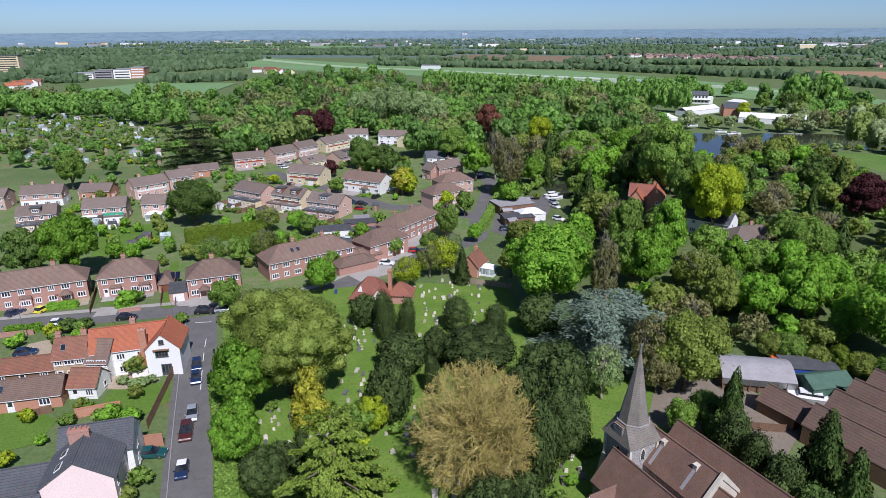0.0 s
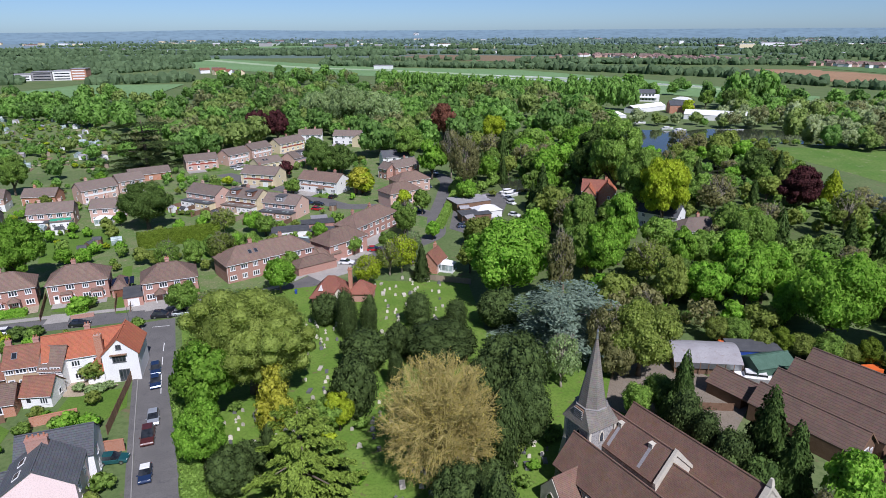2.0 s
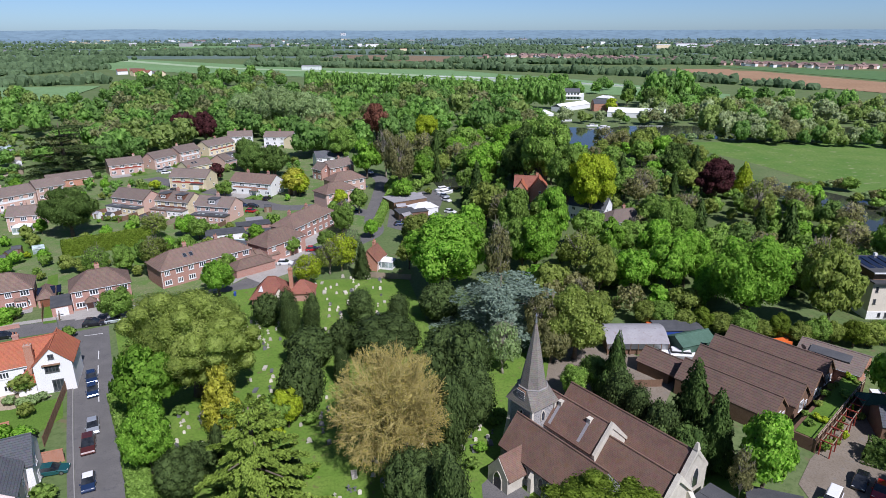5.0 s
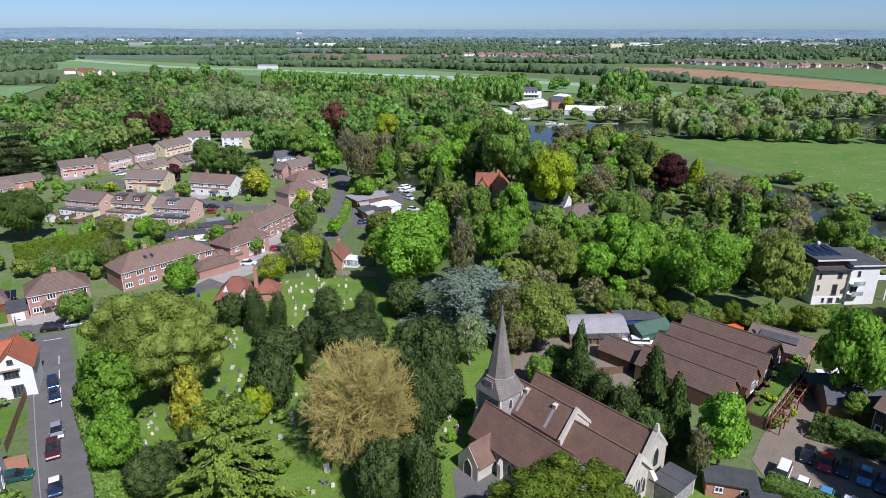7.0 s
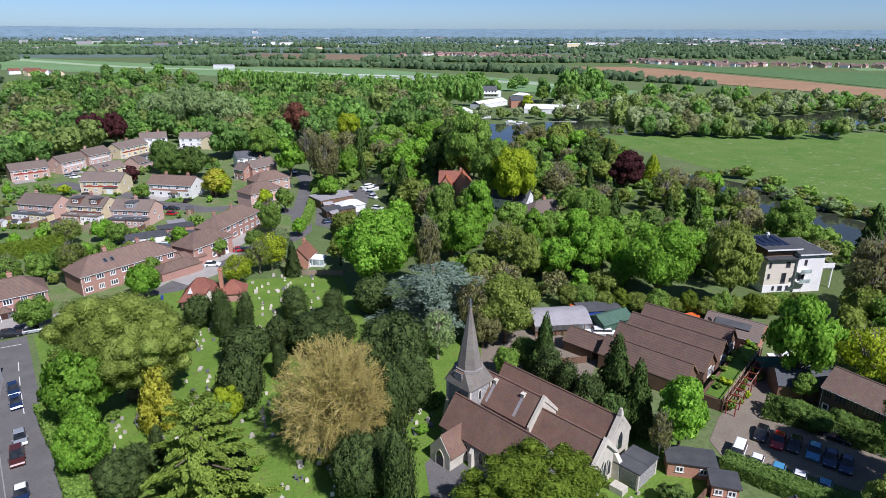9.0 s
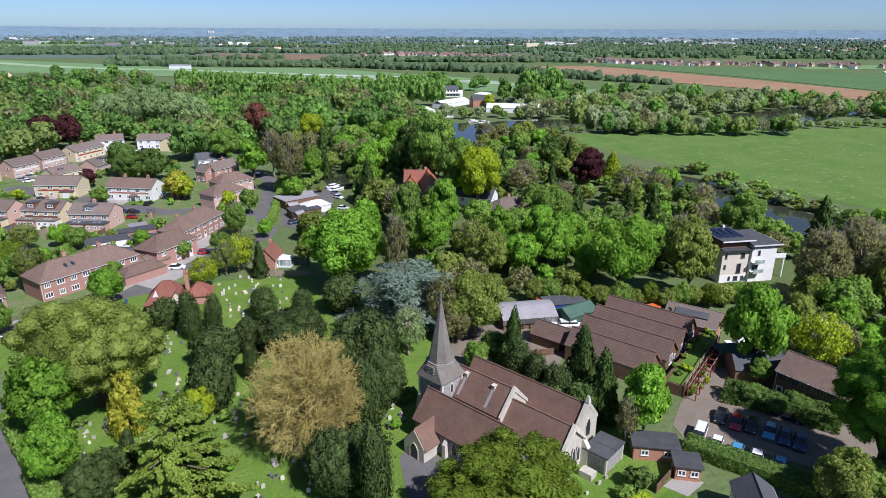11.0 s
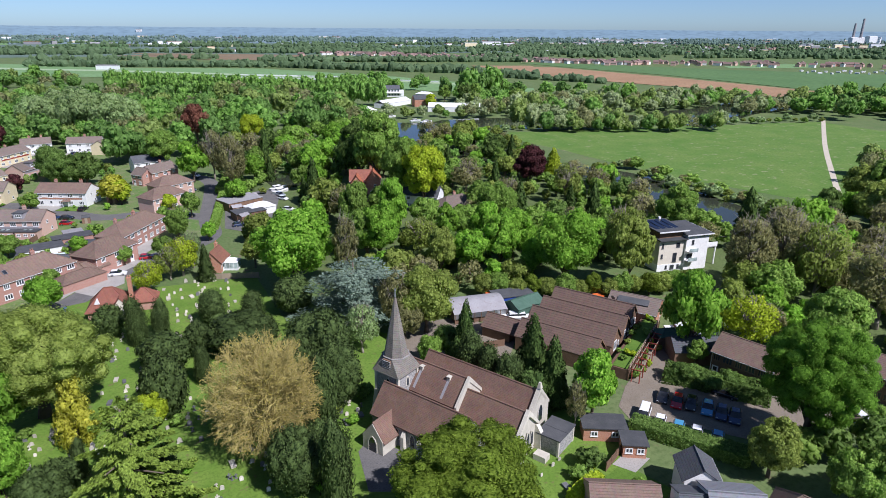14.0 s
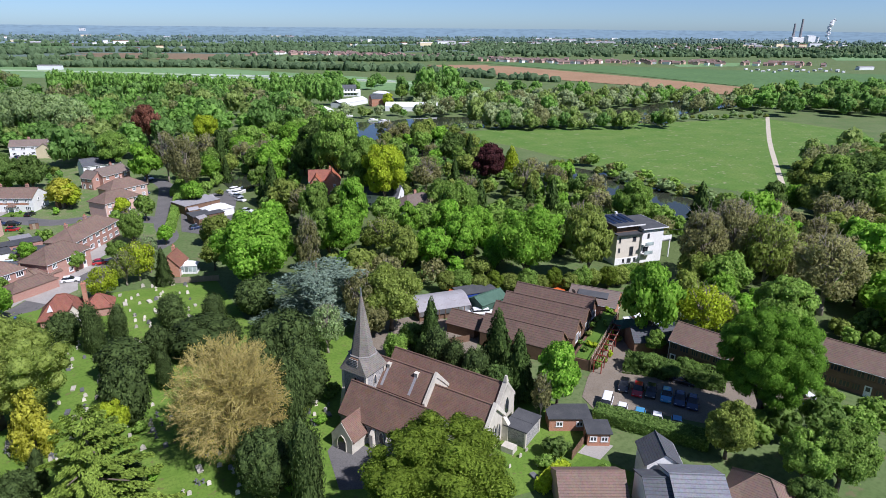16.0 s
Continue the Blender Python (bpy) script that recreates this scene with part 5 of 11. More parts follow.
def budding_tree(x, y, radius, height):
    """A broad, many-stemmed tree of bare golden twigs just breaking bud."""
    ob = thing("tree", x, y, 0, 0, "broad leafless tree of golden-brown budding twigs in the churchyard", "tree")
    rng = random.Random(5)
    limb, twig, tips = Shape(), Shape(), []
    mid = Vector((0, 0, height * 0.52))
    hull = Vector((radius, radius, height * 0.5))

    def rim(d):
        return mid + Vector((d.x * hull.x, d.y * hull.y, d.z * hull.z))

    limb.tube((0, 0, -0.1), (0, 0, height * 0.3), 0.45, 0.3, 9)
    for i in range(130):
        z = 1 - 1.75 * ((i + 0.5) / 130) ** 1.12
        h = math.sqrt(1 - z * z)
        d = Vector((h * math.cos(i * 2.39996), h * math.sin(i * 2.39996), z)) + Vector([rng.gauss(0, 0.1) for _ in "xyz"])
        a, e = Vector((0, 0, height * rng.uniform(0.14, 0.42))), rim(d.normalized() * rng.uniform(0.84, 1.0))
        m = a.lerp(e, 0.5) + Vector((0, 0, 0.06 * height * h)) + Vector([rng.gauss(0, 0.25) for _ in "xyz"])
        limb.tube(a, m, 0.085, 0.05, 5).tube(m, e, 0.05, 0.02, 4)
        for j in range(19):
            s = m.lerp(e, rng.uniform(-0.35, 0.95))
            q = (e - m).normalized() + Vector([rng.gauss(0, 0.55) for _ in "xyz"])
            t = s + q.normalized() * radius * rng.uniform(0.16, 0.34)
            k = Vector(((t.x - mid.x) / hull.x, (t.y - mid.y) / hull.y, (t.z - mid.z) / hull.z)).length
            if k > 1.02:
                t = mid + (t - mid) * (1.02 / k)
            twig.tube(s, t, 0.032, 0.018, 3)
            for _ in range(5):
                u = s.lerp(t, rng.uniform(0.3, 1.0))
                q2 = (t - s).normalized() + Vector([rng.gauss(0, 0.6) for _ in "xyz"])
                w = u + q2.normalized() * radius * rng.uniform(0.07, 0.15)
                twig.tube(u, w, 0.027, 0.014, 3)
                tips.append((w, q2.normalized()))
    part("trunk", limb.mesh("trunk", TWIG, True), ob)
    part("crown", mesh_of("crown", twig.v, twig.f, TWIG), ob)
    P = np.array([(b + d * rng.uniform(-0.6, 0.1))[:] for b, d in tips])
    r2 = np.random.default_rng(8)
    P += r2.normal(size=P.shape) * 0.12
    vs, fs, _ = cards(P, unit(r2.normal(size=P.shape)), 0.13, r2, 0.5)
    part("bud_cover", leaf_mesh("bud_cover", [vs], [fs], LEAF["bud"]), ob)
    return ob


def gravestone(x, y, rot, kind, tone, h=1.0, lean=0.0):
    def make():
        s = Shape()
        if kind == 0:
            s.prism([(-0.36, 0), (-0.36, 0.8), (-0.25, 0.97), (0, 1.05), (0.25, 0.97), (0.36, 0.8), (0.36, 0)], -0.07, 0.07, "y")
        elif kind == 1:
            s.box(-0.09, -0.09, 0.2, 0.09, 0.09, 1.25).box(-0.34, -0.085, 0.8, 0.34, 0.085, 0.98).frustum(0.7, 0.5, 0, 0.45, 0.35, 0.25)
        elif kind == 2:
            s.prism([(-0.4, 0), (-0.4, 0.75), (0, 1.1), (0.4, 0.75), (0.4, 0)], -0.08, 0.08, "y").box(-0.5, -0.15, 0, 0.5, 0.15, 0.12)
        else:
            s.box(-0.45, -0.95, 0, 0.45, 0.95, 0.35).box(-0.5, -1.0, 0.35, 0.5, 1.0, 0.45)
        return s.mesh("gravestone", GRAVE if tone == 0 else DARK_GRAVE)
    words = ("round-topped weathered stone headstone", "weathered stone cross on a plinth", "pointed weathered stone headstone", "low weathered stone tomb chest")[kind]
    ob = new("gravestone" if kind < 3 else "tomb", cached(("grave", kind, tone), make))
    ob.matrix_basis = pose(x, y, 0, lean, lean * 0.6, rot) @ Matrix.Diagonal((h, h, h, 1))
    return tagged(ob, words + (" in the grass" if tone == 0 else " of dark granite in the grass"), "gravestone", "gravestones in the churchyard")


def scatter_graves(x0, y0, x1, y1, wide, count, seed, clear=()):
    """Rough rows of headstones over a strip of the churchyard."""
    rng = random.Random(seed)
    a, b = Vector((x0, y0)), Vector((x1, y1))
    n = Vector((-(b - a).y, (b - a).x)).normalized()
    for i in range(count):
        p = a + (b - a) * rng.random() + n * rng.uniform(-wide / 2, wide / 2)
        p.x = round(p.x / 2.1) * 2.1 + rng.uniform(-0.8, 0.8)
        if any(math.hypot(p.x - cx, p.y - cy) < r for cx, cy, r in clear):
            continue
        gravestone(p.x, p.y, rng.uniform(-12, 12), rng.choice((0, 0, 0, 0, 2, 2, 1, 1, 1, 3)), 1 if rng.random() < 0.22 else 0, rng.uniform(0.6, 0.95), rng.uniform(-5, 5))


def wood(corners, count, seed, tones, gap, size, shapes=("broad",), clear=(), group="woodland", fine=False, joined=False):
    """Trees set at random over a piece of ground, none too near another or to the places kept clear."""
    rng = random.Random(seed)
    xs, ys = [p[0] for p in corners], [p[1] for p in corners]
    done = []
    for _ in range(count * 14):
        if len(done) >= count:
            break
        x, y = rng.uniform(min(xs), max(xs)), rng.uniform(min(ys), max(ys))
        inside = False
        for (ax, ay), (bx, by) in zip(corners, corners[1:] + corners[:1]):
            if (ay > y) != (by > y) and x < (bx - ax) * (y - ay) / (by - ay) + ax:
                inside = not inside
        r = rng.uniform(*size)
        if not inside or any(math.hypot(x - p, y - q) < (r + s) * gap for p, q, s in done) or any(math.hypot(x - p, y - q) < s + r * 0.75 for p, q, s in CLEAR):
            continue
        done.append((x, y, r))
        CLEAR.append((x, y, r * 0.6))
        tone = rng.choice(tones)
        shape_tone = tone
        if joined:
            # near trees keep plain leaf tones; past 260 m haze is in the colour
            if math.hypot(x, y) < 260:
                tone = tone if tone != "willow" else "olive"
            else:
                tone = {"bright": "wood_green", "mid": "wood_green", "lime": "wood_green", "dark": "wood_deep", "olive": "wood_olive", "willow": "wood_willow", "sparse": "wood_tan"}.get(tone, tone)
        shape = rng.choice(shapes) if shape_tone not in ("yew", "cypress", "sparse") else {"yew": "round", "cypress": "cone", "sparse": "open"}[shape_tone]
        if joined:
            JOINED.append((x, y, r, r * rng.uniform(1.9, 2.6), shape, tone, rng.randrange(360)))
            continue
        tree(x, y, r * (0.6 if shape == "cone" else 1), r * rng.uniform(1.9, 2.6) * (1.15 if shape == "cone" else 1), shape, tone, fine, group)


JOINED = []


def far_tree(x, y, radius, height, shape, tone):
    """One tree of the far woods, joined to them."""
    JOINED.append((x, y, radius, height, shape, tone, (x * 7 + y * 3) % 360))


def join_woods(label):
    """The woods past the nearest few hundred trees, as one mass of crowns for each tone of leaf."""
    by_tone = {}
    for x, y, r, h, shape, tone, turn in JOINED:
        by_tone.setdefault(tone, []).append((x, y, r, h, shape, turn))
    for tone, rows in by_tone.items():
        V, F, S, k = [], [], [], 0
        for i, (x, y, r, h, shape, turn) in enumerate(rows):
            fine = 7 if r < 2.8 else 6 if math.hypot(x, y) < 430 else 2
            me = cached(("crown", shape, tone, i % 4, fine), lambda: crown_of(shape, tone, i % 4, fine))
            key = ("arrays", shape, tone, i % 4, fine)
            if key not in CACHE:
                co = np.empty(len(me.vertices) * 3)
                me.vertices.foreach_get("co", co)
                no = np.empty(len(me.vertices) * 3, np.float32)
                me.attributes["custom_normal"].data.foreach_get("vector", no)
                CACHE[key] = co.reshape(-1, 3), [tuple(q.vertices) for q in me.polygons], no.reshape(-1, 3)
            v, f, g = CACHE[key]
            c, s = math.cos(radians(turn)), math.sin(radians(turn))
            w = 0.6 if shape == "cone" else 1.0
            V.append(np.stack([x + r * w * (v[:, 0] * c - v[:, 1] * s), y + r * w * (v[:, 0] * s + v[:, 1] * c), v[:, 2] * h / 2], 1))
            S.append(np.stack([g[:, 0] * c - g[:, 1] * s, g[:, 0] * s + g[:, 1] * c, g[:, 2]], 1))
            F += [tuple(j + k for j in q) for q in f]
            k += len(v)
        me = mesh_of("woodland", np.concatenate(V).tolist(), F, LEAF[tone], True)
        soften(me, np.concatenate(S))
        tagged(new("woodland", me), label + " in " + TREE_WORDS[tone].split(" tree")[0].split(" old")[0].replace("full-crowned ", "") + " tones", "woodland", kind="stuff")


def far_wood(name, bands, seed, label, tone="far", close=False):
    """Distant woods and hedgerow trees, too many to count: domes of leaf in belts across the plain."""
    rng = np.random.default_rng(seed)
    b = bmesh.new()
    bmesh.ops.create_icosphere(b, subdivisions=2 if close else 1, radius=1.0)
    bv = np.array([v.co[:] for v in b.verts])
    bf = np.array([[v.index for v in f.verts] for f in b.faces])
    b.free()
    V, F, k = [], [], 0
    for x0, y0, x1, y1, wide, n, r0, r1 in bands:
        n = n if close else int(n * 0.62)
        s = rng.uniform(0, 1, n)
        L = math.hypot(x1 - x0, y1 - y0)
        nx, ny = -(y1 - y0) / L, (x1 - x0) / L
        o = rng.uniform(-0.5, 0.5, n) * wide
        r = rng.uniform(r0, r1, n)
        c = np.stack([x0 + (x1 - x0) * s + nx * o, y0 + (y1 - y0) * s + ny * o, r * 0.55], 1)
        wob = 1 + (0.13 if close else 0.24) * rng.normal(size=(n, len(bv), 1)).clip(-1.5, 1.5)
        v = c[:, None] + bv[None] * wob * (r[:, None] * np.stack([rng.uniform(0.5, 1.2, n), rng.uniform(0.5, 1.2, n), rng.uniform(0.5, 1.25, n)], 1))[:, None, :]
        V.append(v.reshape(-1, 3))
        F.append((bf[None] + (np.arange(n) * len(bv))[:, None, None]).reshape(-1, 3) + k)
        k += n * len(bv)
    me = mesh_of(name, np.concatenate(V).tolist(), np.concatenate(F).tolist(), LEAF[tone])
    return tagged(new(name, me), label, "woodland", kind="stuff")


def cross_wing(x, y, rot, w, d):
    """The gabled wing of the white house: gable to the front."""
    ob = thing("house_wing", x, y, 0, rot, "white gabled wing with an orange-red tiled roof and dark lattice windows", "house")
    part("wall", walls_mesh(d, w, 5.7, 2.9, "gable", RENDER), ob, pose(0, 0, 0, 0, 0, 90))
    part("roof", roof_mesh(d, w, 5.7, 2.9, "gable", RED_TILE), ob, pose(0, 0, 0, 0, 0, 90))
    window_part(ob, pose(0, -d / 2 - 0.006, 6.9), 0.9, 0.9, 1, FELT)
    window_part(ob, pose(-0.2, -d / 2 - 0.006, 4.6), 2.2, 1.3, 3, FELT)
    part("hood", Shape().box(-1.6, -d / 2 - 0.5, 5.4, 1.2, -d / 2, 5.53).mesh("hood", TIMBER), ob)
    window_part(ob, pose(0.3, -d / 2 - 0.006, 1.35), 1.8, 2.2, 2, FELT)
    chimney(ob, -w / 2 - 0.5, -d / 2 + 1.8, 0, 9.0, 1.2, 0.9, OLD_BRICK)
    part("lean_to", Shape().frustum(2.8, 2.4, 0, 2.8, 2.4, 2.4, -w / 2 - 1.6, -d / 2 + 1.6).mesh("lean_to", RENDER), ob)
    part("lean_to_roof", Shape().frustum(3.2, 2.8, 2.4, 0.5, 0.4, 4.6, -w / 2 - 1.6, -d / 2 + 1.6, 0.6, 0.9).mesh("lean_to_roof", RED_TILE), ob)
    return ob


def pink_house(x, y, rot):
    """A slate-roofed house seen over its pale pink gable."""
    ob = thing("house", x, y, 0, rot, "tall house with a pale pink gable wall and grey slate roofs", "house")
    part("wall", walls_mesh(7, 8.6, 5.6, 3.0, "gable", PINK), ob, pose(0, 3.5, 0, 0, 0, 90))
    part("roof", roof_mesh(7, 8.6, 5.6, 3.0, "gable", SLATE), ob, pose(0, 3.5, 0, 0, 0, 90))
    w = part("rear_wing", walls_mesh(9.4, 6.4, 5.2, 2.6, "gable", RENDER), ob, pose(0.6, 10.0, 0))
    part("rear_roof", roof_mesh(9.4, 6.4, 5.2, 2.6, "gable", SLATE), w)
    s = part("side_wing", walls_mesh(8, 6, 3.6, 2.0, "gable", RENDER), ob, pose(-8.2, 5.4, 0))
    part("side_roof", roof_mesh(8, 6, 3.6, 2.0, "gable", SLATE), s)
    k2 = part("front_wing", walls_mesh(7, 4.6, 3.0, 1.8, "gable", RENDER), ob, pose(-8.0, 0.2, 0))
    part("front_wing_roof", roof_mesh(7, 4.6, 3.0, 1.8, "gable", SLATE), k2)
    for v, z in ((1.6, 1.4), (5.2, 1.4), (9.2, 1.4), (1.6, 4.0), (5.2, 4.0), (9.4, 4.0)):
        window_part(ob, pose(4.306 if v < 7 else 5.306, v, z, 0, 0, 90), 1.1, 1.4, 1)
    chimney(ob, -0.6, 6.3, 7.0, 9.4, 2.6, 0.8, BRICK, 4)
    ang = math.degrees(math.atan2(3.0, 4.3))
    for v in (1.6, 4.4):
        k = part("skylight", Shape().box(-0.5, -0.7, 0, 0.5, 0.7, 0.1).mesh("skylight", WHITE), ob, pose(-2.2, v, 7.1, 0, -ang, 0))
        part("pane", Shape().box(-0.4, -0.6, 0.09, 0.4, 0.6, 0.11).mesh("pane", GLASS), k)
    return ob


def far_house(x, y, rot, wall, tile, long=9.0):
    ob = thing("house", x, y, 0, rot, "small distant house with a " + ("red" if tile is OLD_TILE or tile is RED_TILE else "grey-brown") + " roof on the plain", "house", "houses of the far village")
    part("wall", cached(("fw", wall.name, long), lambda: walls_mesh(long, 8, 5, 3, "gable", wall)), ob)
    part("roof", cached(("fr", tile.name, long), lambda: roof_mesh(long, 8, 5, 3, "gable", tile)), ob)
    return ob


def village(x0, y0, x1, y1, wide, count, seed):
    rng = random.Random(seed)
    for i in range(count):
        t = (i + rng.random()) / count
        far_house(x0 + (x1 - x0) * t + rng.uniform(-wide, wide) * 0.3, y0 + (y1 - y0) * t + rng.uniform(-wide, wide), rng.uniform(0, 180),
                  rng.choice((RENDER, PINK_BRICK, CREAM, RENDER)), rng.choice((OLD_TILE, RED_TILE, GREY_TILE, OLD_TILE)), rng.choice((9.0, 14.0, 20.0)))


def far_town(x0, y0, x1, y1, wide, count, seed):
    """A village of more small houses than one could count, pale walls under red and grey roofs."""
    rng = random.Random(seed)
    walls, roofs = {}, {}
    for i in range(count):
        t, o = rng.random(), rng.gauss(0, 0.35) * wide
        L = math.hypot(x1 - x0, y1 - y0)
        px, py = x0 + (x1 - x0) * t - (y1 - y0) / L * o, y0 + (y1 - y0) * t + (x1 - x0) / L * o
        m = pose(px, py, 0, 0, 0, rng.choice((20, 35, 110, 125)) + rng.uniform(-8, 8))
        w, d, e = rng.choice((7, 8, 10, 14)), rng.uniform(6, 8), rng.uniform(3.5, 4.8)
        walls.setdefault(rng.choice((RENDER, PINK_BRICK, PINK_BRICK)), Shape()).box(-w / 2, -d / 2, 0, w / 2, d / 2, e, m)
        top = [(-w / 2 - 0.3, -d / 2 - 0.3, e), (w / 2 + 0.3, -d / 2 - 0.3, e), (w / 2 + 0.3, d / 2 + 0.3, e), (-w / 2 - 0.3, d / 2 + 0.3, e), (-w / 2 - 0.3, 0, e + 3), (w / 2 + 0.3, 0, e + 3)]
        roofs.setdefault(rng.choice((GREY_TILE, VILLAGE_TILE, VILLAGE_TILE)), Shape()).add([m @ Vector(q) for q in top], [(0, 1, 5, 4), (2, 3, 4, 5), (1, 2, 5), (3, 0, 4), (3, 2, 1, 0)])
    for table, name, words in ((walls, "village_walls", "walls of the far village houses"), (roofs, "village_roofs", "pitched roofs of the far village houses")):
        for material, shape in table.items():
            tagged(new(name, mesh_of(name, shape.v, shape.f, material)), words + " in " + material.name, "village", kind="stuff")


def long_shed(x, y, rot, w, d, h, wall, top, label, name="warehouse", category="warehouse", group=""):
    ob = thing(name, x, y, 0, rot, label, category, group)
    part("wall", Shape().box(-w / 2, -d / 2, 0, w / 2, d / 2, h).mesh("wall", wall), ob)
    part("roof", Shape().prism([(-d / 2 - 0.3, h), (0, h + d * 0.09), (d / 2 + 0.3, h), (d / 2 + 0.3, h - 0.2), (-d / 2 - 0.3, h - 0.2)], -w / 2 - 0.3, w / 2 + 0.3).mesh("roof", top), ob)
    return ob


def grandstand(x, y, rot):
    ob = thing("grandstand", x, y, 0, rot, "white two-storey racecourse stand with a slate roof", "grandstand")
    part("wall", Shape().box(-11, -4.5, 0, 11, 4.5, 7.4).mesh("wall", RENDER), ob)
    part("roof", roof_mesh(22, 9, 7.4, 2.6, "gable", SLATE, 0.6), ob)
    part("balcony", Shape().box(-11, -6.2, 3.3, 13, -4.5, 3.6).mesh("balcony", WHITE), ob)
    part("stair_wing", Shape().box(11, -4.0, 0, 15, 3.0, 5.6).mesh("stair_wing", RENDER), ob)
    for z in (1.9, 5.5):
        for i in range(8):
            window_part(ob, pose(-9.6 + 2.74 * i, -4.506, z), 1.5, 1.4, 1, FELT)
    return ob


def marquee(x, y, rot, w, d, h, label, name="marquee"):
    ob = thing(name, x, y, 0, rot, label, "marquee")
    part("canvas_wall", Shape().box(-w / 2, -d / 2, 0, w / 2, d / 2, h).mesh("canvas_wall", WHITE), ob)
    part("canvas_roof", roof_mesh(w, d, h, d * 0.22, "hip" if w < 2.5 * d else "gable", WHITE, 0.2, 0.08), ob)
    return ob


def tower_block(x, y, rot, w, d, h, wall, label):
    ob = thing("tower_block", x, y, 0, rot, label, "tower block")
    part("wall", Shape().box(-w / 2, -d / 2, 0, w / 2, d / 2, h).mesh("wall", wall), ob)
    part("roof_parapet", Shape().box(-w / 2 - 0.3, -d / 2 - 0.3, h, w / 2 + 0.3, d / 2 + 0.3, h + 1).mesh("roof_parapet", FELT), ob)
    n = max(2, int(h / 3))
    for i in range(n):
        part("window_band", cached(("band", w), lambda: Shape().box(-w * 0.44, -0.06, 0, w * 0.44, 0.05, 1.3).mesh("window_band", GLASS)), ob, pose(0, -d / 2 - 0.01, 1.0 + i * h / n))
    return ob


def clinic(x, y, rot):
    ob = thing("hospital_building", x, y, 0, rot, "low white and red hospital building with grey roofs", "building")
    for i, (u, w, h, m) in enumerate(((-34, 26, 8, RENDER), (-8, 24, 11, SHEETING), (16, 22, 12, RENDER), (36, 18, 14, OLD_BRICK))):
        b = part("block", Shape().box(u - w / 2, -10, 0, u + w / 2, 12, h).mesh("block", m), ob)
        part("block_roof", Shape().box(u - w / 2 - 0.5, -10.6, h, u + w / 2 + 0.5, 12.6, h + 0.5).mesh("block_roof", SHEETING), b)
        for s in range(int(h / 3.5)):
            part("window_band", Shape().box(u - w * 0.42, -10.08, 1.2 + 3.4 * s, u + w * 0.42, -9.95, 2.6 + 3.4 * s).mesh("window_band", GLASS if i < 3 else RENDER), b)
    return ob


def garden_shed(x, y, rot, w=2.4, d=1.8, h=2.0, wall=None, top=None, label="small brown timber garden shed", name="shed"):
    ob = thing(name, x, y, 0, rot, label, "shed")
    part("wall", cached(("sw", w, d, h, (wall or TIMBER).name), lambda: walls_mesh(w, d, h, 0.6, "gable", wall or TIMBER)), ob)
    part("roof", cached(("sr", w, d, h, (top or FELT).name), lambda: roof_mesh(w, d, h, 0.6, "gable", top or FELT, 0.12, 0.06)), ob)
    part("door", cached(("sd", h, (wall or TIMBER).name), lambda: Shape().box(-0.4, -0.04, 0, 0.4, 0.02, h - 0.2).mesh("door", PALE_TIMBER)), ob, pose(0, -d / 2 - 0.002, 0))
    return ob


def greenhouse(x, y, rot, w=3.0, d=2.2):
    ob = thing("greenhouse", x, y, 0, rot, "small glazed greenhouse with pale frame", "greenhouse")
    part("glazing", cached(("gg", w, d), lambda: walls_mesh(w, d, 1.6, 0.7, "gable", GREENHOUSE_GLASS)), ob)
    part("roof_glazing", cached(("gr", w, d), lambda: roof_mesh(w, d, 1.6, 0.7, "gable", GREENHOUSE_GLASS, 0.05, 0.04)), ob)
    for s in (-1, 1):
        part("frame_bar", cached(("gb", w, d), lambda: Shape().tube((-w / 2 - 0.03, 0, 1.6), (w / 2 + 0.03, 0, 1.6), 0.05, 0.05, 4).mesh("frame_bar", WHITE)), ob, pose(0, s * (d / 2 + 0.03), 0))
    return ob


def bed(x, y, rot, w, d, tone):
    ob = new("garden_bed", cached(("bed", w, d, tone.name), lambda: Shape().frustum(w, d, 0, w * 0.94, d * 0.94, 0.25).mesh("bed", tone)))
    ob.matrix_basis = pose(x, y, 0.05, 0, 0, rot)
    return tagged(ob, "raised allotment bed of bare soil" if tone is SOIL else "raised allotment bed of green crops", "garden bed", "allotment beds")


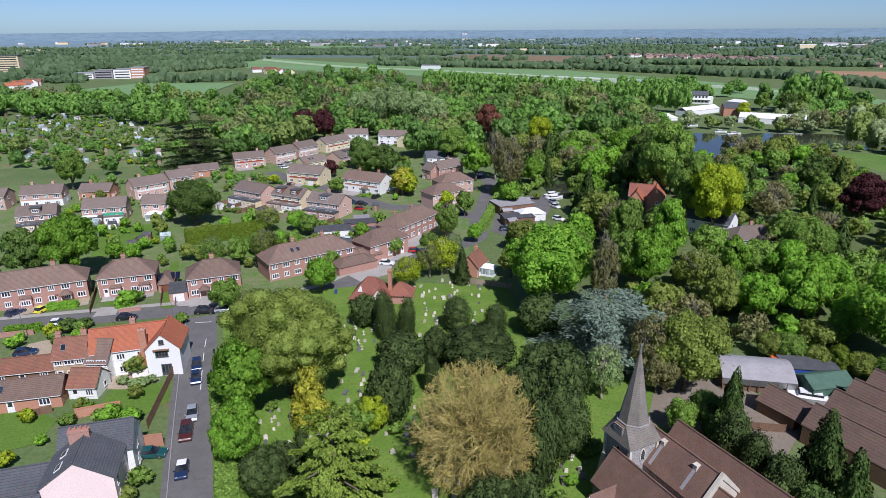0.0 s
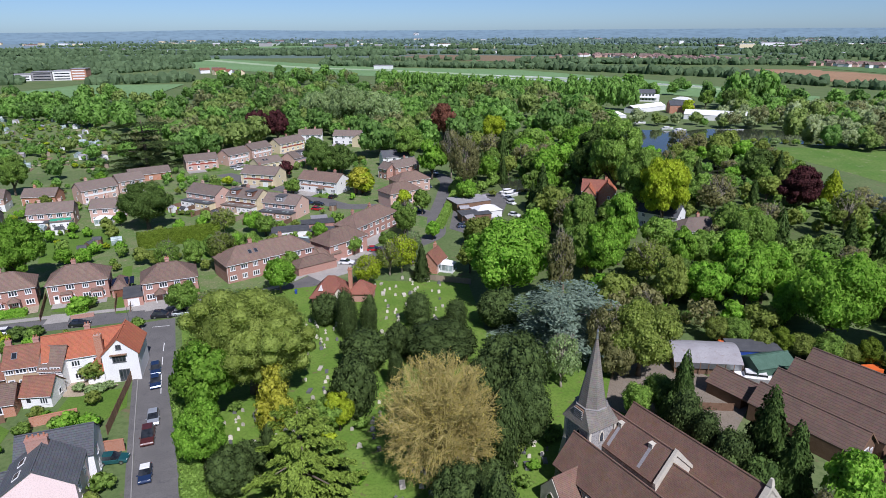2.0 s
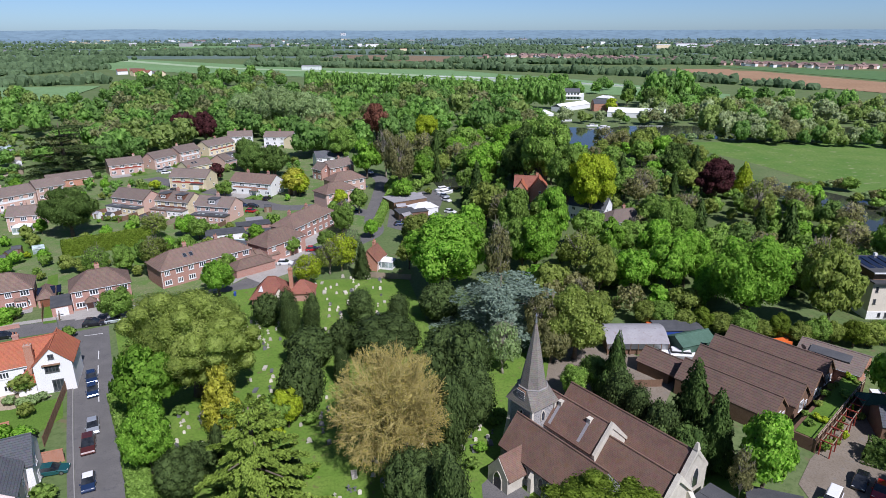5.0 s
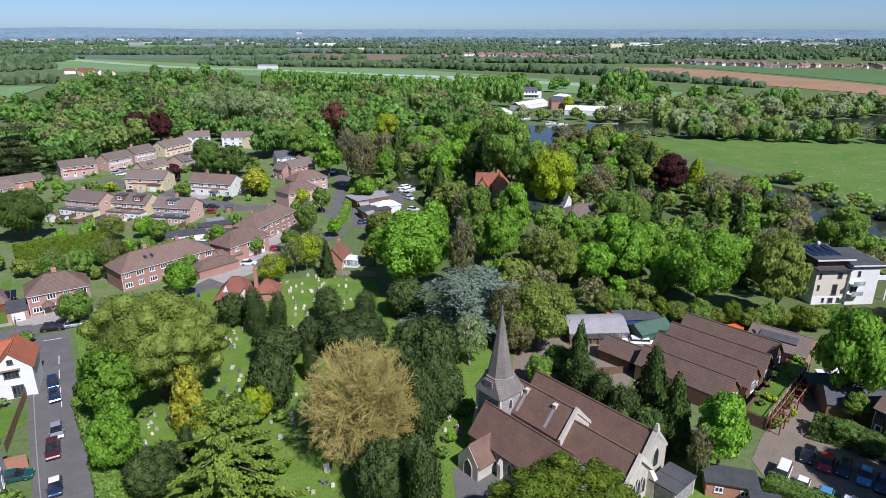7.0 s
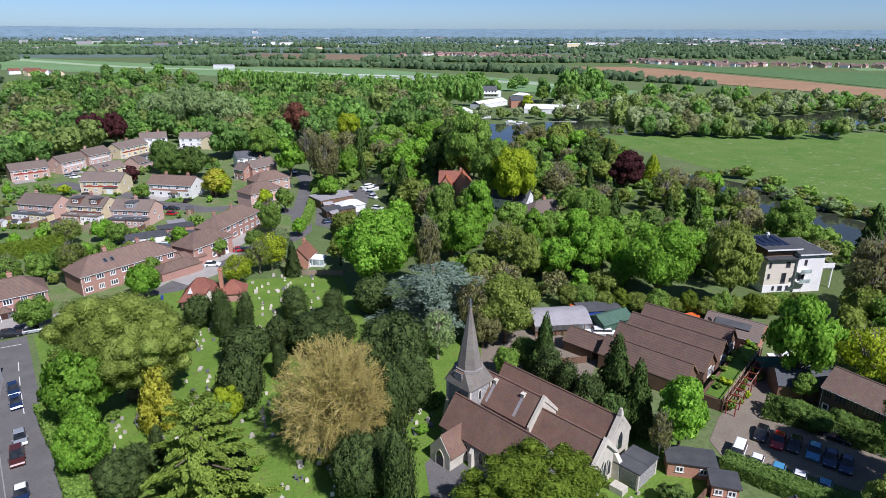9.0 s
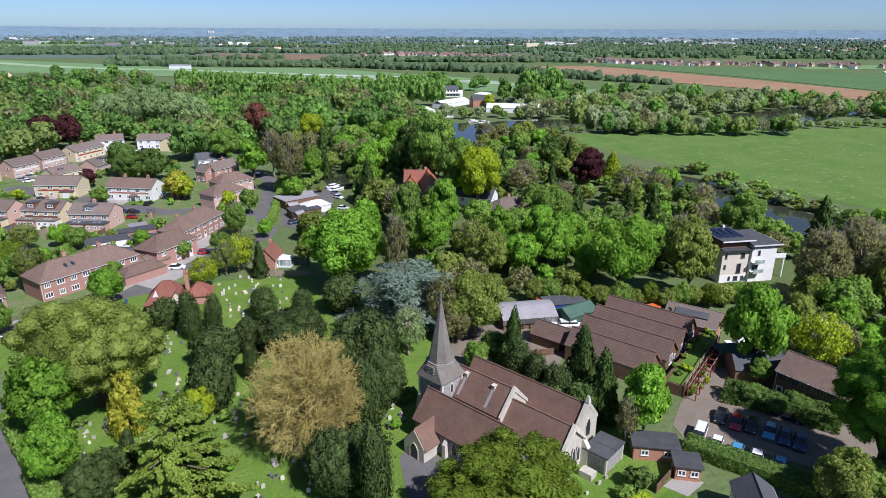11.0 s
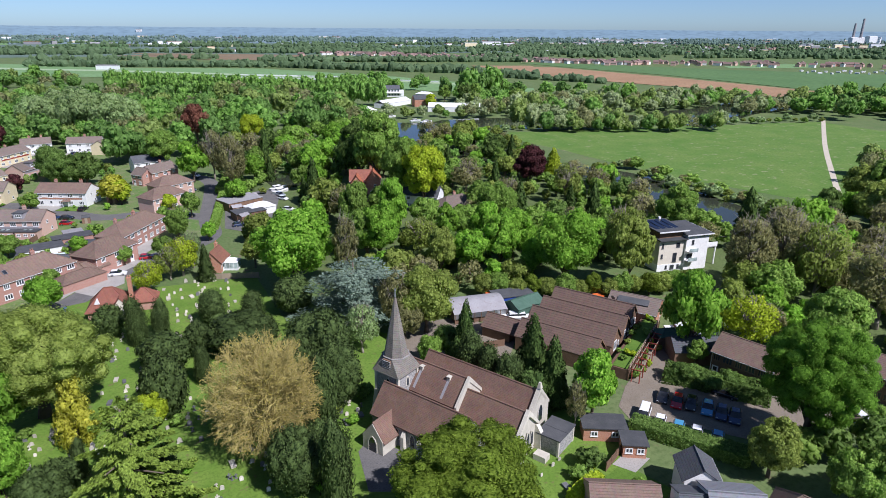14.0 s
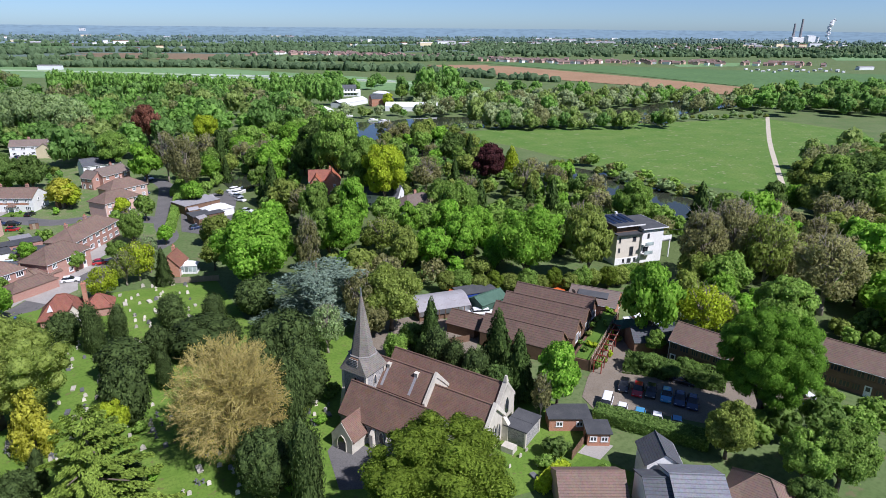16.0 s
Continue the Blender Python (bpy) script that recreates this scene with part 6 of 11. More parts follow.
def allotment(corners, seed, beds, sheds):
    """Plots with beds, sheds, greenhouses and bushes."""
    (ax, ay), (bx, by), (cx, cy), (dx, dy) = corners
    rng = random.Random(seed)

    def spot():
        s, t = rng.random(), rng.random()
        x = (ax * (1 - s) + bx * s) * (1 - t) + (dx * (1 - s) + cx * s) * t
        y = (ay * (1 - s) + by * s) * (1 - t) + (dy * (1 - s) + cy * s) * t
        return x, y
    for i in range(beds):
        bed(*spot(), rng.choice((15, 105)), rng.choice((3.0, 5.0, 7.0)), rng.choice((1.4, 3.0)), rng.choice((SOIL, LAWN, CROP, SOIL, GRAVEL)))
    for i in range(sheds):
        x, y = spot()
        k = rng.random()
        if k < 0.35:
            greenhouse(x, y, rng.uniform(0, 180), rng.choice((2.6, 4.0)), 2.2)
        elif k < 0.8:
            garden_shed(x, y, rng.uniform(0, 180), 2.4, 1.8, 2.0, rng.choice((TIMBER, PALE_TIMBER, GREEN_SHEET, SHEETING)), rng.choice((FELT, SHEETING)), "weathered allotment shed among the plots")
        else:
            garden_shed(x, y, rng.uniform(0, 180), 3.4, 2.4, 2.2, WHITE, SHEETING, "pale allotment hut among the plots")
    for i in range(beds):
        x, y = spot()
        shrub(x, y, rng.uniform(0.9, 2.3), rng.uniform(1.2, 3.0), rng.choice(("mid", "bright", "olive", "dark", "lime")), "scruffy green bush between allotment plots")


def garden(x, y, rot, w, d, seed):
    """What lies before a house of the estate: a low extension, side fences, a shed, shrubs, pale slabs."""
    rng = random.Random(seed)
    m = pose(x, y, 0, 0, 0, rot)

    def at(u, v):
        p = m @ Vector((u, v, 0))
        return p.x, p.y
    f = -d / 2
    for u in (-1, 1):
        # a long low room right across the back of each half
        ob = block("extension", *at(u * w / 4, f - 1.62), rot, w * 0.46, 3.2, 2.4, rng.choice((PINK_BRICK, RENDER, CREAM)), rng.choice((FELT, SLATE, GREY_TILE)), rng.choice(("rear extension with a dark roof and wide white windows", "low lean-to sun room with wide white windows")), "extension", windows=3)
        for k in range(2):
            part("skylight", cached("roof_light", lambda: Shape().box(-0.35, -0.5, 0, 0.35, 0.5, 0.12).mesh("skylight", GREENHOUSE_GLASS)), ob, pose(-0.8 + 1.5 * k, 0.2, 2.56))
    ground_patch("patio", m, [(-w / 2, f - 3.25), (w / 2, f - 3.25), (w / 2, f - 5.4), (-w / 2, f - 5.0)], rng.choice((PAVING, PALE_PATH)), "pale slabbed patio behind a house")
    ground_patch("lawn", m, [(-w / 2, f - 5.05), (w / 2, f - 5.45), (w / 2, f - 11.5), (-w / 2, f - 11.5)], LAWN, "back garden lawn")
    p = m @ Vector((0, f - 5, 0))
    CLEAR.append((p.x, p.y, w * 0.45))
    for u in (-w / 2, 0, w / 2):
        fence(*at(u, f - 3.3), *at(u, f - 11.5), 1.6, "brown timber fence between back gardens", rng.choice((TIMBER, PALE_TIMBER)))
    garden_shed(*at(rng.uniform(-w / 2 + 1.5, -1.5), f - 10), rot + rng.choice((0, 90)), wall=rng.choice((TIMBER, PALE_TIMBER, WHITE)), top=rng.choice((FELT, SHEETING)))
    garden_shed(*at(rng.uniform(1.5, w / 2 - 1.5), f - 9.5), rot + rng.choice((0, 90)), wall=rng.choice((TIMBER, PALE_TIMBER, WHITE)), top=rng.choice((FELT, SHEETING)))
    for i in range(7):
        shrub(*at(rng.uniform(-w / 2, w / 2), f - rng.uniform(6, 11.5)), rng.uniform(0.5, 1.3), rng.uniform(0.8, 2.2), rng.choice(("mid", "bright", "olive", "lime", "dark")))


LEVEL = [0.10]


def ground_patch(name, m, corners, material, label):
    """A drive, lawn or terrace beside a house, each a hair above the last."""
    LEVEL[0] += 0.002
    pts = [m @ Vector((u, v, 0)) for u, v in corners]
    return sheet(name, [(p.x, p.y) for p in pts], LEVEL[0], material, label, name)


def estate(x, y, rot, w, d, *shape, plot=None, seed=1, **more):
    """A house of the estate with the ground before it."""
    ob = house(x, y, rot, w, d, *shape, **more)
    m = pose(x, y, 0, 0, 0, rot)
    for u in (-w / 2 + 2, 0, w / 2 - 2):
        p = m @ Vector((u, 0, 0))
        CLEAR.append((p.x, p.y, 5.5))
    f = -d / 2
    if plot == "drive":
        p = m @ Vector((0, f - 6, 0))
        CLEAR.append((p.x, p.y, w * 0.42))
        ground_patch("drive", m, [(-w / 2, f - 0.05), (w * 0.05, f - 0.05), (w * 0.05, f - 6), (-w / 2, f - 6)], PAVING, "paved front drive")
        ground_patch("lawn", m, [(w * 0.06, f - 0.05), (w / 2, f - 0.05), (w / 2, f - 6), (w * 0.06, f - 6)], LAWN, "small front lawn")
        rng = random.Random(seed + int(abs(x)))
        for i in range(3):
            q = m @ Vector((rng.uniform(0.1, 0.5) * w, f - rng.uniform(1, 5.5), 0))
            shrub(q.x, q.y, rng.uniform(0.5, 0.9), rng.uniform(0.8, 1.6), rng.choice(("mid", "bright", "olive", "dark")))
        if rng.random() < 0.7:
            q = m @ Vector((-w * 0.25, f - 3.5, 0))
            car(q.x, q.y, rot + 90, rng.choice(("black", "white", "silver", "navy")))
    elif plot == "back":
        garden(x, y, rot, w, d, seed)
    return ob


def lodge(x, y, rot):
    """The churchyard lodge: a steep hipped roof, a pale gabled bay, a small dormer, a low wing and a tall chimney."""
    ob = thing("lodge", x, y, 0, rot, "low brick lodge with a steep red tiled roof and tall chimney", "house")
    part("wall", walls_mesh(8.4, 6.6, 2.5, 3.6, "hip", BRICK), ob)
    part("roof", roof_mesh(8.4, 6.6, 2.5, 3.6, "hip", RUST_TILE, 0.5, 0.12), ob)
    bay = part("gable_bay", walls_mesh(4.6, 3.6, 2.6, 2.6, "gable", PALE_STONE), ob, pose(2.6, -2.6, 0, 0, 0, 90), "pale stone gabled bay")
    part("bay_roof", roof_mesh(4.6, 3.6, 2.6, 2.6, "gable", RUST_TILE, 0.3, 0.1), ob, pose(2.6, -2.6, 0, 0, 0, 90))
    part("window_frame", Shape().box(-0.75, -0.06, 0.9, 0.75, 0.02, 2.3).mesh("window_frame", WHITE), ob, pose(2.6, -4.92, 0))
    for k in (-1, 0, 1):
        part("pane", Shape().box(-0.2, -0.09, 1.0, 0.2, -0.05, 2.2).mesh("pane", GLASS), ob, pose(2.6 + 0.47 * k, -4.92, 0))
    part("dormer", Shape().prism([(-0.55, 3.4), (0.55, 3.4), (0.0, 4.5)], -0.9, 0.9).mesh("dormer", WHITE), ob, pose(-2.2, -1.9, 0, 0, 0, 90), "small white gabled dormer")
    part("wing_wall", walls_mesh(5.4, 4.6, 2.4, 2.2, "hip", BRICK), ob, pose(6.6, 1.4, 0))
    part("wing_roof", roof_mesh(5.4, 4.6, 2.4, 2.2, "hip", RUST_TILE, 0.35, 0.1), ob, pose(6.6, 1.4, 0))
    stack = part("chimney", Shape().box(-0.42, -0.42, 2.0, 0.42, 0.42, 7.6).box(-0.52, -0.52, 7.6, 0.52, 0.52, 7.85).mesh("chimney", OLD_BRICK), ob, pose(4.3, 0.2, 0), "tall orange brick chimney")
    for k in (-1, 1):
        part("chimney_pot", Shape().tube((0, 0, 7.85), (0, 0, 8.35), 0.14, 0.11, 8).mesh("chimney_pot", OLD_BRICK), stack, pose(0.2 * k, 0, 0))
    return ob


def conservatory(x, y, rot, w=4.0, d=3.0):
    ob = thing("conservatory", x, y, 0, rot, "white framed glass conservatory at a garden front", "conservatory")
    part("glazing", cached(("cg", w, d), lambda: Shape().box(-w / 2, -d / 2, 0.5, w / 2, d / 2, 2.2).mesh("glazing", GREENHOUSE_GLASS)), ob)
    part("base_wall", cached(("cw", w, d), lambda: Shape().box(-w / 2 - 0.05, -d / 2 - 0.05, 0, w / 2 + 0.05, d / 2 + 0.05, 0.5).mesh("base_wall", WHITE)), ob)
    part("roof", cached(("cr", w, d), lambda: roof_mesh(w, d, 2.2, 0.8, "hip", WHITE, 0.1, 0.06)), ob)
    for i in range(5):
        part("mullion", cached("cm", lambda: Shape().box(-0.05, -0.05, 0.5, 0.05, 0.03, 2.2).mesh("mullion", WHITE)), ob, pose(-w / 2 + w * i / 4, -d / 2, 0))
    return ob


def boat_shed(x, y, rot, w, d):
    """A long low shed with a curved, faded sheet roof."""
    ob = thing("boat_shed", x, y, 0, rot, "long low boat shed with a curved faded grey sheet roof", "shed")
    part("wall", Shape().box(-w / 2 + 0.3, -d / 2 + 0.3, 0, w / 2 - 0.3, d / 2 - 0.3, 2.4).mesh("wall", TIMBER), ob)
    o = [(-d / 2 + d * i / 10, 2.4 + 1.5 * math.sin(math.pi * i / 10)) for i in range(11)]
    part("roof", Shape().prism(o + [(u, z - 0.1) for u, z in o[::-1]], -w / 2, w / 2).mesh("roof", SHEETING), ob)
    part("skirt", Shape().box(-w / 2, -d / 2 - 0.04, 1.3, w / 2, -d / 2, 2.45).mesh("skirt", STEEL), ob)
    n = 9
    for i in range(n):
        part("post", cached("bpost", lambda: Shape().box(-0.07, -0.07, 0, 0.07, 0.07, 2.4).mesh("post", TIMBER)), ob, pose(-w / 2 + 0.2 + (w - 0.4) * i / (n - 1), -d / 2 - 0.02, 0))
    return ob


def terrace_deck(x, y, rot, length, width):
    """A raised planted terrace with timber posts and rails."""
    ob = thing("terrace", x, y, 0, rot, "raised timber terrace with planted beds and a wooden handrail", "terrace")
    part("deck", Shape().box(0, -width / 2, 0, length, width / 2, 2.1).mesh("deck", TIMBER), ob)
    part("turf", Shape().box(0.3, -width / 2 + 0.3, 2.1, length - 0.3, width / 2 - 0.6, 2.2).mesh("turf", LAWN), ob)
    n = int(length / 2)
    post = cached("dpost", lambda: Shape().box(-0.07, -0.07, 0, 0.07, 0.07, 3.2).mesh("post", TIMBER))
    for i in range(n + 1):
        part("post", post, ob, pose(length * i / n, -width / 2 - 0.1, 0))
    for z in (2.5, 3.05):
        part("rail", Shape().box(0, -width / 2 - 0.15, z, length, -width / 2 - 0.05, z + 0.1).mesh("rail", PALE_TIMBER), ob)
    return ob


def pergola(x, y, rot, length, off):
    """Rust-stained frames and cross beams below the terrace, with climbers on them."""
    ob = thing("pergola", x, y, 0, rot, "rust-stained timber pergola beside the car park", "pergola")
    n = int(length / 2.3)
    post = cached("pergola_post", lambda: Shape().box(-0.08, -0.08, 0, 0.08, 0.08, 2.5).mesh("post", RED_TIMBER))
    beam = cached("pergola_beam", lambda: Shape().box(-0.06, -0.9, 2.5, 0.06, 0.9, 2.66).mesh("beam", RED_TIMBER))
    for i in range(n + 1):
        for v in (-0.7, 0.7):
            part("post", post, ob, pose(length * i / n, -off + v, 0))
        part("beam", beam, ob, pose(length * i / n, -off, 0))
    for v in (-0.7, 0.7):
        part("long_beam", Shape().box(-0.3, -off + v - 0.05, 2.38, length + 0.3, -off + v + 0.05, 2.5).mesh("long_beam", PALE_TIMBER), ob)
    rng = random.Random(5)
    c, s = math.cos(radians(rot)), math.sin(radians(rot))
    for i in range(9):
        u, v = length * (i + rng.random()) / 9, -off + rng.uniform(-1.3, 0.9)
        shrub(x + u * c - v * s, y + u * s + v * c, rng.uniform(0.5, 0.9), rng.uniform(0.9, 2.2), rng.choice(("mid", "olive", "dark", "lime")), "leafy climber beside the timber pergola")
    return ob


def terrace_plants(x, y, rot, length, seed):
    rng = random.Random(seed)
    for i in range(14):
        u, v = rng.uniform(0.5, length - 0.5), rng.uniform(-1.6, 1.6)
        c, s = math.cos(radians(rot)), math.sin(radians(rot))
        shrub(x + u * c - v * s, y + u * s + v * c, rng.uniform(0.4, 1.0), rng.uniform(0.6, 1.5), rng.choice(("lime", "bright", "mid", "olive")), "bushy potted plant on the raised terrace", 2.18)


def lamp_post(x, y, rot=0.0, height=6.0):
    ob = thing("street_lamp", x, y, 0, rot, "slim grey street lamp beside the road", "street lamp")
    part("pole", cached(("lp", height), lambda: Shape().tube((0, 0, 0), (0, 0, height), 0.08, 0.05, 8).mesh("pole", STEEL)), ob)
    part("arm", cached("la", lambda: Shape().tube((0, 0, 0), (1.0, 0, 0.2), 0.04, 0.03, 6).mesh("arm", STEEL)), ob, pose(0, 0, height - 0.05))
    part("lantern", cached("ll", lambda: Shape().frustum(0.6, 0.22, 0, 0.5, 0.16, 0.14, 1.15).mesh("lantern", STEEL)), ob, pose(0, 0, height + 0.08))
    return ob


def bin_thing(x, y, rot, colour):
    ob = thing("wheelie_bin", x, y, 0, rot, "wheeled rubbish bin by a front wall", "bin")
    part("body", cached(("bin", colour.name), lambda: Shape().frustum(0.45, 0.5, 0, 0.58, 0.68, 1.0).mesh("body", colour)), ob)
    part("lid", cached(("lid", colour.name), lambda: Shape().frustum(0.62, 0.74, 1.0, 0.5, 0.6, 1.1).mesh("lid", colour)), ob)
    return ob


def awning(x, y, rot):
    ob = thing("awning", x, y, 0, rot, "bright green cloth awning over a garden terrace", "awning")
    part("cloth", Shape().add([(-3.0, -1.3, 2.2), (3.0, -1.3, 2.2), (3.0, 1.5, 2.9), (-3.0, 1.5, 2.9), (-3.0, -1.3, 2.26), (3.0, -1.3, 2.26), (3.0, 1.5, 2.96), (-3.0, 1.5, 2.96)],
                              [(3, 2, 1, 0), (4, 5, 6, 7), (0, 1, 5, 4), (1, 2, 6, 5), (2, 3, 7, 6), (3, 0, 4, 7)]).mesh("cloth", AWNING), ob)
    for px in (-2.9, 2.9):
        part("awning_leg", cached("aleg", lambda: Shape().tube((0, -1.25, 0), (0, -1.25, 2.2), 0.04, 0.04, 6).mesh("awning_leg", WHITE)), ob, pose(px, 0, 0))
    return ob


def stack(x, y, h):
    ob = new("factory_chimney", Shape().tube((0, 0, 0), (0, 0, h), 7, 4.5, 12).mesh("factory_chimney", SHEETING))
    ob.matrix_basis = pose(x, y, 0)
    return tagged(ob, "tall slim grey power station chimney", "chimney")


def hills():
    """Low wooded rises closing the plain, horizon haze put into their colour."""
    rng = random.Random(4)
    for r, h, tone, name in ((4400, 14, "bluish", "mid"), (4780, 61, "bluish", "far")):
        v, f = [], []
        n = 260
        for i in range(n + 1):
            a = radians(-62 + 150 * i / n)
            x, y = r * math.sin(a), r * math.cos(a)
            z = h * (0.9 + 0.05 * noise.noise((i * 0.08, r * 0.01, 0)) + 0.03 * noise.noise((i * 0.9, r, 3)) + (0.16 * math.exp(-((math.degrees(a) + 15) / 9) ** 2) if r > 4500 else 0))
            v += [(x * 0.93, y * 0.93, -1), (x, y, max(4, z)), (x * 1.01, y * 1.01, -1)]
        for i in range(n):
            a = 3 * i
            f += [(a, a + 3, a + 4, a + 1), (a + 1, a + 4, a + 5, a + 2)]
        tagged(new("backdrop", mesh_of("backdrop", v, f, HAZED_RISE)), "low wooded rise tinted with horizon haze", "backdrop", kind="structure")




def steam_plume(x, y, height):
    """A lumpy cloud of steam standing on a works chimney."""
    rng = np.random.default_rng(6)
    bv, bf = ball(2)
    V, F = [], []
    for i in range(16):
        t = i / 15
        r = (3 + 6 * t) * rng.uniform(0.8, 1.2)
        V.append(np.array([rng.normal() * 4 + 30 * t * t, rng.normal() * 4, 12 + height * t]) + bv * r * (1 + 0.12 * rng.normal(size=(len(bv), 1))))
        F.append(bf)
    ob = new("steam_plume", leaf_mesh("steam_plume", V, F, WHITE))
    ob.matrix_basis = pose(x, y, 0)
    return tagged(ob, "white column of steam over the far works", "steam", kind="stuff")


def caravan(x, y, rot):
    """A small pale caravan: rounded body, dark window band, two wheels."""
    ob = thing("caravan", x, y, 0, rot, "small white caravan parked on the far field", "caravan", "caravans on the far field")
    part("body", cached("caravan_body", lambda: Shape().box(-3, -1.2, 0.5, 3, 1.2, 2.3).frustum(6, 2.4, 2.3, 5.2, 2.0, 2.7).mesh("body", WHITE)), ob)
    part("window", cached("caravan_window", lambda: Shape().box(-2.4, -1.25, 1.4, 2.4, 1.25, 2.0).mesh("window", GLASS)), ob)
    for side in (-1, 1):
        part("wheel", cached("caravan_wheel", lambda: Shape().tube((0, -0.12, 0), (0, 0.12, 0), 0.36, 0.36, 10).mesh("wheel", RUBBER)), ob, pose(0, side * 1.1, 0.36))
    return ob


def far_sheds(x0, y0, x1, y1, wide, count, seed, small=False):
    """Pale roofs scattered over the far plain."""
    rng = random.Random(seed)
    for i in range(count):
        t = rng.random()
        x, y = x0 + (x1 - x0) * t + rng.uniform(-wide, wide) * 0.4, y0 + (y1 - y0) * t + rng.uniform(-wide, wide)
        long_shed(x, y, rng.uniform(-40, 40), rng.choice((10.0, 14.0, 20.0) if small else (16.0, 30.0, 50.0)), rng.choice((7.0, 9.0) if small else (10.0, 16.0)), rng.choice((5.0, 6.0, 7.0) if small else (6.0, 8.0, 11.0)), rng.choice((WHITE, SHEETING, CREAM)), rng.choice((WHITE, SHEETING, OLD_TILE)),
                  "pale distant building on the plain", "building", "building", "far buildings of the plain")


# ---- ground ----
sheet("ground", [(-4800, -300), (4800, -300), (4800, 4850), (-4800, 4850)], 0.0, GROUND, "rough green plain reaching to the horizon", "ground")
CLEAR = []
# two sheets over the ground carry the distance haze in their colour
sheet("far_plain", [(-4800, 1750), (4800, 1250), (4800, 4850), (-4800, 4850)], 0.08, HAZED_PLAIN, "far-off plain with haze in its colour", "ground")
sheet("far_plain", [(-4800, 2900), (4800, 2300), (4800, 4850), (-4800, 4850)], 0.2, HAZED_EDGE, "outermost plain with blue-grey haze in its colour", "ground")
sheet("churchyard", [(-29.8, 68.9), (-49.2, 126.4), (-43.0, 139.0), (-7.7, 145.5), (16.1, 141.5), (16.8, 114.7), (29.2, 103.2), (41.0, 91.1), (54.9, 55.1), (50.0, 39.7), (33.6, 42.3), (20.0, 20.0), (-22.0, 40.0)], 0.05, CHURCHYARD, "uneven churchyard grass with worn patches", "grass")
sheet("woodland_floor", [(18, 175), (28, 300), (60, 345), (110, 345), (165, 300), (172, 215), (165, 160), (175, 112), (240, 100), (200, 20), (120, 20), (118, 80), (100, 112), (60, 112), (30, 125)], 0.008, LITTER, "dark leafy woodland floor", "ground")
sheet("gardens", [(-116.4, 140.2), (-69.4, 146.6), (-43.0, 139.0), (-9.4, 149.4), (7.4, 166.2), (12.1, 279.9), (-0.9, 335.1), (-59.1, 379.5), (-105.2, 317.9), (-121.1, 272.1), (-194.1, 248.1)], 0.012, GARDEN, "patchwork of garden lawns, beds and slabs", "garden")
ROAD = [(-30.5, 57.7), (-34.4, 69.0), (-40.4, 86.1), (-47.2, 106.3), (-53.8, 126.5)]
strip("road", ROAD, (6.4, 6.4), 0.02, ASPHALT, "worn grey asphalt lane", "road")
CROSS = [(-108.4, 119.0), (-96.1, 122.0), (-73.9, 126.8), (-57.5, 130.1), (-47.8, 132.1), (-30.7, 138.7), (-21.1, 149.6), (-13.1, 161.1), (2.6, 171.1)]
strip("road", CROSS, (6.6, 6.0), 0.024, ASPHALT, "grey asphalt residential street", "road")
strip("pavement", CROSS, 1.6, 0.03, PAVING, "grey pavement beside the street", "pavement", shift=4.2, height=0.1)
strip("pavement", ROAD, 0.8, 0.03, ASPHALT, "narrow tarmac footway beside the lane", "pavement", shift=3.75, height=0.1)
strip("kerb", ROAD, 0.14, 0.03, KERB, "pale kerb stones", "kerb", shift=3.28, height=0.12)
LANE = [(2.6, 171.1), (10.6, 181.5), (11.8, 199.5), (16.8, 229.1), (19.8, 252.0), (16.4, 265.8), (8.8, 259.5)]
strip("road", LANE, (5.6, 6.0), 0.028, ASPHALT, "curving asphalt lane between houses", "road")
strip("road", [(-77.2, 276.6), (-57.2, 254.2), (-38.6, 239.3), (-21.2, 218.0), (-4.8, 215.3), (11.9, 202.8)], (7.0, 7.0), 0.032, ASPHALT, "wide asphalt close between houses", "road")
sheet("car_park", [(59.4, 55.9), (64.8, 60.2), (82.1, 70.7), (86.3, 68.6), (77.7, 62.6), (75.4, 56.9), (82.3, 49.1), (89.6, 43.3), (93.2, 37.6), (78.0, 33.5), (71.1, 40.2), (65.3, 47.4), (58.1, 50.2)], 0.06, LOT, "sandy worn car park", "car park")
sheet("meadow", [(184.5, 316.1), (267.7, 298.3), (423.8, 262.6), (420.7, 191.4), (375.3, 159.7), (219.4, 116.2), (210.2, 146.5), (199.4, 182.5), (194.5, 260.5)], 0.06, GRASS, "wide green riverside meadow", "meadow")
strip("footpath", [(438.5, 268.7), (336.7, 200.9), (267.4, 152.1), (214.8, 114.2)], (2.6, 2.2), 0.09, PALE_PATH, "pale trodden path across the meadow", "path")
strip("water", [(99.9, 337.7), (136.0, 359.3), (150.9, 341.2), (200.9, 359.1), (245.1, 342.3), (315.1, 322.1), (424.5, 338.4), (520.1, 337.1)], (30.0, 46.0), 0.1, WATER, "slow grey-green river", "water", wobble=0.3)
strip("water", [(130.1, 311.0), (133.1, 274.8), (164.3, 219.6), (177.1, 194.7), (180.2, 176.8), (175.3, 153.2), (171.7, 131.2), (174.3, 112.2), (174.6, 85.3)], (16.0, 30.0), 0.1, WATER, "slow grey-green river", "water", wobble=0.25)
sheet("water", [(143.5, 382.2), (191.6, 366.0), (246.6, 340.3), (227.6, 316.0), (185.3, 334.0), (160.0, 322.0), (144.8, 304.5), (127.7, 291.9), (125.1, 317.6), (128.0, 352.0)], 0.16, WATER, "broad grey-green reach of the river", "water")
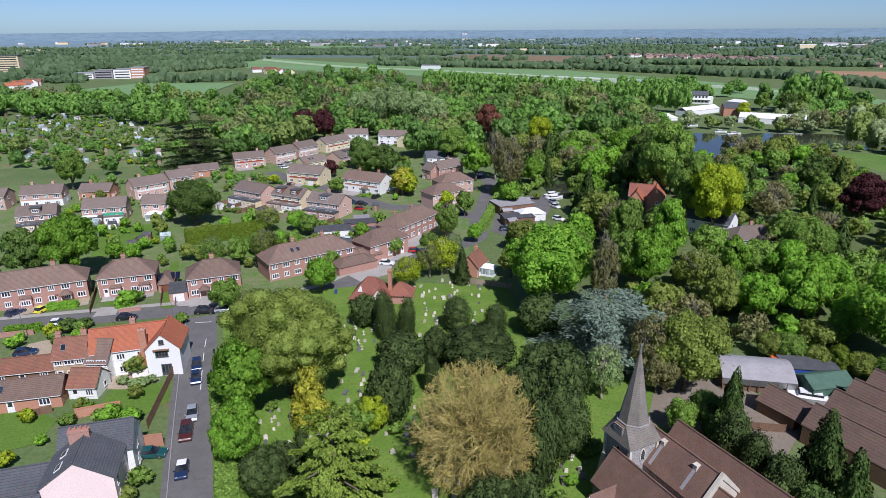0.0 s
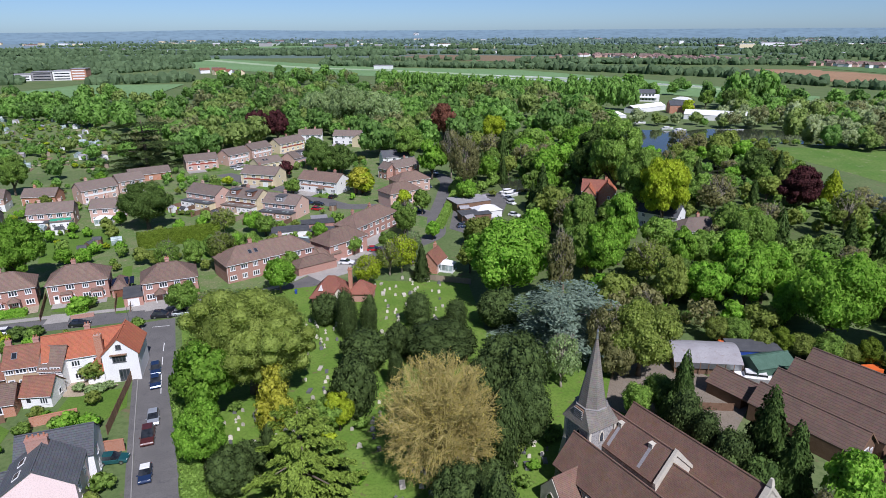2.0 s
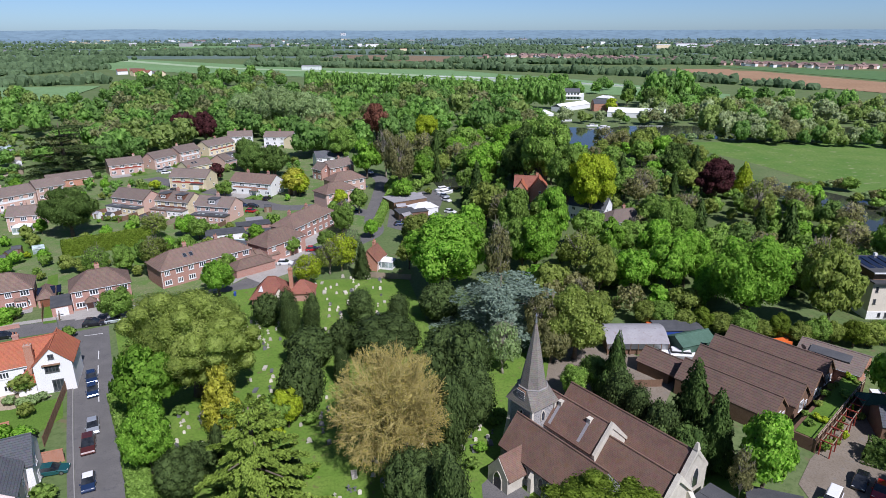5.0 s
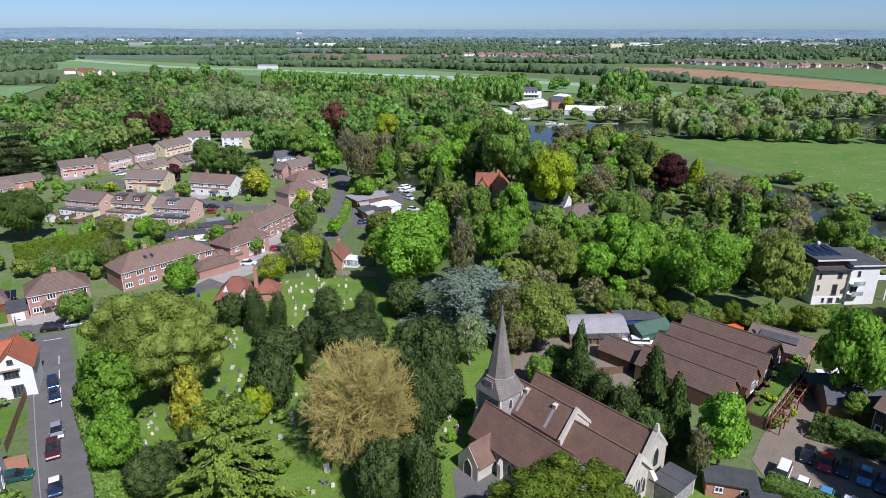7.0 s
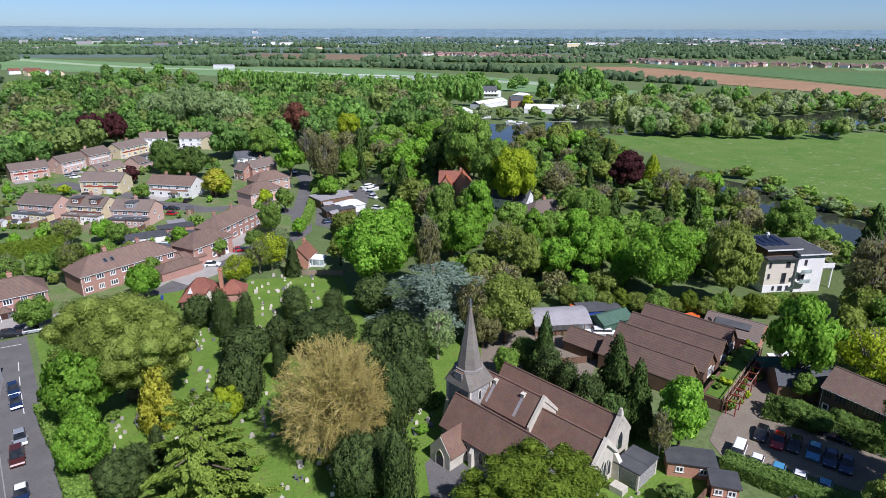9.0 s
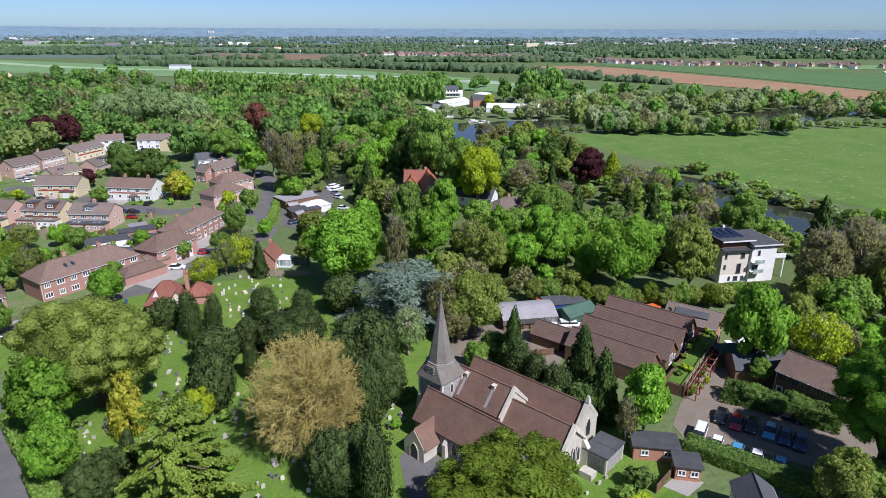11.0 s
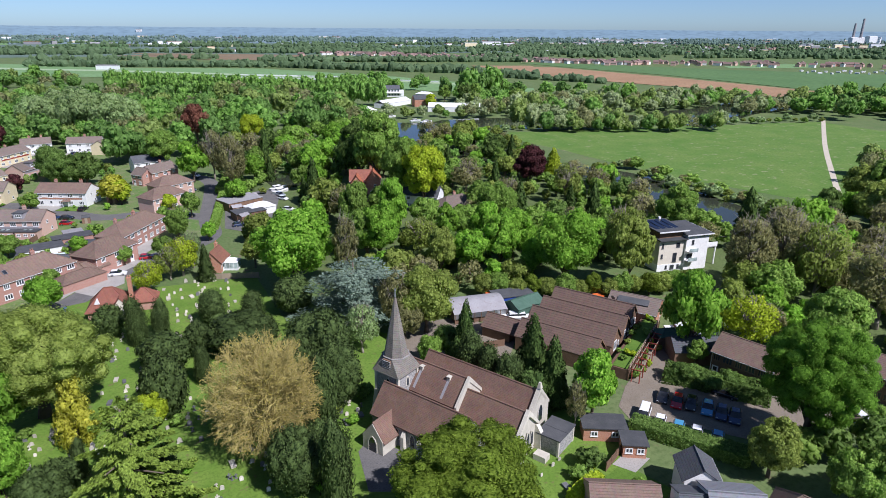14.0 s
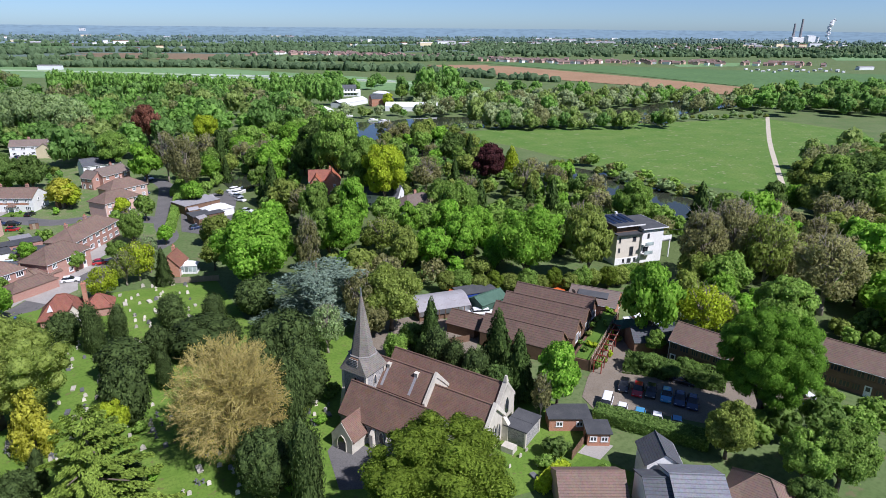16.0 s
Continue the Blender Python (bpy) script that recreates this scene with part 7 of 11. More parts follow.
sheet("water", [(323.9, 268.0), (363.9, 288.0), (470.0, 330.0), (540.0, 372.0), (452.1, 369.8), (400.0, 351.4), (330.0, 300.0)], 0.17, WATER, "bend of the grey-green river", "water")
sheet("water", [(40.4, 246.5), (48.2, 258.4), (58.0, 253.9), (51.3, 232.4), (40.9, 228.4)], 0.1, WATER, "still dark pond", "water")
strip("rail", [(80.0, 853.7), (174.6, 781.1)], 1.6, 0.5, WHITE, "white running rail along the racecourse", "rail", steps=2, height=1.2)
strip("rail", [(136.8, 859.5), (287.9, 739.1)], 1.6, 0.5, WHITE, "white running rail along the racecourse", "rail", steps=2, height=1.2)
strip("rail", [(185.5, 826.8), (324.7, 656.9)], 1.6, 0.5, WHITE, "white running rail along the racecourse", "rail", steps=2, height=1.2)
strip("rail", [(86.6, 837.8), (235.8, 728.4)], 1.6, 0.5, WHITE, "white running rail along the racecourse", "rail", steps=2, height=1.2)
sheet("racecourse", [(-541.5, 1555.1), (-452.3, 1573.4), (-20.9, 1094.4), (189.3, 994.3), (313.6, 762.7), (384.4, 551.2), (339.9, 485.0), (248.1, 599.3), (144.0, 751.7), (-65.8, 917.0), (-326.6, 1096.0)], 0.30, TURF, "striped green racecourse turf", "field")
strip("racecourse_track", [(-425.0, 1477.0), (-181.8, 1147.8), (-19.5, 1016.6), (94.3, 913.3), (217.6, 779.5), (286.4, 694.8), (369.5, 581.0)], (30.0, 16.0), 0.45, PALE_TURF, "pale mown racing track", "track")
sheet("field", [(557.6, 929.8), (637.5, 861.6), (648.3, 618.4), (641.8, 396.8), (542.6, 346.8), (559.7, 450.6), (516.0, 624.7), (501.4, 743.7)], 0.35, PLOUGH, "orange-brown ploughed field", "field")
sheet("field", [(654.6, 1009.0), (775.3, 878.3), (861.3, 700.9), (1032.9, 469.8), (753.2, 308.8), (649.2, 379.4), (673.3, 642.7), (657.5, 888.7)], 0.40, CROP, "broad green crop field", "field")
sheet("field", [(26.4, 1671.5), (241.2, 1561.7), (401.6, 1409.9), (316.9, 1181.6), (135.2, 1316.7)], 0.45, STUBBLE, "brown stubble field", "field")
sheet("field", [(526.9, 944.8), (625.0, 908.9), (532.5, 704.9), (488.2, 774.1)], 0.50, PLOUGH, "orange-brown ploughed field", "field")
sheet("field", [(-1199.2, 3345.5), (-411.3, 3375.7), (-301.3, 2466.8), (-708.7, 2270.8)], 0.55, TURF, "pale green field", "field")
sheet("field", [(-398.0, 703.8), (-373.6, 785.0), (-249.1, 783.5), (-237.0, 620.2), (-333.3, 605.3)], 0.60, TURF, "green playing field", "field")
sheet("field", [(-199.4, 2524.0), (40.3, 2548.5), (29.9, 1888.8), (-178.9, 2036.0)], 0.65, CROP, "green field", "field")
sheet("allotments", [(-317.6, 453.6), (-285.7, 483.3), (-197.5, 447.9), (-131.5, 297.2), (-157.9, 285.2), (-206.0, 286.7)], 0.05, GARDEN, "patchwork of allotment beds", "field")

# ---- church and halls ----
church(24.54, 71.5, -63.5)
boat_hall(76.9, 83.9, -60.2)
white_block(111.0, 99.4, -10.7)

# ---- houses ----
house(-98.4, 135.4, 24.0, 26.6, 8, 5.0, 2.9, "hip", BRICK, BROWN_TILE, cols=9, chimneys=(0.3, 0.75), label="long red brick terrace with a hipped brown tile roof", porch=0.33, bay=1, skylights=1)
sheet("drive", [(-99.2, 130.7), (-84.6, 137.2), (-82.8, 133.1), (-97.4, 126.6)], 0.087, GRAVEL, "gravel front drive", "drive")
house(-77.3, 142.8, 17.4, 12.7, 8, 5.0, 2.9, "hip", BRICK, BROWN_TILE, cols=4, chimneys=(0.45,), label="red brick semi-detached house with a hipped brown roof", garage=(8.6, 3.4, 7.0, "hip"), bay=2)
sheet("drive", [(-81.6, 137.3), (-70.7, 140.7), (-69.7, 137.7), (-80.6, 134.3)], 0.089, PAVING, "paved terrace before the house", "drive")
house(-56.2, 142.2, 20.0, 12.1, 8, 5.0, 2.9, "hip", BRICK, BROWN_TILE, cols=4, chimneys=(0.5,), label="red brick semi-detached house with a hipped brown roof and porch", garage=(-8.2, 4.0, 7.0, "flat"), porch=-0.2, bay=1)
sheet("drive", [(-60.5, 136.4), (-53.7, 138.9), (-51.8, 133.7), (-58.6, 131.2)], 0.091, PAVING, "paved front drive", "drive")
house(-36.4, 156.7, 34.3, 23.9, 9, 5.0, 2.9, "hip", BRICK, BROWN_TILE, cols=8, chimneys=(0.35, 0.7), label="long red brick terrace with a hipped brown tile roof", skylights=2)
sheet("drive", [(-35.9, 151.6), (-24.0, 159.7), (-21.5, 156.0), (-33.3, 147.9)], 0.093, GRAVEL, "gravel front drive", "drive")
house(-17.6, 166.8, 44.7, 13.7, 8, 5.0, 2.8, "hip", BRICK, BROWN_TILE, cols=3, chimneys=(), label="brick house with a steep hipped brown roof")
sheet("drive", [(-19.2, 159.6), (-10.4, 168.3), (-8.2, 166.0), (-16.9, 157.4)], 0.095, PAVING, "paved terrace before the house", "drive")
house(-10.7, 185.9, 56.0, 21.5, 8, 5.0, 2.6, "hip", BRICK, BROWN_TILE, cols=7, chimneys=(0.2, 0.6), label="red brick terrace with a hipped brown tile roof")
sheet("drive", [(-13.4, 174.8), (-6.2, 185.4), (-1.6, 182.4), (-8.8, 171.7)], 0.097, PAVING, "paved front drive", "drive")
estate(0.0, 221.2, 34.0, 13.6, 8.0, 5.0, 2.6, "hip", PINK_BRICK, BROWN_TILE, cols=4, chimneys=(), label="brick house with a hipped brown roof", plot=None)
estate(4.0, 238.8, 28.0, 14.0, 8.0, 5.0, 2.6, "hip", PINK_BRICK, BROWN_TILE, cols=4, chimneys=(0.5,), label="brick semi-detached house with a hipped brown roof", plot=None)
estate(1.6, 265.0, 38.0, 13.0, 7.0, 5.0, 2.4, "gable", BRICK, GREY_TILE, cols=3, chimneys=(0.6,), label="red brick gabled house", ends=2, plot=None)
estate(-4.5, 262.0, -52.0, 6.0, 6.0, 4.6, 2.2, "gable", BRICK, GREY_TILE, cols=2, chimneys=(), label="red brick gabled house wing", plot=None)
estate(-0.8, 287.4, 13.0, 14.7, 8.0, 5.0, 2.4, "gable", RENDER, SLATE, cols=4, chimneys=(0.9,), label="white rendered house with a dark slate roof", plot=None)
estate(-29.8, 242.2, -28.3, 18.0, 9.0, 5.0, 2.5, "gable", RENDER, BROWN_TILE, cols=5, chimneys=(0.3, 0.8), label="white rendered semi-detached house with brown gabled roof", porch=0.12, panel=OLD_BRICK, plot="drive")
estate(-55.8, 256.3, -21.0, 16.0, 8.5, 5.0, 2.5, "gable", CREAM, GREY_TILE, cols=4, chimneys=(0.4,), label="cream gabled semi-detached house with red cladding", panel=RED_TIMBER, garage=(4.0, 5.0, 4.5, "flat"), plot="drive")
estate(-69.4, 225.4, -31.0, 14.2, 8.0, 5.0, 2.4, "gable", PINK_BRICK, GREY_TILE, cols=4, chimneys=(0.3,), label="pale brick gabled house with a long lean-to", plot="back", seed=13)
estate(-53.8, 218.6, -27.0, 13.4, 8.0, 5.0, 2.4, "gable", CREAM, GREY_TILE, cols=4, chimneys=(0.5,), label="cream and brick house with broad red-brown dormers", dormers=2, panel=OLD_TILE, plot="back", seed=14)
estate(-39.2, 208.9, -24.0, 13.2, 8.0, 5.0, 2.4, "gable", PINK_BRICK, GREY_TILE, cols=4, chimneys=(0.5,), label="brick house with a grey clad dormer", dormers=1, panel=SHEETING, plot="back", seed=15)
estate(-91.0, 290.5, 26.0, 14.0, 8.0, 4.6, 2.3, "gable", PINK_BRICK, GREY_TILE, cols=4, chimneys=(0.8,), label="brick gabled house with red cladding", panel=RED_TIMBER, plot="drive")
estate(-78.6, 301.6, 52.0, 12.4, 8.0, 5.0, 2.4, "gable", PINK_BRICK, GREY_TILE, cols=4, chimneys=(), label="brick gabled house with white cladding", panel=RENDER, ends=2, plot="drive")
estate(-70.6, 316.1, 51.0, 12.4, 8.0, 5.0, 2.4, "gable", PINK_BRICK, GREY_TILE, cols=4, chimneys=(0.2,), label="brick gabled house with white cladding", panel=RENDER, ends=2, plot="drive")
estate(-58.2, 332.4, 54.0, 18.5, 8.0, 5.0, 2.4, "gable", CREAM, GREY_TILE, cols=5, chimneys=(0.5,), label="cream gabled house with red cladding", panel=RED_TIMBER, ends=2, plot="drive")
estate(-48.8, 356.8, 3.0, 13.0, 8.0, 5.0, 2.4, "gable", RENDER, GREY_TILE, cols=4, chimneys=(0.3, 0.7), label="pale rendered semi-detached house", plot="drive")
estate(-27.0, 350.7, -14.0, 16.0, 8.0, 5.0, 2.4, "gable", RENDER, GREY_TILE, cols=4, chimneys=(0.5,), label="pale rendered house with a grey roof", plot="drive")
estate(-19.0, 341.0, 62.0, 9.0, 8.0, 4.6, 2.4, "gable", CREAM, GREY_TILE, cols=3, chimneys=(), label="cream gabled house with a grey roof", plot=None)
estate(-61.0, 289.0, 43.0, 12.6, 8.0, 3.0, 2.2, "gable", CREAM, GREY_TILE, cols=4, storeys=1, chimneys=(), label="low house with a cream gable and a dark grey roof", ends=2, skylights=2, plot=None)
estate(-47.8, 297.0, 56.0, 13.0, 8.0, 4.0, 2.4, "gable", PINK_BRICK, GREY_TILE, cols=3, storeys=1, chimneys=(), label="brick house with a grey clad dormer", dormers=1, panel=SHEETING, ends=2, plot=None)
estate(-146.6, 223.8, 13.0, 13.8, 8.0, 5.0, 2.4, "gable", PINK_BRICK, GREY_TILE, cols=4, chimneys=(0.25, 0.75), label="pale brick semi-detached house with grey roof", lower=RENDER, plot="drive")
estate(-131.8, 196.0, 20.4, 11.4, 8.0, 5.0, 2.2, "gable", PINK_BRICK, GREY_TILE, cols=4, chimneys=(), label="brick house with a wide dormer", dormers=1, panel=GREY_TILE, plot="back", seed=24)
estate(-132.1, 233.6, 4.0, 11.5, 8.0, 3.4, 2.2, "gable", OLD_BRICK, GREY_TILE, cols=3, storeys=1, chimneys=(0.3,), label="small brick house with gabled grey roof", plot=None)
estate(-114.0, 204.5, 15.0, 13.4, 8.0, 5.0, 2.4, "gable", PINK_BRICK, GREY_TILE, cols=5, chimneys=(0.25, 0.7), label="brick semi-detached house with a green garden awning", plot="back", seed=26)
estate(-114.6, 236.9, 46.5, 13.2, 8.0, 5.0, 2.4, "gable", PINK_BRICK, GREY_TILE, cols=4, chimneys=(0.3,), label="brick semi-detached house with gabled roof", panel=RENDER, ends=2, plot="drive")
estate(-107.5, 250.0, 40.0, 10.0, 8.0, 5.0, 2.2, "gable", PINK_BRICK, GREY_TILE, cols=3, chimneys=(), label="brick house with a gabled roof", ends=2, plot=None)
estate(-98.2, 209.1, 8.0, 9.5, 8.0, 5.0, 2.2, "gable", PINK_BRICK, GREY_TILE, cols=3, chimneys=(0.5,), label="pale brick house with a white conservatory", plot=None)
estate(-161.5, 219.4, 8.0, 9.0, 8.0, 5.0, 2.2, "gable", PINK_BRICK, GREY_TILE, cols=3, chimneys=(), label="brick house with a grey roof", plot=None)
estate(-107.0, 270.0, 30.0, 16.3, 8.0, 3.2, 2.0, "gable", OLD_BRICK, GREY_TILE, cols=3, storeys=1, chimneys=(), label="low brick building with a grey roof", plot=None)
block("turret", 1.5, 287.9, 13, 1.6, 1.6, 9.6, RENDER, SLATE, "small white clock turret on a slate roof", "turret", 0.2, rise=1.3, kind="hip")
for kx, ky in ((-16.0, 236.0), (-13.5, 238.5)):
    garden_shed(kx, ky, 20, 3.0, 2.4, 2.2)
# the white house with the orange roof
house(-58.6, 105.0, 17.0, 13.2, 6.4, 5.4, 3.2, "gable", RENDER, RED_TILE, cols=4, chimneys=(0.55,), label="white rendered house with an orange-red tiled roof", win=(1.5, 1.25))
cross_wing(-52.0, 105.0, 11.0, 5.9, 8.0)
house(-68.5, 103.0, 12.5, 5.4, 6.5, 4.6, 2.6, "gable", BUFF_BRICK, OLD_TILE, cols=3, chimneys=(0.1, 0.9), label="old brick house with a red-brown tiled roof", skylights=1)
house(-62.5, 102.1, -0.7, 3.9, 6.0, 4.2, 3.0, "gable", RENDER, BROWN_TILE, cols=2, chimneys=(), label="small white rendered wing with a brown roof")
house(-62.5, 96.0, 1.5, 4.8, 5.0, 2.6, 2.2, "gable", RENDER, OLD_TILE, cols=2, storeys=1, chimneys=(), label="low white outbuilding with a brown tiled roof")
house(-78.1, 100.5, 12.1, 14.1, 5.0, 2.6, 1.7, "gable", TIMBER, OLD_TILE, cols=4, storeys=1, chimneys=(), label="open-fronted timber stable range with brown tiles")
house(-73.0, 92.5, 13.1, 15.5, 6.0, 2.6, 2.0, "gable", OLD_BRICK, BROWN_TILE, cols=3, storeys=1, chimneys=(), label="long salmon brick barn with a brown roof", skylights=2)
pink_house(-47.2, 65.6, 15.5)
lodge(-16.6, 134.2, -8)
house(8.0, 152.2, 62.0, 6.4, 5.0, 3.0, 2.6, "gable", OLD_BRICK, OLD_TILE, cols=2, storeys=1, chimneys=(0.8,), label="orange brick cottage with a white-edged gable", ends=2)
house(-23.6, 160.9, -1.1, 9.5, 6, 2.4, 1.5, "hip", BRICK, BROWN_TILE, cols=2, storeys=1, chimneys=(), label="single-storey brick garages with a brown hipped roof", garage=(0, 3.0, 5.0, "flat"))
house(70.0, 211.9, -21.5, 9.0, 6.5, 5.6, 3.4, "gable", OLD_BRICK, RUST_TILE, cols=3, chimneys=(0.9,), label="tall red brick house among the trees", ends=2)
house(73.6, 209.0, 68.5, 7.0, 5.5, 6.0, 3.4, "gable", OLD_BRICK, RED_TILE, cols=2, chimneys=(), label="gabled red brick cross wing of a tall house", ends=2, name="house_wing")
house(66.8, 208.2, 68.5, 6.0, 4.6, 5.2, 3.0, "gable", OLD_BRICK, RED_TILE, cols=2, chimneys=(), label="gabled red brick cross wing of a tall house", ends=2, name="house_wing")
house(82.9, 183.7, -42.6, 12.6, 8, 5.0, 2.8, "gable", RENDER, SLATE, cols=3, chimneys=(), label="white house with a dark slate roof among trees")
house(86.8, 167.4, 8.6, 14.5, 8, 5.0, 2.6, "hip", RENDER, GREY_TILE, cols=4, chimneys=(0.5,), label="white house with a grey hipped roof among trees")
house(86.5, 53.0, -74.0, 9.9, 7, 5.0, 2.4, "gable", TIMBER, BROWN_TILE, cols=5, chimneys=(), label="long dark brown terrace with a tiled roof", frames=TIMBER)
house(105.1, 33.8, -71.2, 12.4, 7, 5.0, 2.4, "gable", TIMBER, BROWN_TILE, cols=7, chimneys=(), label="long dark brown terrace with a tiled roof", frames=TIMBER)
house(52.1, 27.6, -33.0, 6.6, 8.0, 5.0, 1.8, "gable", RENDER, PALE_SLATE, cols=3, chimneys=(), label="white gabled house with a low pale grey roof", ends=2)
house(47.9, 30.4, -33.0, 3.2, 7.0, 4.4, 1.7, "gable", RENDER, SLATE, cols=2, chimneys=(), label="white house range with a dark slate roof", name="house_wing")
house(53.9, 34.9, 57.0, 5.0, 4.6, 4.6, 1.6, "gable", RENDER, SLATE, cols=2, chimneys=(), label="white gabled rear wing with a slate roof", ends=2, name="house_wing")
shop = house(86.6, 81.6, -55.0, 10.6, 9.0, 3.4, 1.8, "gable", OLD_BRICK, GREY_TILE, cols=3, storeys=1, chimneys=(), label="low brick workshop with a grey-brown roof and a long roof light", name="workshop")
part("roof_light", Shape().box(-3.6, -0.9, 0, 3.0, 0.9, 0.5).mesh("roof_light", FELT), shop, pose(0.2, -2.0, 4.2, 21.8, 0, 0), "long dark glazed roof light")
part("roof_light_glass", Shape().box(-3.4, -0.94, 0.08, 2.8, -0.88, 0.44).mesh("roof_light_glass", GLASS), shop, pose(0.2, -2.0, 4.2, 21.8, 0, 0))

# ---- trees ----
tree(-26.6, 95.3, 13.6, 21.6, "round", "olive", 4)
tree(-32.4, 87.3, 5.6, 14.9, "broad", "bright")
tree(-29.7, 75.2, 4.2, 12.3, "broad", "bright", 3)
tree(-21.4, 85.6, 3.9, 12.2, "plume", "gold", True)
tree(-13.8, 64.3, 10.5, 17.5, "deodar", "deodar", 3)
budding_tree(4.1, 70.9, 8.2, 18.2)
tree(-16.9, 121.3, 3.3, 7.7, "dome", "yew")
tree(-7.8, 102.2, 4.9, 7.7, "dome", "yew")
tree(-8.8, 86.6, 3.9, 11.9, "dome", "yew")
tree(-1.6, 105.6, 2.9, 7.5, "dome", "yew")
tree(6.6, 103.8, 7.5, 8.2, "dome", "yew", 3)
tree(18.0, 91.9, 6.7, 11.3, "dome", "yew", 3)
tree(16.9, 77.3, 4.4, 12.7, "dome", "yew", 3)
tree(19.8, 116.6, 4.8, 9.1, "dome", "yew")
tree(12.3, 84.4, 3.7, 12.2, "dome", "yew")
tree(-22.8, 72.9, 2.8, 6.1, "dome", "yew")
tree(-10.9, 67.0, 3.1, 7.2, "dome", "yew")
tree(-24.3, 70.0, 3.8, 7.2, "dome", "yew", 3)
tree(7.5, 65.0, 4.7, 5.8, "dome", "yew", 3)
tree(-11.8, 115.7, 2.4, 9.8, "column", "yew")
tree(-7.5, 115.9, 2.0, 8.3, "column", "yew")
tree(2.8, 119.2, 3.1, 7.1, "column", "yew")
tree(10.6, 116.9, 2.7, 6.2, "column", "yew")
tree(-2.0, 94.9, 1.7, 6.8, "column", "yew")
tree(-20.7, 76.1, 1.2, 6.1, "column", "yew")
tree(30.2, 106.0, 12.2, 15.0, "cedar", "blue", 3)
tree(27.0, 92.4, 3.4, 11.1, "open", "willow")
tree(42.0, 95.0, 6.6, 15.5, "broad", "olive", 3)
tree(37.0, 98.5, 4.8, 14.0, "open", "sparse", 3)
tree(36.9, 94.3, 3.9, 9.3, "round", "sparse")
tree(37.1, 82.7, 2.8, 6.5, "round", "mid")
tree(41.0, 83.1, 3.2, 7.8, "round", "dark")
tree(42.8, 79.5, 2.5, 13.7, "cone", "cypress")
tree(23.6, 129.8, 10.6, 20.8, "broad", "bright", 3)
tree(34.9, 125.1, 3.6, 19.7, "open", "sparse")
tree(48.5, 137.9, 6.4, 18.5, "broad", "bright", 3)
tree(80.8, 178.6, 8.0, 25.9, "broad", "lime", 3)
tree(77.6, 214.5, 9.8, 32.5, "broad", "mid", 3)
tree(131.8, 188.7, 7.4, 18.5, "broad", "purple", 3)
tree(-80.7, 195.7, 8.4, 16.8, "round", "dark", 3)
tree(-93.7, 148.2, 7.3, 19.6, "broad", "bright", 3)
tree(-148.6, 245.4, 6.3, 16.8, "broad", "mid", 3)
tree(-104.8, 146.9, 5.4, 15.1, "broad", "dark")
tree(-113.6, 287.2, 14.6, 25.0, "cedar", "yew", 3)
tree(-77.6, 357.4, 7.0, 20.5, "broad", "purple", 3)
tree(-66.6, 353.2, 7.0, 20.3, "broad", "purple", 3)
tree(-54.3, 419.8, 11, 24, "round", "willow", True)
tree(-43.3, 407.1, 13, 28, "round", "willow", True)
tree(-29.5, 394.1, 14, 31, "round", "willow", True)
tree(-16.4, 390.4, 13, 28, "round", "willow", True)
tree(-6.5, 396.8, 11, 23, "round", "willow", True)
tree(13.9, 257.0, 6.1, 18.8, "broad", "bright", False)
tree(24.5, 228.6, 7.1, 24.7, "open", "sparse", 3)
tree(137.0, 291.2, 5.5, 14, "open", "sparse", False)
tree(149.5, 298.4, 5, 12.5, "round", "olive", False)
tree(148.8, 277.4, 6, 14.5, "broad", "olive", False)
tree(158.9, 272.8, 5.5, 12, "round", "bright", False)
tree(165.6, 260.9, 4.2, 10, "open", "sparse", False)
far_tree(154.3, 394.7, 6, 12, "round", "wood_willow")
far_tree(167.8, 395.0, 4.2, 9, "round", "wood_olive")
tree(213.2, 447.5, 4.8, 12, "round", "lime", False)
far_tree(194.1, 395.7, 5, 9, "round", "wood_olive")
far_tree(209.4, 382.3, 5, 9, "round", "wood_willow")
far_tree(217.3, 326.2, 8, 20, "round", "wood_olive")
far_tree(222.3, 319.5, 7, 17, "round", "wood_willow")
far_tree(238.6, 312.8, 7, 14, "round", "wood_willow")
far_tree(244.4, 308.1, 6.5, 13, "round", "wood_olive")
far_tree(250.5, 303.3, 7, 15, "round", "wood_tan")
far_tree(259.7, 299.9, 6.5, 14, "round", "wood_willow")
far_tree(270.5, 294.5, 6.5, 14, "round", "wood_olive")
far_tree(224.8, 374.5, 6, 16, "open", "wood_tan")
far_tree(247.8, 490.3, 6.5, 22, "broad", "wood_deep")
far_tree(263.2, 475.3, 9, 30, "broad", "wood_green")
far_tree(282.6, 488.0, 8, 26, "broad", "wood_deep")
far_tree(298.5, 493.6, 9.5, 30, "broad", "wood_green")
far_tree(303.2, 460.2, 7.5, 17, "broad", "wood_deep")
far_tree(336.3, 461.9, 7.5, 16, "broad", "wood_green")
far_tree(356.9, 466.2, 7, 15, "broad", "wood_deep")
far_tree(374.7, 462.9, 7, 14, "broad", "wood_green")
far_tree(353.8, 396.2, 7.5, 20, "broad", "wood_deep")
far_tree(369.4, 393.4, 7, 20, "broad", "wood_green")
tree(227.3, 115.4, 8, 16, "broad", "olive", True)
tree(230.3, 109.1, 9, 19, "broad", "mid", True)
tree(237.0, 103.6, 9, 19, "broad", "dark", True)
tree(249.9, 103.3, 9, 19, "broad", "mid", True)
tree(200.5, 96.2, 8, 17, "broad", "olive", True)
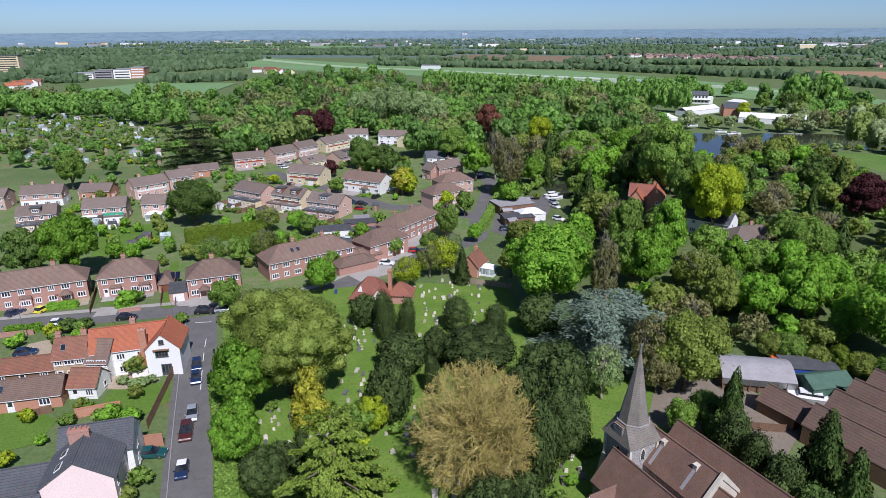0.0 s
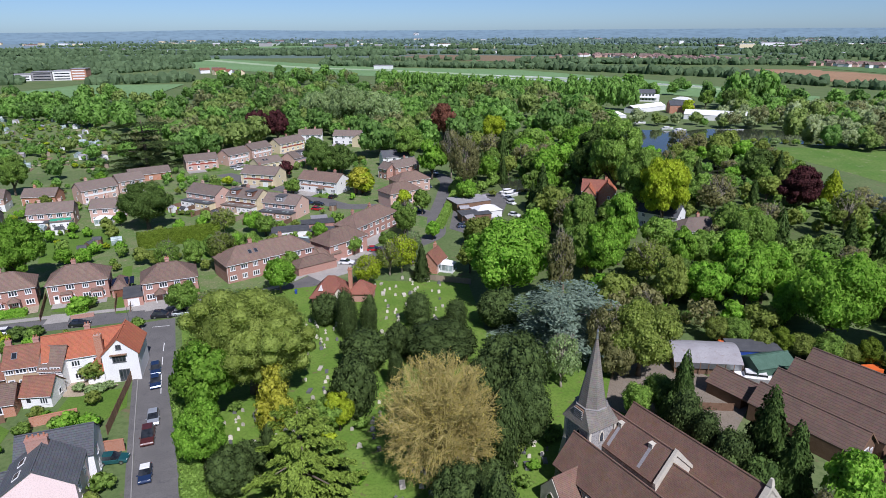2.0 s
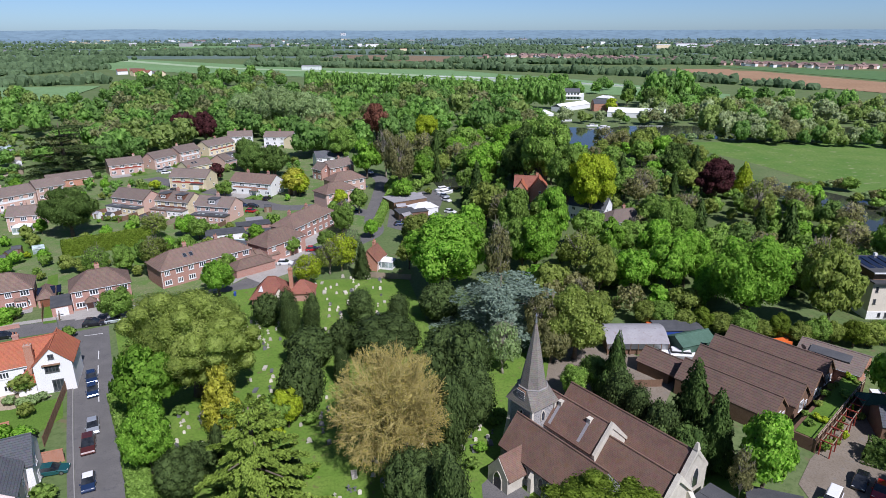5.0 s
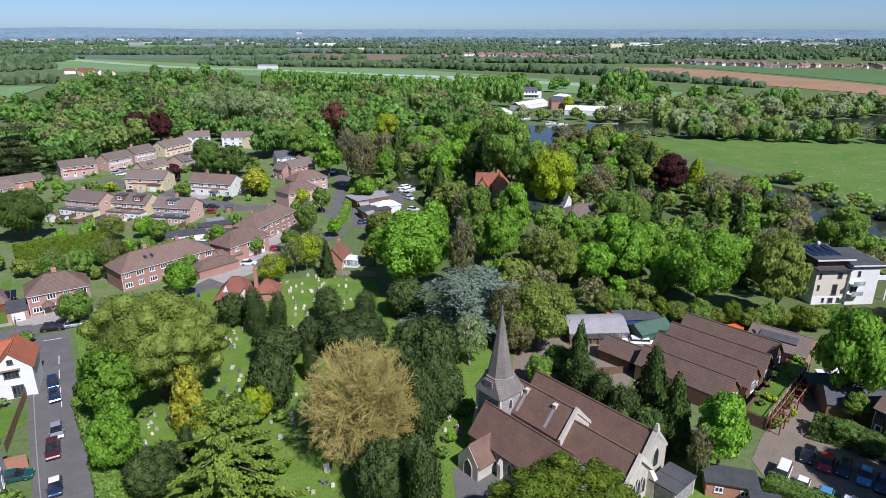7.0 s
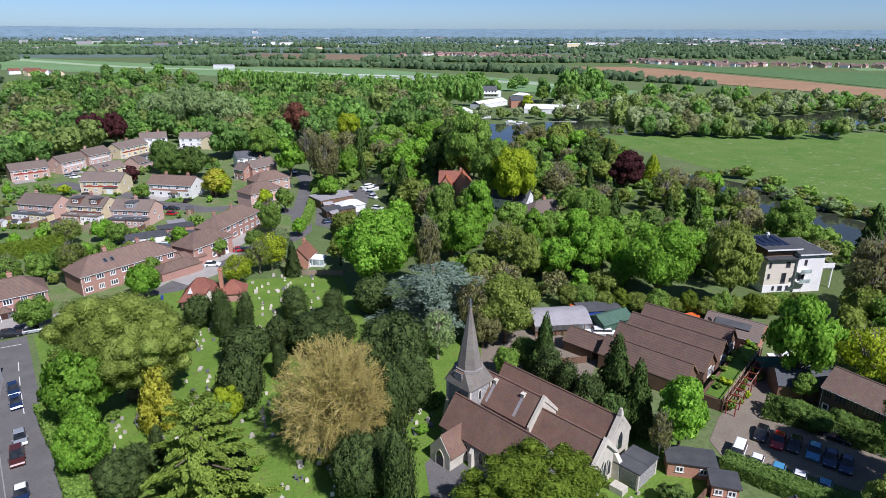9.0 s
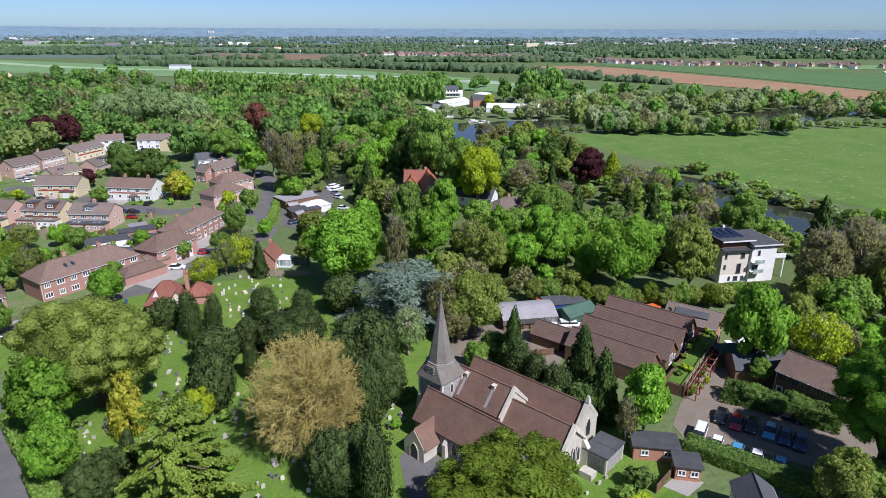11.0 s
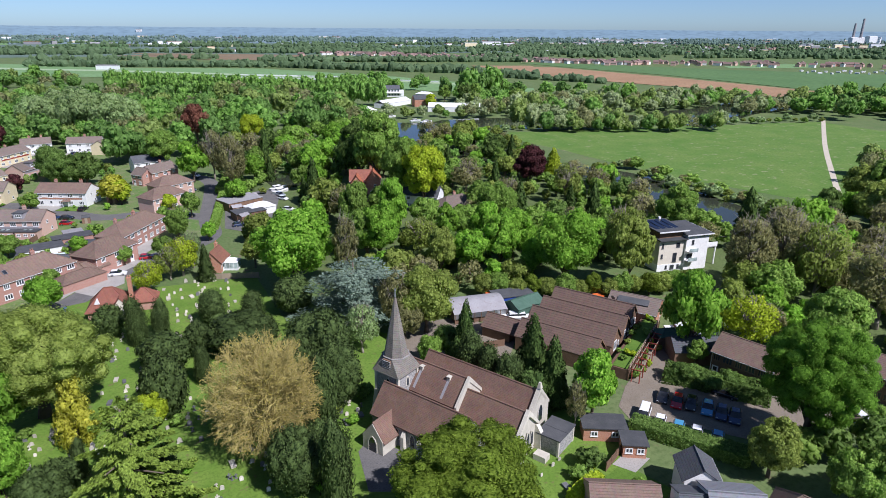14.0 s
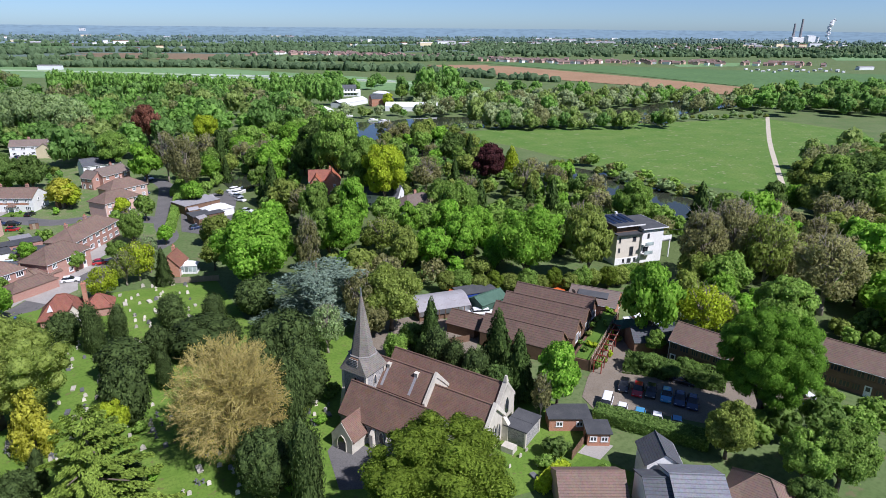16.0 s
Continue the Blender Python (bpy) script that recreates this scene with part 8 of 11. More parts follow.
tree(201.4, 88.5, 9, 19, "broad", "dark", True)
tree(205.4, 82.9, 9, 20, "broad", "mid", True)
tree(236.1, 92.8, 9, 19, "broad", "dark", True)
tree(272.2, 119.8, 8, 15, "broad", "sparse", False)
tree(287.9, 121.0, 8, 15, "broad", "olive", False)
tree(201.7, 105.5, 5, 11, "broad", "bright", True)
for k in range(15):
    u = k / 14
    bush = tree(62.0 + 46.0 * u, 106.0 - 18.4 * u - 3.4 * math.sin(math.pi * u) + 0.6 * math.sin(k * 2.1), 2.8 + 0.5 * math.sin(k * 1.7), 6.0 + 0.8 * math.sin(k * 2.9), "round", ("olive", "mid", "olive", "oak")[k % 4], True)
    bush.name = "bush"
    tagged(bush, "rounded tall green bush in a dense row", "bush", "bushes behind the hall")
tree(26.3, 351.8, 8.0, 22.5, "broad", "red", True)
tree(-29.6, 139.6, 4.3, 9.0, "broad", "bright")
tree(-8.7, 140.4, 3.8, 9.2, "open", "lime")
tree(-0.3, 150.5, 4.6, 10.6, "open", "lime")
tree(4.7, 144.6, 2.2, 9.8, "cone", "yew")
tree(-33.4, 265.9, 6.8, 15.4, "broad", "dark", 3)
tree(-24.6, 269.1, 5.9, 12.8, "round", "dark", False)
tree(50.3, 323.7, 7.2, 20.0, "broad", "lime", 3)
tree(-13.2, 232.4, 4.3, 9.0, "broad", "lime", False)
shrub(-69.8, 253.5, 2.6, 4.2, "lime", "round clipped yellow-green shrub")
tree(-41.2, 237.5, 3.4, 6.5, "broad", "mid", False)
tree(-47.2, 157.1, 4.2, 11.2, "open", "olive")
tree(-39.9, 158.1, 3.6, 10.6, "broad", "mid")
tree(7.4, 204.1, 3.4, 9.2, "broad", "mid", False)
tree(2.0, 182.9, 3.4, 11.2, "open", "mid", False)
tree(-49.0, 129.7, 3.8, 7.8, "broad", "mid")
tree(-55.2, 158.1, 3.0, 8.1, "broad", "mid")
tree(-61.1, 155.7, 3.6, 9.6, "open", "mid")
tree(-11.0, 82.8, 2.6, 7.7, "broad", "lime")
tree(-12.7, 81.9, 2.6, 6.9, "broad", "mid")
tree(23.5, 44.0, 11.7, 13.5, "broad", "oak", 4)
tree(52.8, 55.0, 4.2, 13.2, "broad", "bright")
tree(49.5, 67.7, 3.6, 14.5, "cone", "cypress")
tree(49.5, 61.5, 3.1, 13.2, "cone", "cypress")
tree(41.9, 78.3, 2.7, 13.8, "cone", "cypress")
tree(76.8, 34.8, 8.9, 24.5, "round", "maple", 4)
shrub(73.0, 33.4, 3.4, 6.0, "mid", "thick green growth at the foot of a tall tree")
shrub(77.8, 31.8, 3.4, 6.4, "dark", "thick dark green growth at the foot of a tall tree")
tree(83.7, 63.6, 5.5, 18.8, "broad", "bright")
tree(118.6, 79.2, 6.3, 20.8, "open", "sparse", 3)
tree(127.7, 76.5, 6.9, 22.5, "open", "sparse", 3)
tree(127.4, 67.8, 6.1, 21.6, "open", "olive")
tree(117.4, 70.3, 6.1, 12.1, "broad", "mid")
tree(115.0, 77.7, 4.6, 10.7, "broad", "olive")
tree(66.4, 32.8, 4.1, 10.4, "broad", "olive", 3)
tree(95.4, 59.7, 5.0, 12.7, "open", "lime")
tree(103.0, 48.2, 6.5, 17.3, "broad", "mid", 3)
tree(128.7, 54.1, 8.6, 19.4, "open", "sparse", 3)
tree(83.5, 102.8, 8.6, 21.3, "broad", "bright", 3)
tree(104.7, 105.4, 6.6, 18.5, "open", "olive", 3)
tree(136.0, 117.9, 6.2, 18.6, "broad", "mid", 3)
tree(97.0, 95.1, 5.6, 19.0, "broad", "olive")
tree(81.6, 123.6, 7.1, 16.2, "broad", "bright", 3)
tree(91.2, 147.7, 7.0, 16.8, "broad", "mid", 3)
tree(58.9, 121.8, 4.3, 14.0, "broad", "olive")
tree(57.6, 150.8, 4.9, 21.3, "broad", "bright")
tree(45.8, 140.6, 5.4, 16.3, "broad", "mid")
tree(66.0, 119.6, 4.9, 13.2, "broad", "bright")
tree(75.2, 119.3, 5.6, 15.9, "broad", "bright")
tree(152.2, 201.6, 4.9, 12.8, "cone", "lime", False)
tree(140.6, 158.5, 4.1, 11.0, "broad", "mid", False)
tree(129.9, 163.4, 5.3, 16.5, "open", "olive", False)
tree(162.1, 113.0, 3.7, 14.9, "cone", "cypress", False)
tree(190.6, 106.1, 4.2, 13.3, "broad", "dark", False)
tree(74.8, 228.1, 9.0, 27.8, "broad", "dark", 3)
tree(77.9, 190.7, 8.0, 26.8, "broad", "mid", 3)
tree(94.3, 33.2, 2.2, 3.4, "round", "mid")
tree(172.7, 105.9, 5.5, 9.3, "broad", "mid", False)
tree(48.7, 54.1, 1.8, 9.4, "open", "sparse")
tree(18.2, 85.1, 4.1, 13.3, "dome", "yew")
shrub(-56.2, 101.9, 2.7, 4.1, "olive")
shrub(-54.5, 87.0, 2.0, 3.0, "bright")
shrub(-50.9, 85.8, 2.0, 3.0, "bright")
shrub(-79.6, 119.1, 2.2, 3.2, "dark")
shrub(-77.0, 121.0, 1.7, 2.5, "dark")
shrub(-86.4, 112.2, 1.8, 2.7, "bright")
shrub(-60.8, 85.9, 1.5, 2.2, "mid")
shrub(-69.5, 95.3, 1.8, 2.7, "mid")
shrub(-62.0, 95.2, 1.4, 2.1, "sparse")
shrub(-42.4, 71.7, 1.9, 2.8, "mid")
shrub(-42.8, 68.3, 1.7, 2.5, "olive")
shrub(-73.4, 132.7, 2.6, 3.9, "bright")
shrub(-72.2, 134.9, 1.9, 2.8, "mid")
shrub(-91.2, 136.2, 2.1, 3.2, "red")
shrub(-95.0, 134.6, 1.9, 2.8, "mid")
shrub(-97.3, 133.1, 1.8, 2.8, "mid")
shrub(-57.0, 122.6, 1.7, 2.6, "mid")
shrub(-43.4, 116.5, 1.2, 1.8, "mid")
tree(73.7, 20.6, 4.6, 12.2, "broad", "mid", 3)
tree(69.6, 23.4, 3.8, 10.2, "broad", "mid", 3)
tree(64.6, 19.2, 3.6, 6.6, "broad", "dark", 3)
tree(81.5, 59.8, 2.0, 6.0, "broad", "mid")
tree(75.6, 56.3, 2.7, 4.3, "round", "dark")
tree(77.2, 52.4, 2.5, 3.8, "round", "dark")
tree(80.6, 51.5, 2.5, 3.9, "round", "dark")
tree(82.6, 49.9, 1.9, 3.2, "round", "mid")
tree(5.8, 59.7, 4.1, 10.6, "dome", "yew", 3)
tree(9.8, 54.5, 2.4, 13.0, "column", "yew")
tree(13.2, 72.0, 2.7, 12.5, "column", "yew")
tree(-54.9, 187.7, 4.2, 8.5, "open", "olive")
tree(-46.2, 189.0, 3.2, 7.5, "broad", "bright")
tree(-41.7, 185.0, 3.4, 7.0, "broad", "mid")
tree(-3.4, 148.7, 3.7, 9.0, "open", "olive")
tree(2.7, 155.0, 3.0, 10.5, "open", "willow")
tree(1.1, 178.4, 3.3, 11.7, "broad", "mid")
tree(5.2, 286.4, 7.5, 20.0, "broad", "mid", 3)
tree(22.3, 258.9, 5.2, 21.5, "open", "sparse", False)
tree(-15.0, 234.2, 5.7, 10.6, "broad", "gold", False)
tree(-36.9, 282.2, 7.0, 16.1, "broad", "dark", 3)
tree(-26.1, 270.2, 5.9, 14.5, "broad", "dark", False)
tree(-47.9, 265.2, 3.0, 8.1, "broad", "purple", False)
shrub(-7.0, 104.3, 1.7, 2.6, "bright")
shrub(-2.2, 78.8, 1.2, 1.8, "mid")
shrub(-7.6, 83.1, 1.2, 1.9, "mid")
shrub(-7.5, 70.2, 1.2, 1.9, "bright")
shrub(-28.9, 89.6, 1.1, 1.7, "mid")
shrub(-12.6, 80.3, 1.2, 1.8, "lime")
shrub(-5.5, 94.5, 1.0, 1.5, "mid")
shrub(17.6, 71.1, 1.1, 1.7, "bright")
shrub(21.3, 77.2, 1.0, 1.5, "mid")
shrub(11.6, 73.6, 0.8, 1.2, "mid")
shrub(45.0, 45.9, 2.2, 3.3, "dark")
shrub(41.9, 44.7, 1.5, 2.2, "mid")
shrub(42.0, 40.5, 1.4, 2.1, "olive")
shrub(22.6, 78.3, 1.4, 2.1, "mid")
shrub(15.6, 67.6, 1.2, 1.8, "mid")
shrub(48.5, 39.5, 1.0, 1.5, "mid")
shrub(9.0, 58.4, 1.1, 1.6, "bright")
shrub(189.1, 204.7, 2.1, 3.2, "olive", label='bushy riverside growth on the bank')
shrub(191.6, 202.7, 2.8, 4.1, "willow", label='bushy riverside growth on the bank')
shrub(194.0, 200.8, 3.4, 5.1, "sparse", label='bushy riverside growth on the bank')
shrub(196.5, 198.9, 4.1, 6.1, "mid", label='bushy riverside growth on the bank')
shrub(188.5, 186.2, 2.0, 3.0, "olive", label='bushy riverside growth on the bank')
shrub(190.8, 184.4, 2.6, 3.9, "willow", label='bushy riverside growth on the bank')
shrub(193.1, 182.6, 3.2, 4.9, "sparse", label='bushy riverside growth on the bank')
shrub(195.4, 180.8, 3.9, 5.8, "mid", label='bushy riverside growth on the bank')
shrub(187.9, 169.6, 1.9, 2.8, "olive", label='bushy riverside growth on the bank')
shrub(190.1, 167.9, 2.5, 3.7, "willow", label='bushy riverside growth on the bank')
shrub(192.3, 166.2, 3.1, 4.6, "sparse", label='bushy riverside growth on the bank')
shrub(194.5, 164.6, 3.7, 5.5, "mid", label='bushy riverside growth on the bank')
shrub(187.4, 154.6, 1.8, 2.7, "olive", label='bushy riverside growth on the bank')
shrub(189.5, 153.0, 2.4, 3.6, "willow", label='bushy riverside growth on the bank')
shrub(191.6, 151.4, 2.9, 4.4, "sparse", label='bushy riverside growth on the bank')
shrub(193.7, 149.8, 3.5, 5.2, "mid", label='bushy riverside growth on the bank')
shrub(186.9, 140.9, 1.7, 2.6, "olive", label='bushy riverside growth on the bank')
shrub(188.9, 139.4, 2.3, 3.4, "willow", label='bushy riverside growth on the bank')
shrub(190.9, 137.9, 2.8, 4.2, "sparse", label='bushy riverside growth on the bank')
shrub(192.9, 136.4, 3.3, 5.0, "mid", label='bushy riverside growth on the bank')
shrub(186.5, 128.4, 1.7, 2.5, "olive", label='bushy riverside growth on the bank')
shrub(188.4, 127.0, 2.2, 3.3, "willow", label='bushy riverside growth on the bank')
shrub(190.3, 125.6, 2.7, 4.0, "sparse", label='bushy riverside growth on the bank')
shrub(192.2, 124.1, 3.2, 4.8, "mid", label='bushy riverside growth on the bank')
shrub(186.1, 116.9, 1.6, 2.4, "olive", label='bushy riverside growth on the bank')
shrub(187.9, 115.6, 2.1, 3.1, "willow", label='bushy riverside growth on the bank')
shrub(187.0, 183.9, 2.2, 3.3, "olive", label='bushy riverside growth on the bank')
shrub(185.8, 174.6, 2.9, 4.3, "mid", label='bushy riverside growth on the bank')
shrub(184.6, 165.8, 3.5, 5.2, "willow", label='bushy riverside growth on the bank')
shrub(190.4, 163.8, 2.1, 3.2, "olive", label='bushy riverside growth on the bank')
shrub(189.1, 155.5, 2.7, 4.1, "mid", label='bushy riverside growth on the bank')
shrub(188.0, 147.7, 3.3, 5.0, "willow", label='bushy riverside growth on the bank')
shrub(193.4, 145.7, 2.0, 3.0, "olive", label='bushy riverside growth on the bank')
shrub(192.2, 138.4, 2.6, 3.9, "mid", label='bushy riverside growth on the bank')
shrub(191.0, 131.4, 3.2, 4.7, "willow", label='bushy riverside growth on the bank')
shrub(195.3, 327.4, 1.8, 2.7, "olive", label='bushy riverside growth on the bank')
shrub(198.1, 322.1, 2.5, 3.7, "mid", label='bushy riverside growth on the bank')
shrub(200.9, 316.9, 3.2, 4.7, "willow", label='bushy riverside growth on the bank')
shrub(209.9, 321.5, 1.8, 2.7, "olive", label='bushy riverside growth on the bank')
shrub(212.6, 316.2, 2.5, 3.7, "mid", label='bushy riverside growth on the bank')
shrub(222.1, 320.9, 3.3, 4.9, "willow", label='bushy riverside growth on the bank')
shrub(224.7, 315.5, 1.8, 2.7, "olive", label='bushy riverside growth on the bank')
shrub(227.3, 310.3, 2.5, 3.8, "mid", label='bushy riverside growth on the bank')
shrub(237.1, 314.8, 3.3, 4.9, "willow", label='bushy riverside growth on the bank')
shrub(239.7, 309.5, 1.8, 2.7, "olive", label='bushy riverside growth on the bank')
shrub(249.9, 314.0, 2.6, 3.9, "mid", label='bushy riverside growth on the bank')
shrub(252.4, 308.6, 3.3, 5.0, "willow", label='bushy riverside growth on the bank')
shrub(254.8, 303.3, 1.8, 2.7, "olive", label='bushy riverside growth on the bank')
shrub(265.5, 307.8, 2.6, 3.9, "mid", label='bushy riverside growth on the bank')
shrub(267.8, 302.4, 3.3, 5.0, "willow", label='bushy riverside growth on the bank')
shrub(278.9, 306.9, 1.9, 2.8, "olive", label='bushy riverside growth on the bank')
shrub(281.2, 301.5, 2.6, 3.9, "mid", label='bushy riverside growth on the bank')
shrub(283.5, 296.1, 3.3, 5.0, "willow", label='bushy riverside growth on the bank')
shrub(294.9, 300.5, 1.9, 2.9, "olive", label='bushy riverside growth on the bank')
shrub(297.1, 295.1, 2.6, 4.0, "mid", label='bushy riverside growth on the bank')
shrub(309.0, 299.5, 3.5, 5.2, "willow", label='bushy riverside growth on the bank')
shrub(311.2, 294.0, 1.9, 2.9, "olive", label='bushy riverside growth on the bank')
shrub(313.2, 288.6, 2.7, 4.0, "mid", label='bushy riverside growth on the bank')
shrub(325.6, 292.9, 3.5, 5.2, "willow", label='bushy riverside growth on the bank')
shrub(327.6, 287.4, 1.9, 2.9, "olive", label='bushy riverside growth on the bank')
shrub(340.5, 291.8, 2.8, 4.1, "mid", label='bushy riverside growth on the bank')
shrub(342.4, 286.2, 3.5, 5.3, "willow", label='bushy riverside growth on the bank')
shrub(344.2, 280.8, 1.9, 2.9, "olive", label='bushy riverside growth on the bank')
shrub(357.6, 285.0, 2.8, 4.2, "mid", label='bushy riverside growth on the bank')
shrub(359.4, 279.5, 3.5, 5.3, "willow", label='bushy riverside growth on the bank')
shrub(373.3, 283.8, 2.0, 3.0, "olive", label='bushy riverside growth on the bank')
shrub(374.9, 278.1, 2.8, 4.2, "mid", label='bushy riverside growth on the bank')
shrub(376.6, 272.6, 3.6, 5.3, "willow", label='bushy riverside growth on the bank')
shrub(391.0, 276.8, 2.0, 3.0, "olive", label='bushy riverside growth on the bank')
shrub(392.5, 271.2, 2.8, 4.2, "mid", label='bushy riverside growth on the bank')
shrub(407.5, 275.3, 3.7, 5.6, "willow", label='bushy riverside growth on the bank')
shrub(408.9, 269.7, 2.0, 3.1, "olive", label='bushy riverside growth on the bank')
shrub(410.3, 264.1, 2.8, 4.2, "mid", label='bushy riverside growth on the bank')
shrub(425.8, 268.2, 3.7, 5.6, "willow", label='bushy riverside growth on the bank')
shrub(427.1, 262.5, 2.1, 3.1, "olive", label='bushy riverside growth on the bank')
tree(77.1, 142.3, 5.8, 12.1, "broad", "mid")
tree(69.6, 139.8, 3.5, 14.8, "broad", "bright")
tree(68.5, 151.9, 4.9, 14.0, "broad", "mid")
tree(81.6, 136.9, 5.3, 14.1, "broad", "bright")
tree(58.2, 152.9, 4.4, 19.9, "broad", "bright")
tree(50.5, 163.7, 5.3, 18.4, "broad", "mid")
tree(60.1, 137.3, 5.3, 11.8, "open", "olive")
tree(9.4, 176.3, 2.3, 6.3, "broad", "bright")
tree(17.3, 148.3, 3.4, 9.2, "broad", "olive")
tree(-3.8, 165.2, 2.8, 7.6, "broad", "mid")
tree(-24.4, 178.6, 2.4, 6.3, "broad", "bright")
tree(-29.8, 155.4, 2.4, 5.5, "broad", "mid")
tree(-36.1, 168.7, 2.3, 6.0, "broad", "olive")
tree(-52.2, 166.1, 2.9, 7.6, "broad", "mid")
tree(-13.3, 165.0, 2.2, 5.9, "broad", "mid")
tree(1.3, 212.1, 2.8, 7.4, "broad", "lime", False)
tree(39.9, 71.9, 2.7, 10.5, "column", "yew")
tree(41.3, 68.6, 2.6, 9.8, "column", "yew")
tree(42.8, 64.6, 2.9, 10.4, "dome", "yew")
tree(44.6, 60.6, 2.8, 8.9, "dome", "cypress")
tree(40.6, 77.3, 2.3, 8.1, "dome", "cypress")
tree(16.0, 84.9, 1.9, 5.4, "dome", "yew")
tree(17.1, 78.5, 1.4, 2.3, "round", "mid")
tree(15.4, 74.3, 1.5, 2.5, "round", "olive")
tree(13.6, 76.7, 2.0, 3.4, "dome", "yew")
tree(10.4, 67.1, 2.4, 5.8, "dome", "yew")
shrub(-56.5, 102.2, 2.5, 3.7, "mid")
shrub(-57.7, 98.1, 1.2, 1.8, "willow", label='silvery lavender bush in a garden border')
shrub(-55.4, 97.2, 1.2, 1.8, "willow", label='silvery lavender bush in a garden border')
shrub(-53.8, 97.7, 1.2, 1.8, "willow", label='silvery lavender bush in a garden border')
shrub(-52.7, 98.7, 1.1, 1.6, "willow", label='silvery lavender bush in a garden border')
shrub(-56.2, 87.2, 1.4, 2.2, "mid")
shrub(-54.5, 88.1, 1.6, 2.4, "bright")
shrub(-51.8, 86.0, 1.2, 1.9, "mid")
shrub(-50.3, 87.4, 1.1, 1.6, "dark")
shrub(-59.2, 89.8, 1.1, 1.7, "bright")

tree(219.5, 461.7, 4.0, 9, "broad", "gold", False)
tree(242.2, 480.3, 5.5, 16, "broad", "mid", False)
tree(243.2, 447.3, 6.0, 20, "broad", "dark", False)
tree(255.6, 451.7, 5.5, 19, "broad", "mid", False)
tree(304.0, 500.2, 8.0, 22, "broad", "dark", False)
tree(290.1, 442.1, 6.0, 14, "broad", "mid", False)
# ---- cars ----
car(-46.8, 104.2, -70, "navy")
car(-45.2, 99.5, -70, "navy")
car(-41.6, 88.2, -72, "silver", label="parked silver estate car in the lane")
car(-40.7, 83.3, -74, "brown", 4.7, 1.95, 1.8, label="parked dark red off-roader with a roof rack")
car(-37.8, 74.2, -74, "navy", 3.8, 1.75, 1.42, label="parked dark blue small car with a white roof", roof_colour="white")
car(-43.7, 78.0, 5, "teal")
car(-70.0, 125.2, 6, "black")
car(-53.7, 128.2, 4, "black", 4.6, 1.9, 1.7)
car(-49.7, 129.0, 8, "silver")
car(-83.4, 122.6, 10, "white")
car(-91.3, 129.7, 75, "yellow", 3.7, 1.7, 1.5)
car(-96.6, 128.2, 70, "navy")
car(-82.5, 109.5, 15, "navy", label="parked dark blue car on a gravel drive")
car(-25.2, 229.6, 60, "black")
car(-29.5, 219.8, -20, "black")
car(-33.2, 221.6, -20, "navy")
car(-29.2, 213.0, -20, "red")
car(8.2, 240.2, 20, "navy")
car(6.0, 243.1, 20, "white")
car(-7.9, 168.2, 0, "red")
car(-15.2, 158.2, -10, "white")
car(-3.7, 160.2, 30, "navy")
car(19.9, 188.0, 10, "navy")
car(22.1, 192.2, 10, "grey")
car(-75.4, 288.6, 0, "silver")
car(-72.6, 284.7, 10, "white")
car(-77.2, 223.2, -30, "red")
car(67.8, 54.3, -143, "black", group="cars in the car park")
car(68.9, 52.1, -143, "red", group="cars in the car park")
car(70.5, 50.6, -143, "black", group="cars in the car park")
car(71.9, 48.4, -143, "blue", group="cars in the car park")
car(72.9, 46.4, -143, "navy", group="cars in the car park")
car(73.9, 44.6, -143, "navy", group="cars in the car park")
car(60.8, 51.6, -143, "white", 4.9, 1.9, 1.9, van=True, label="white van parked by the hedge", category="van", group="cars in the car park")
car(61.6, 48.9, -143, "white", 3.9, 1.75, 1.45, group="cars in the car park")
car(62.9, 46.3, -143, "blue", group="cars in the car park")
car(64.5, 44.1, -143, "white", 3.9, group="cars in the car park")
car(66.3, 41.6, -143, "blue", group="cars in the car park")
car(78.2, 50.2, -60, "black", 4.4, 1.8, 1.5, group="cars in the car park")
car(90.2, 33.3, -110, "blue", 5.4, 2.0, 2.3, roof_colour="white", van=True, label="blue and white van parked by the hedge", category="van")
car(11.7, 243.0, -75, "navy")
car(15.8, 267.6, -60, "white")
car(5.7, 208.7, -70, "black")
car(5.8, 234.9, -70, "silver")

car(27.5, 187.3, 20, "navy")
car(24.1, 183.7, 30, "grey")
car(38.5, 198.9, -40, "white")
car(40.5, 220.4, -60, "silver")
car(40.1, 214.4, -60, "white")
garden_shed(21.8, 203.6, 10, 3.4, 2.6, 2.3, TIMBER, SHEETING, "low grey-roofed yard hut")
garden_shed(22.1, 192.1, 30, 3.4, 2.6, 2.3, TIMBER, SHEETING, "low grey-roofed yard hut")
garden_shed(29.6, 217.4, 15, 3.4, 2.6, 2.3, TIMBER, SHEETING, "low grey-roofed yard hut")

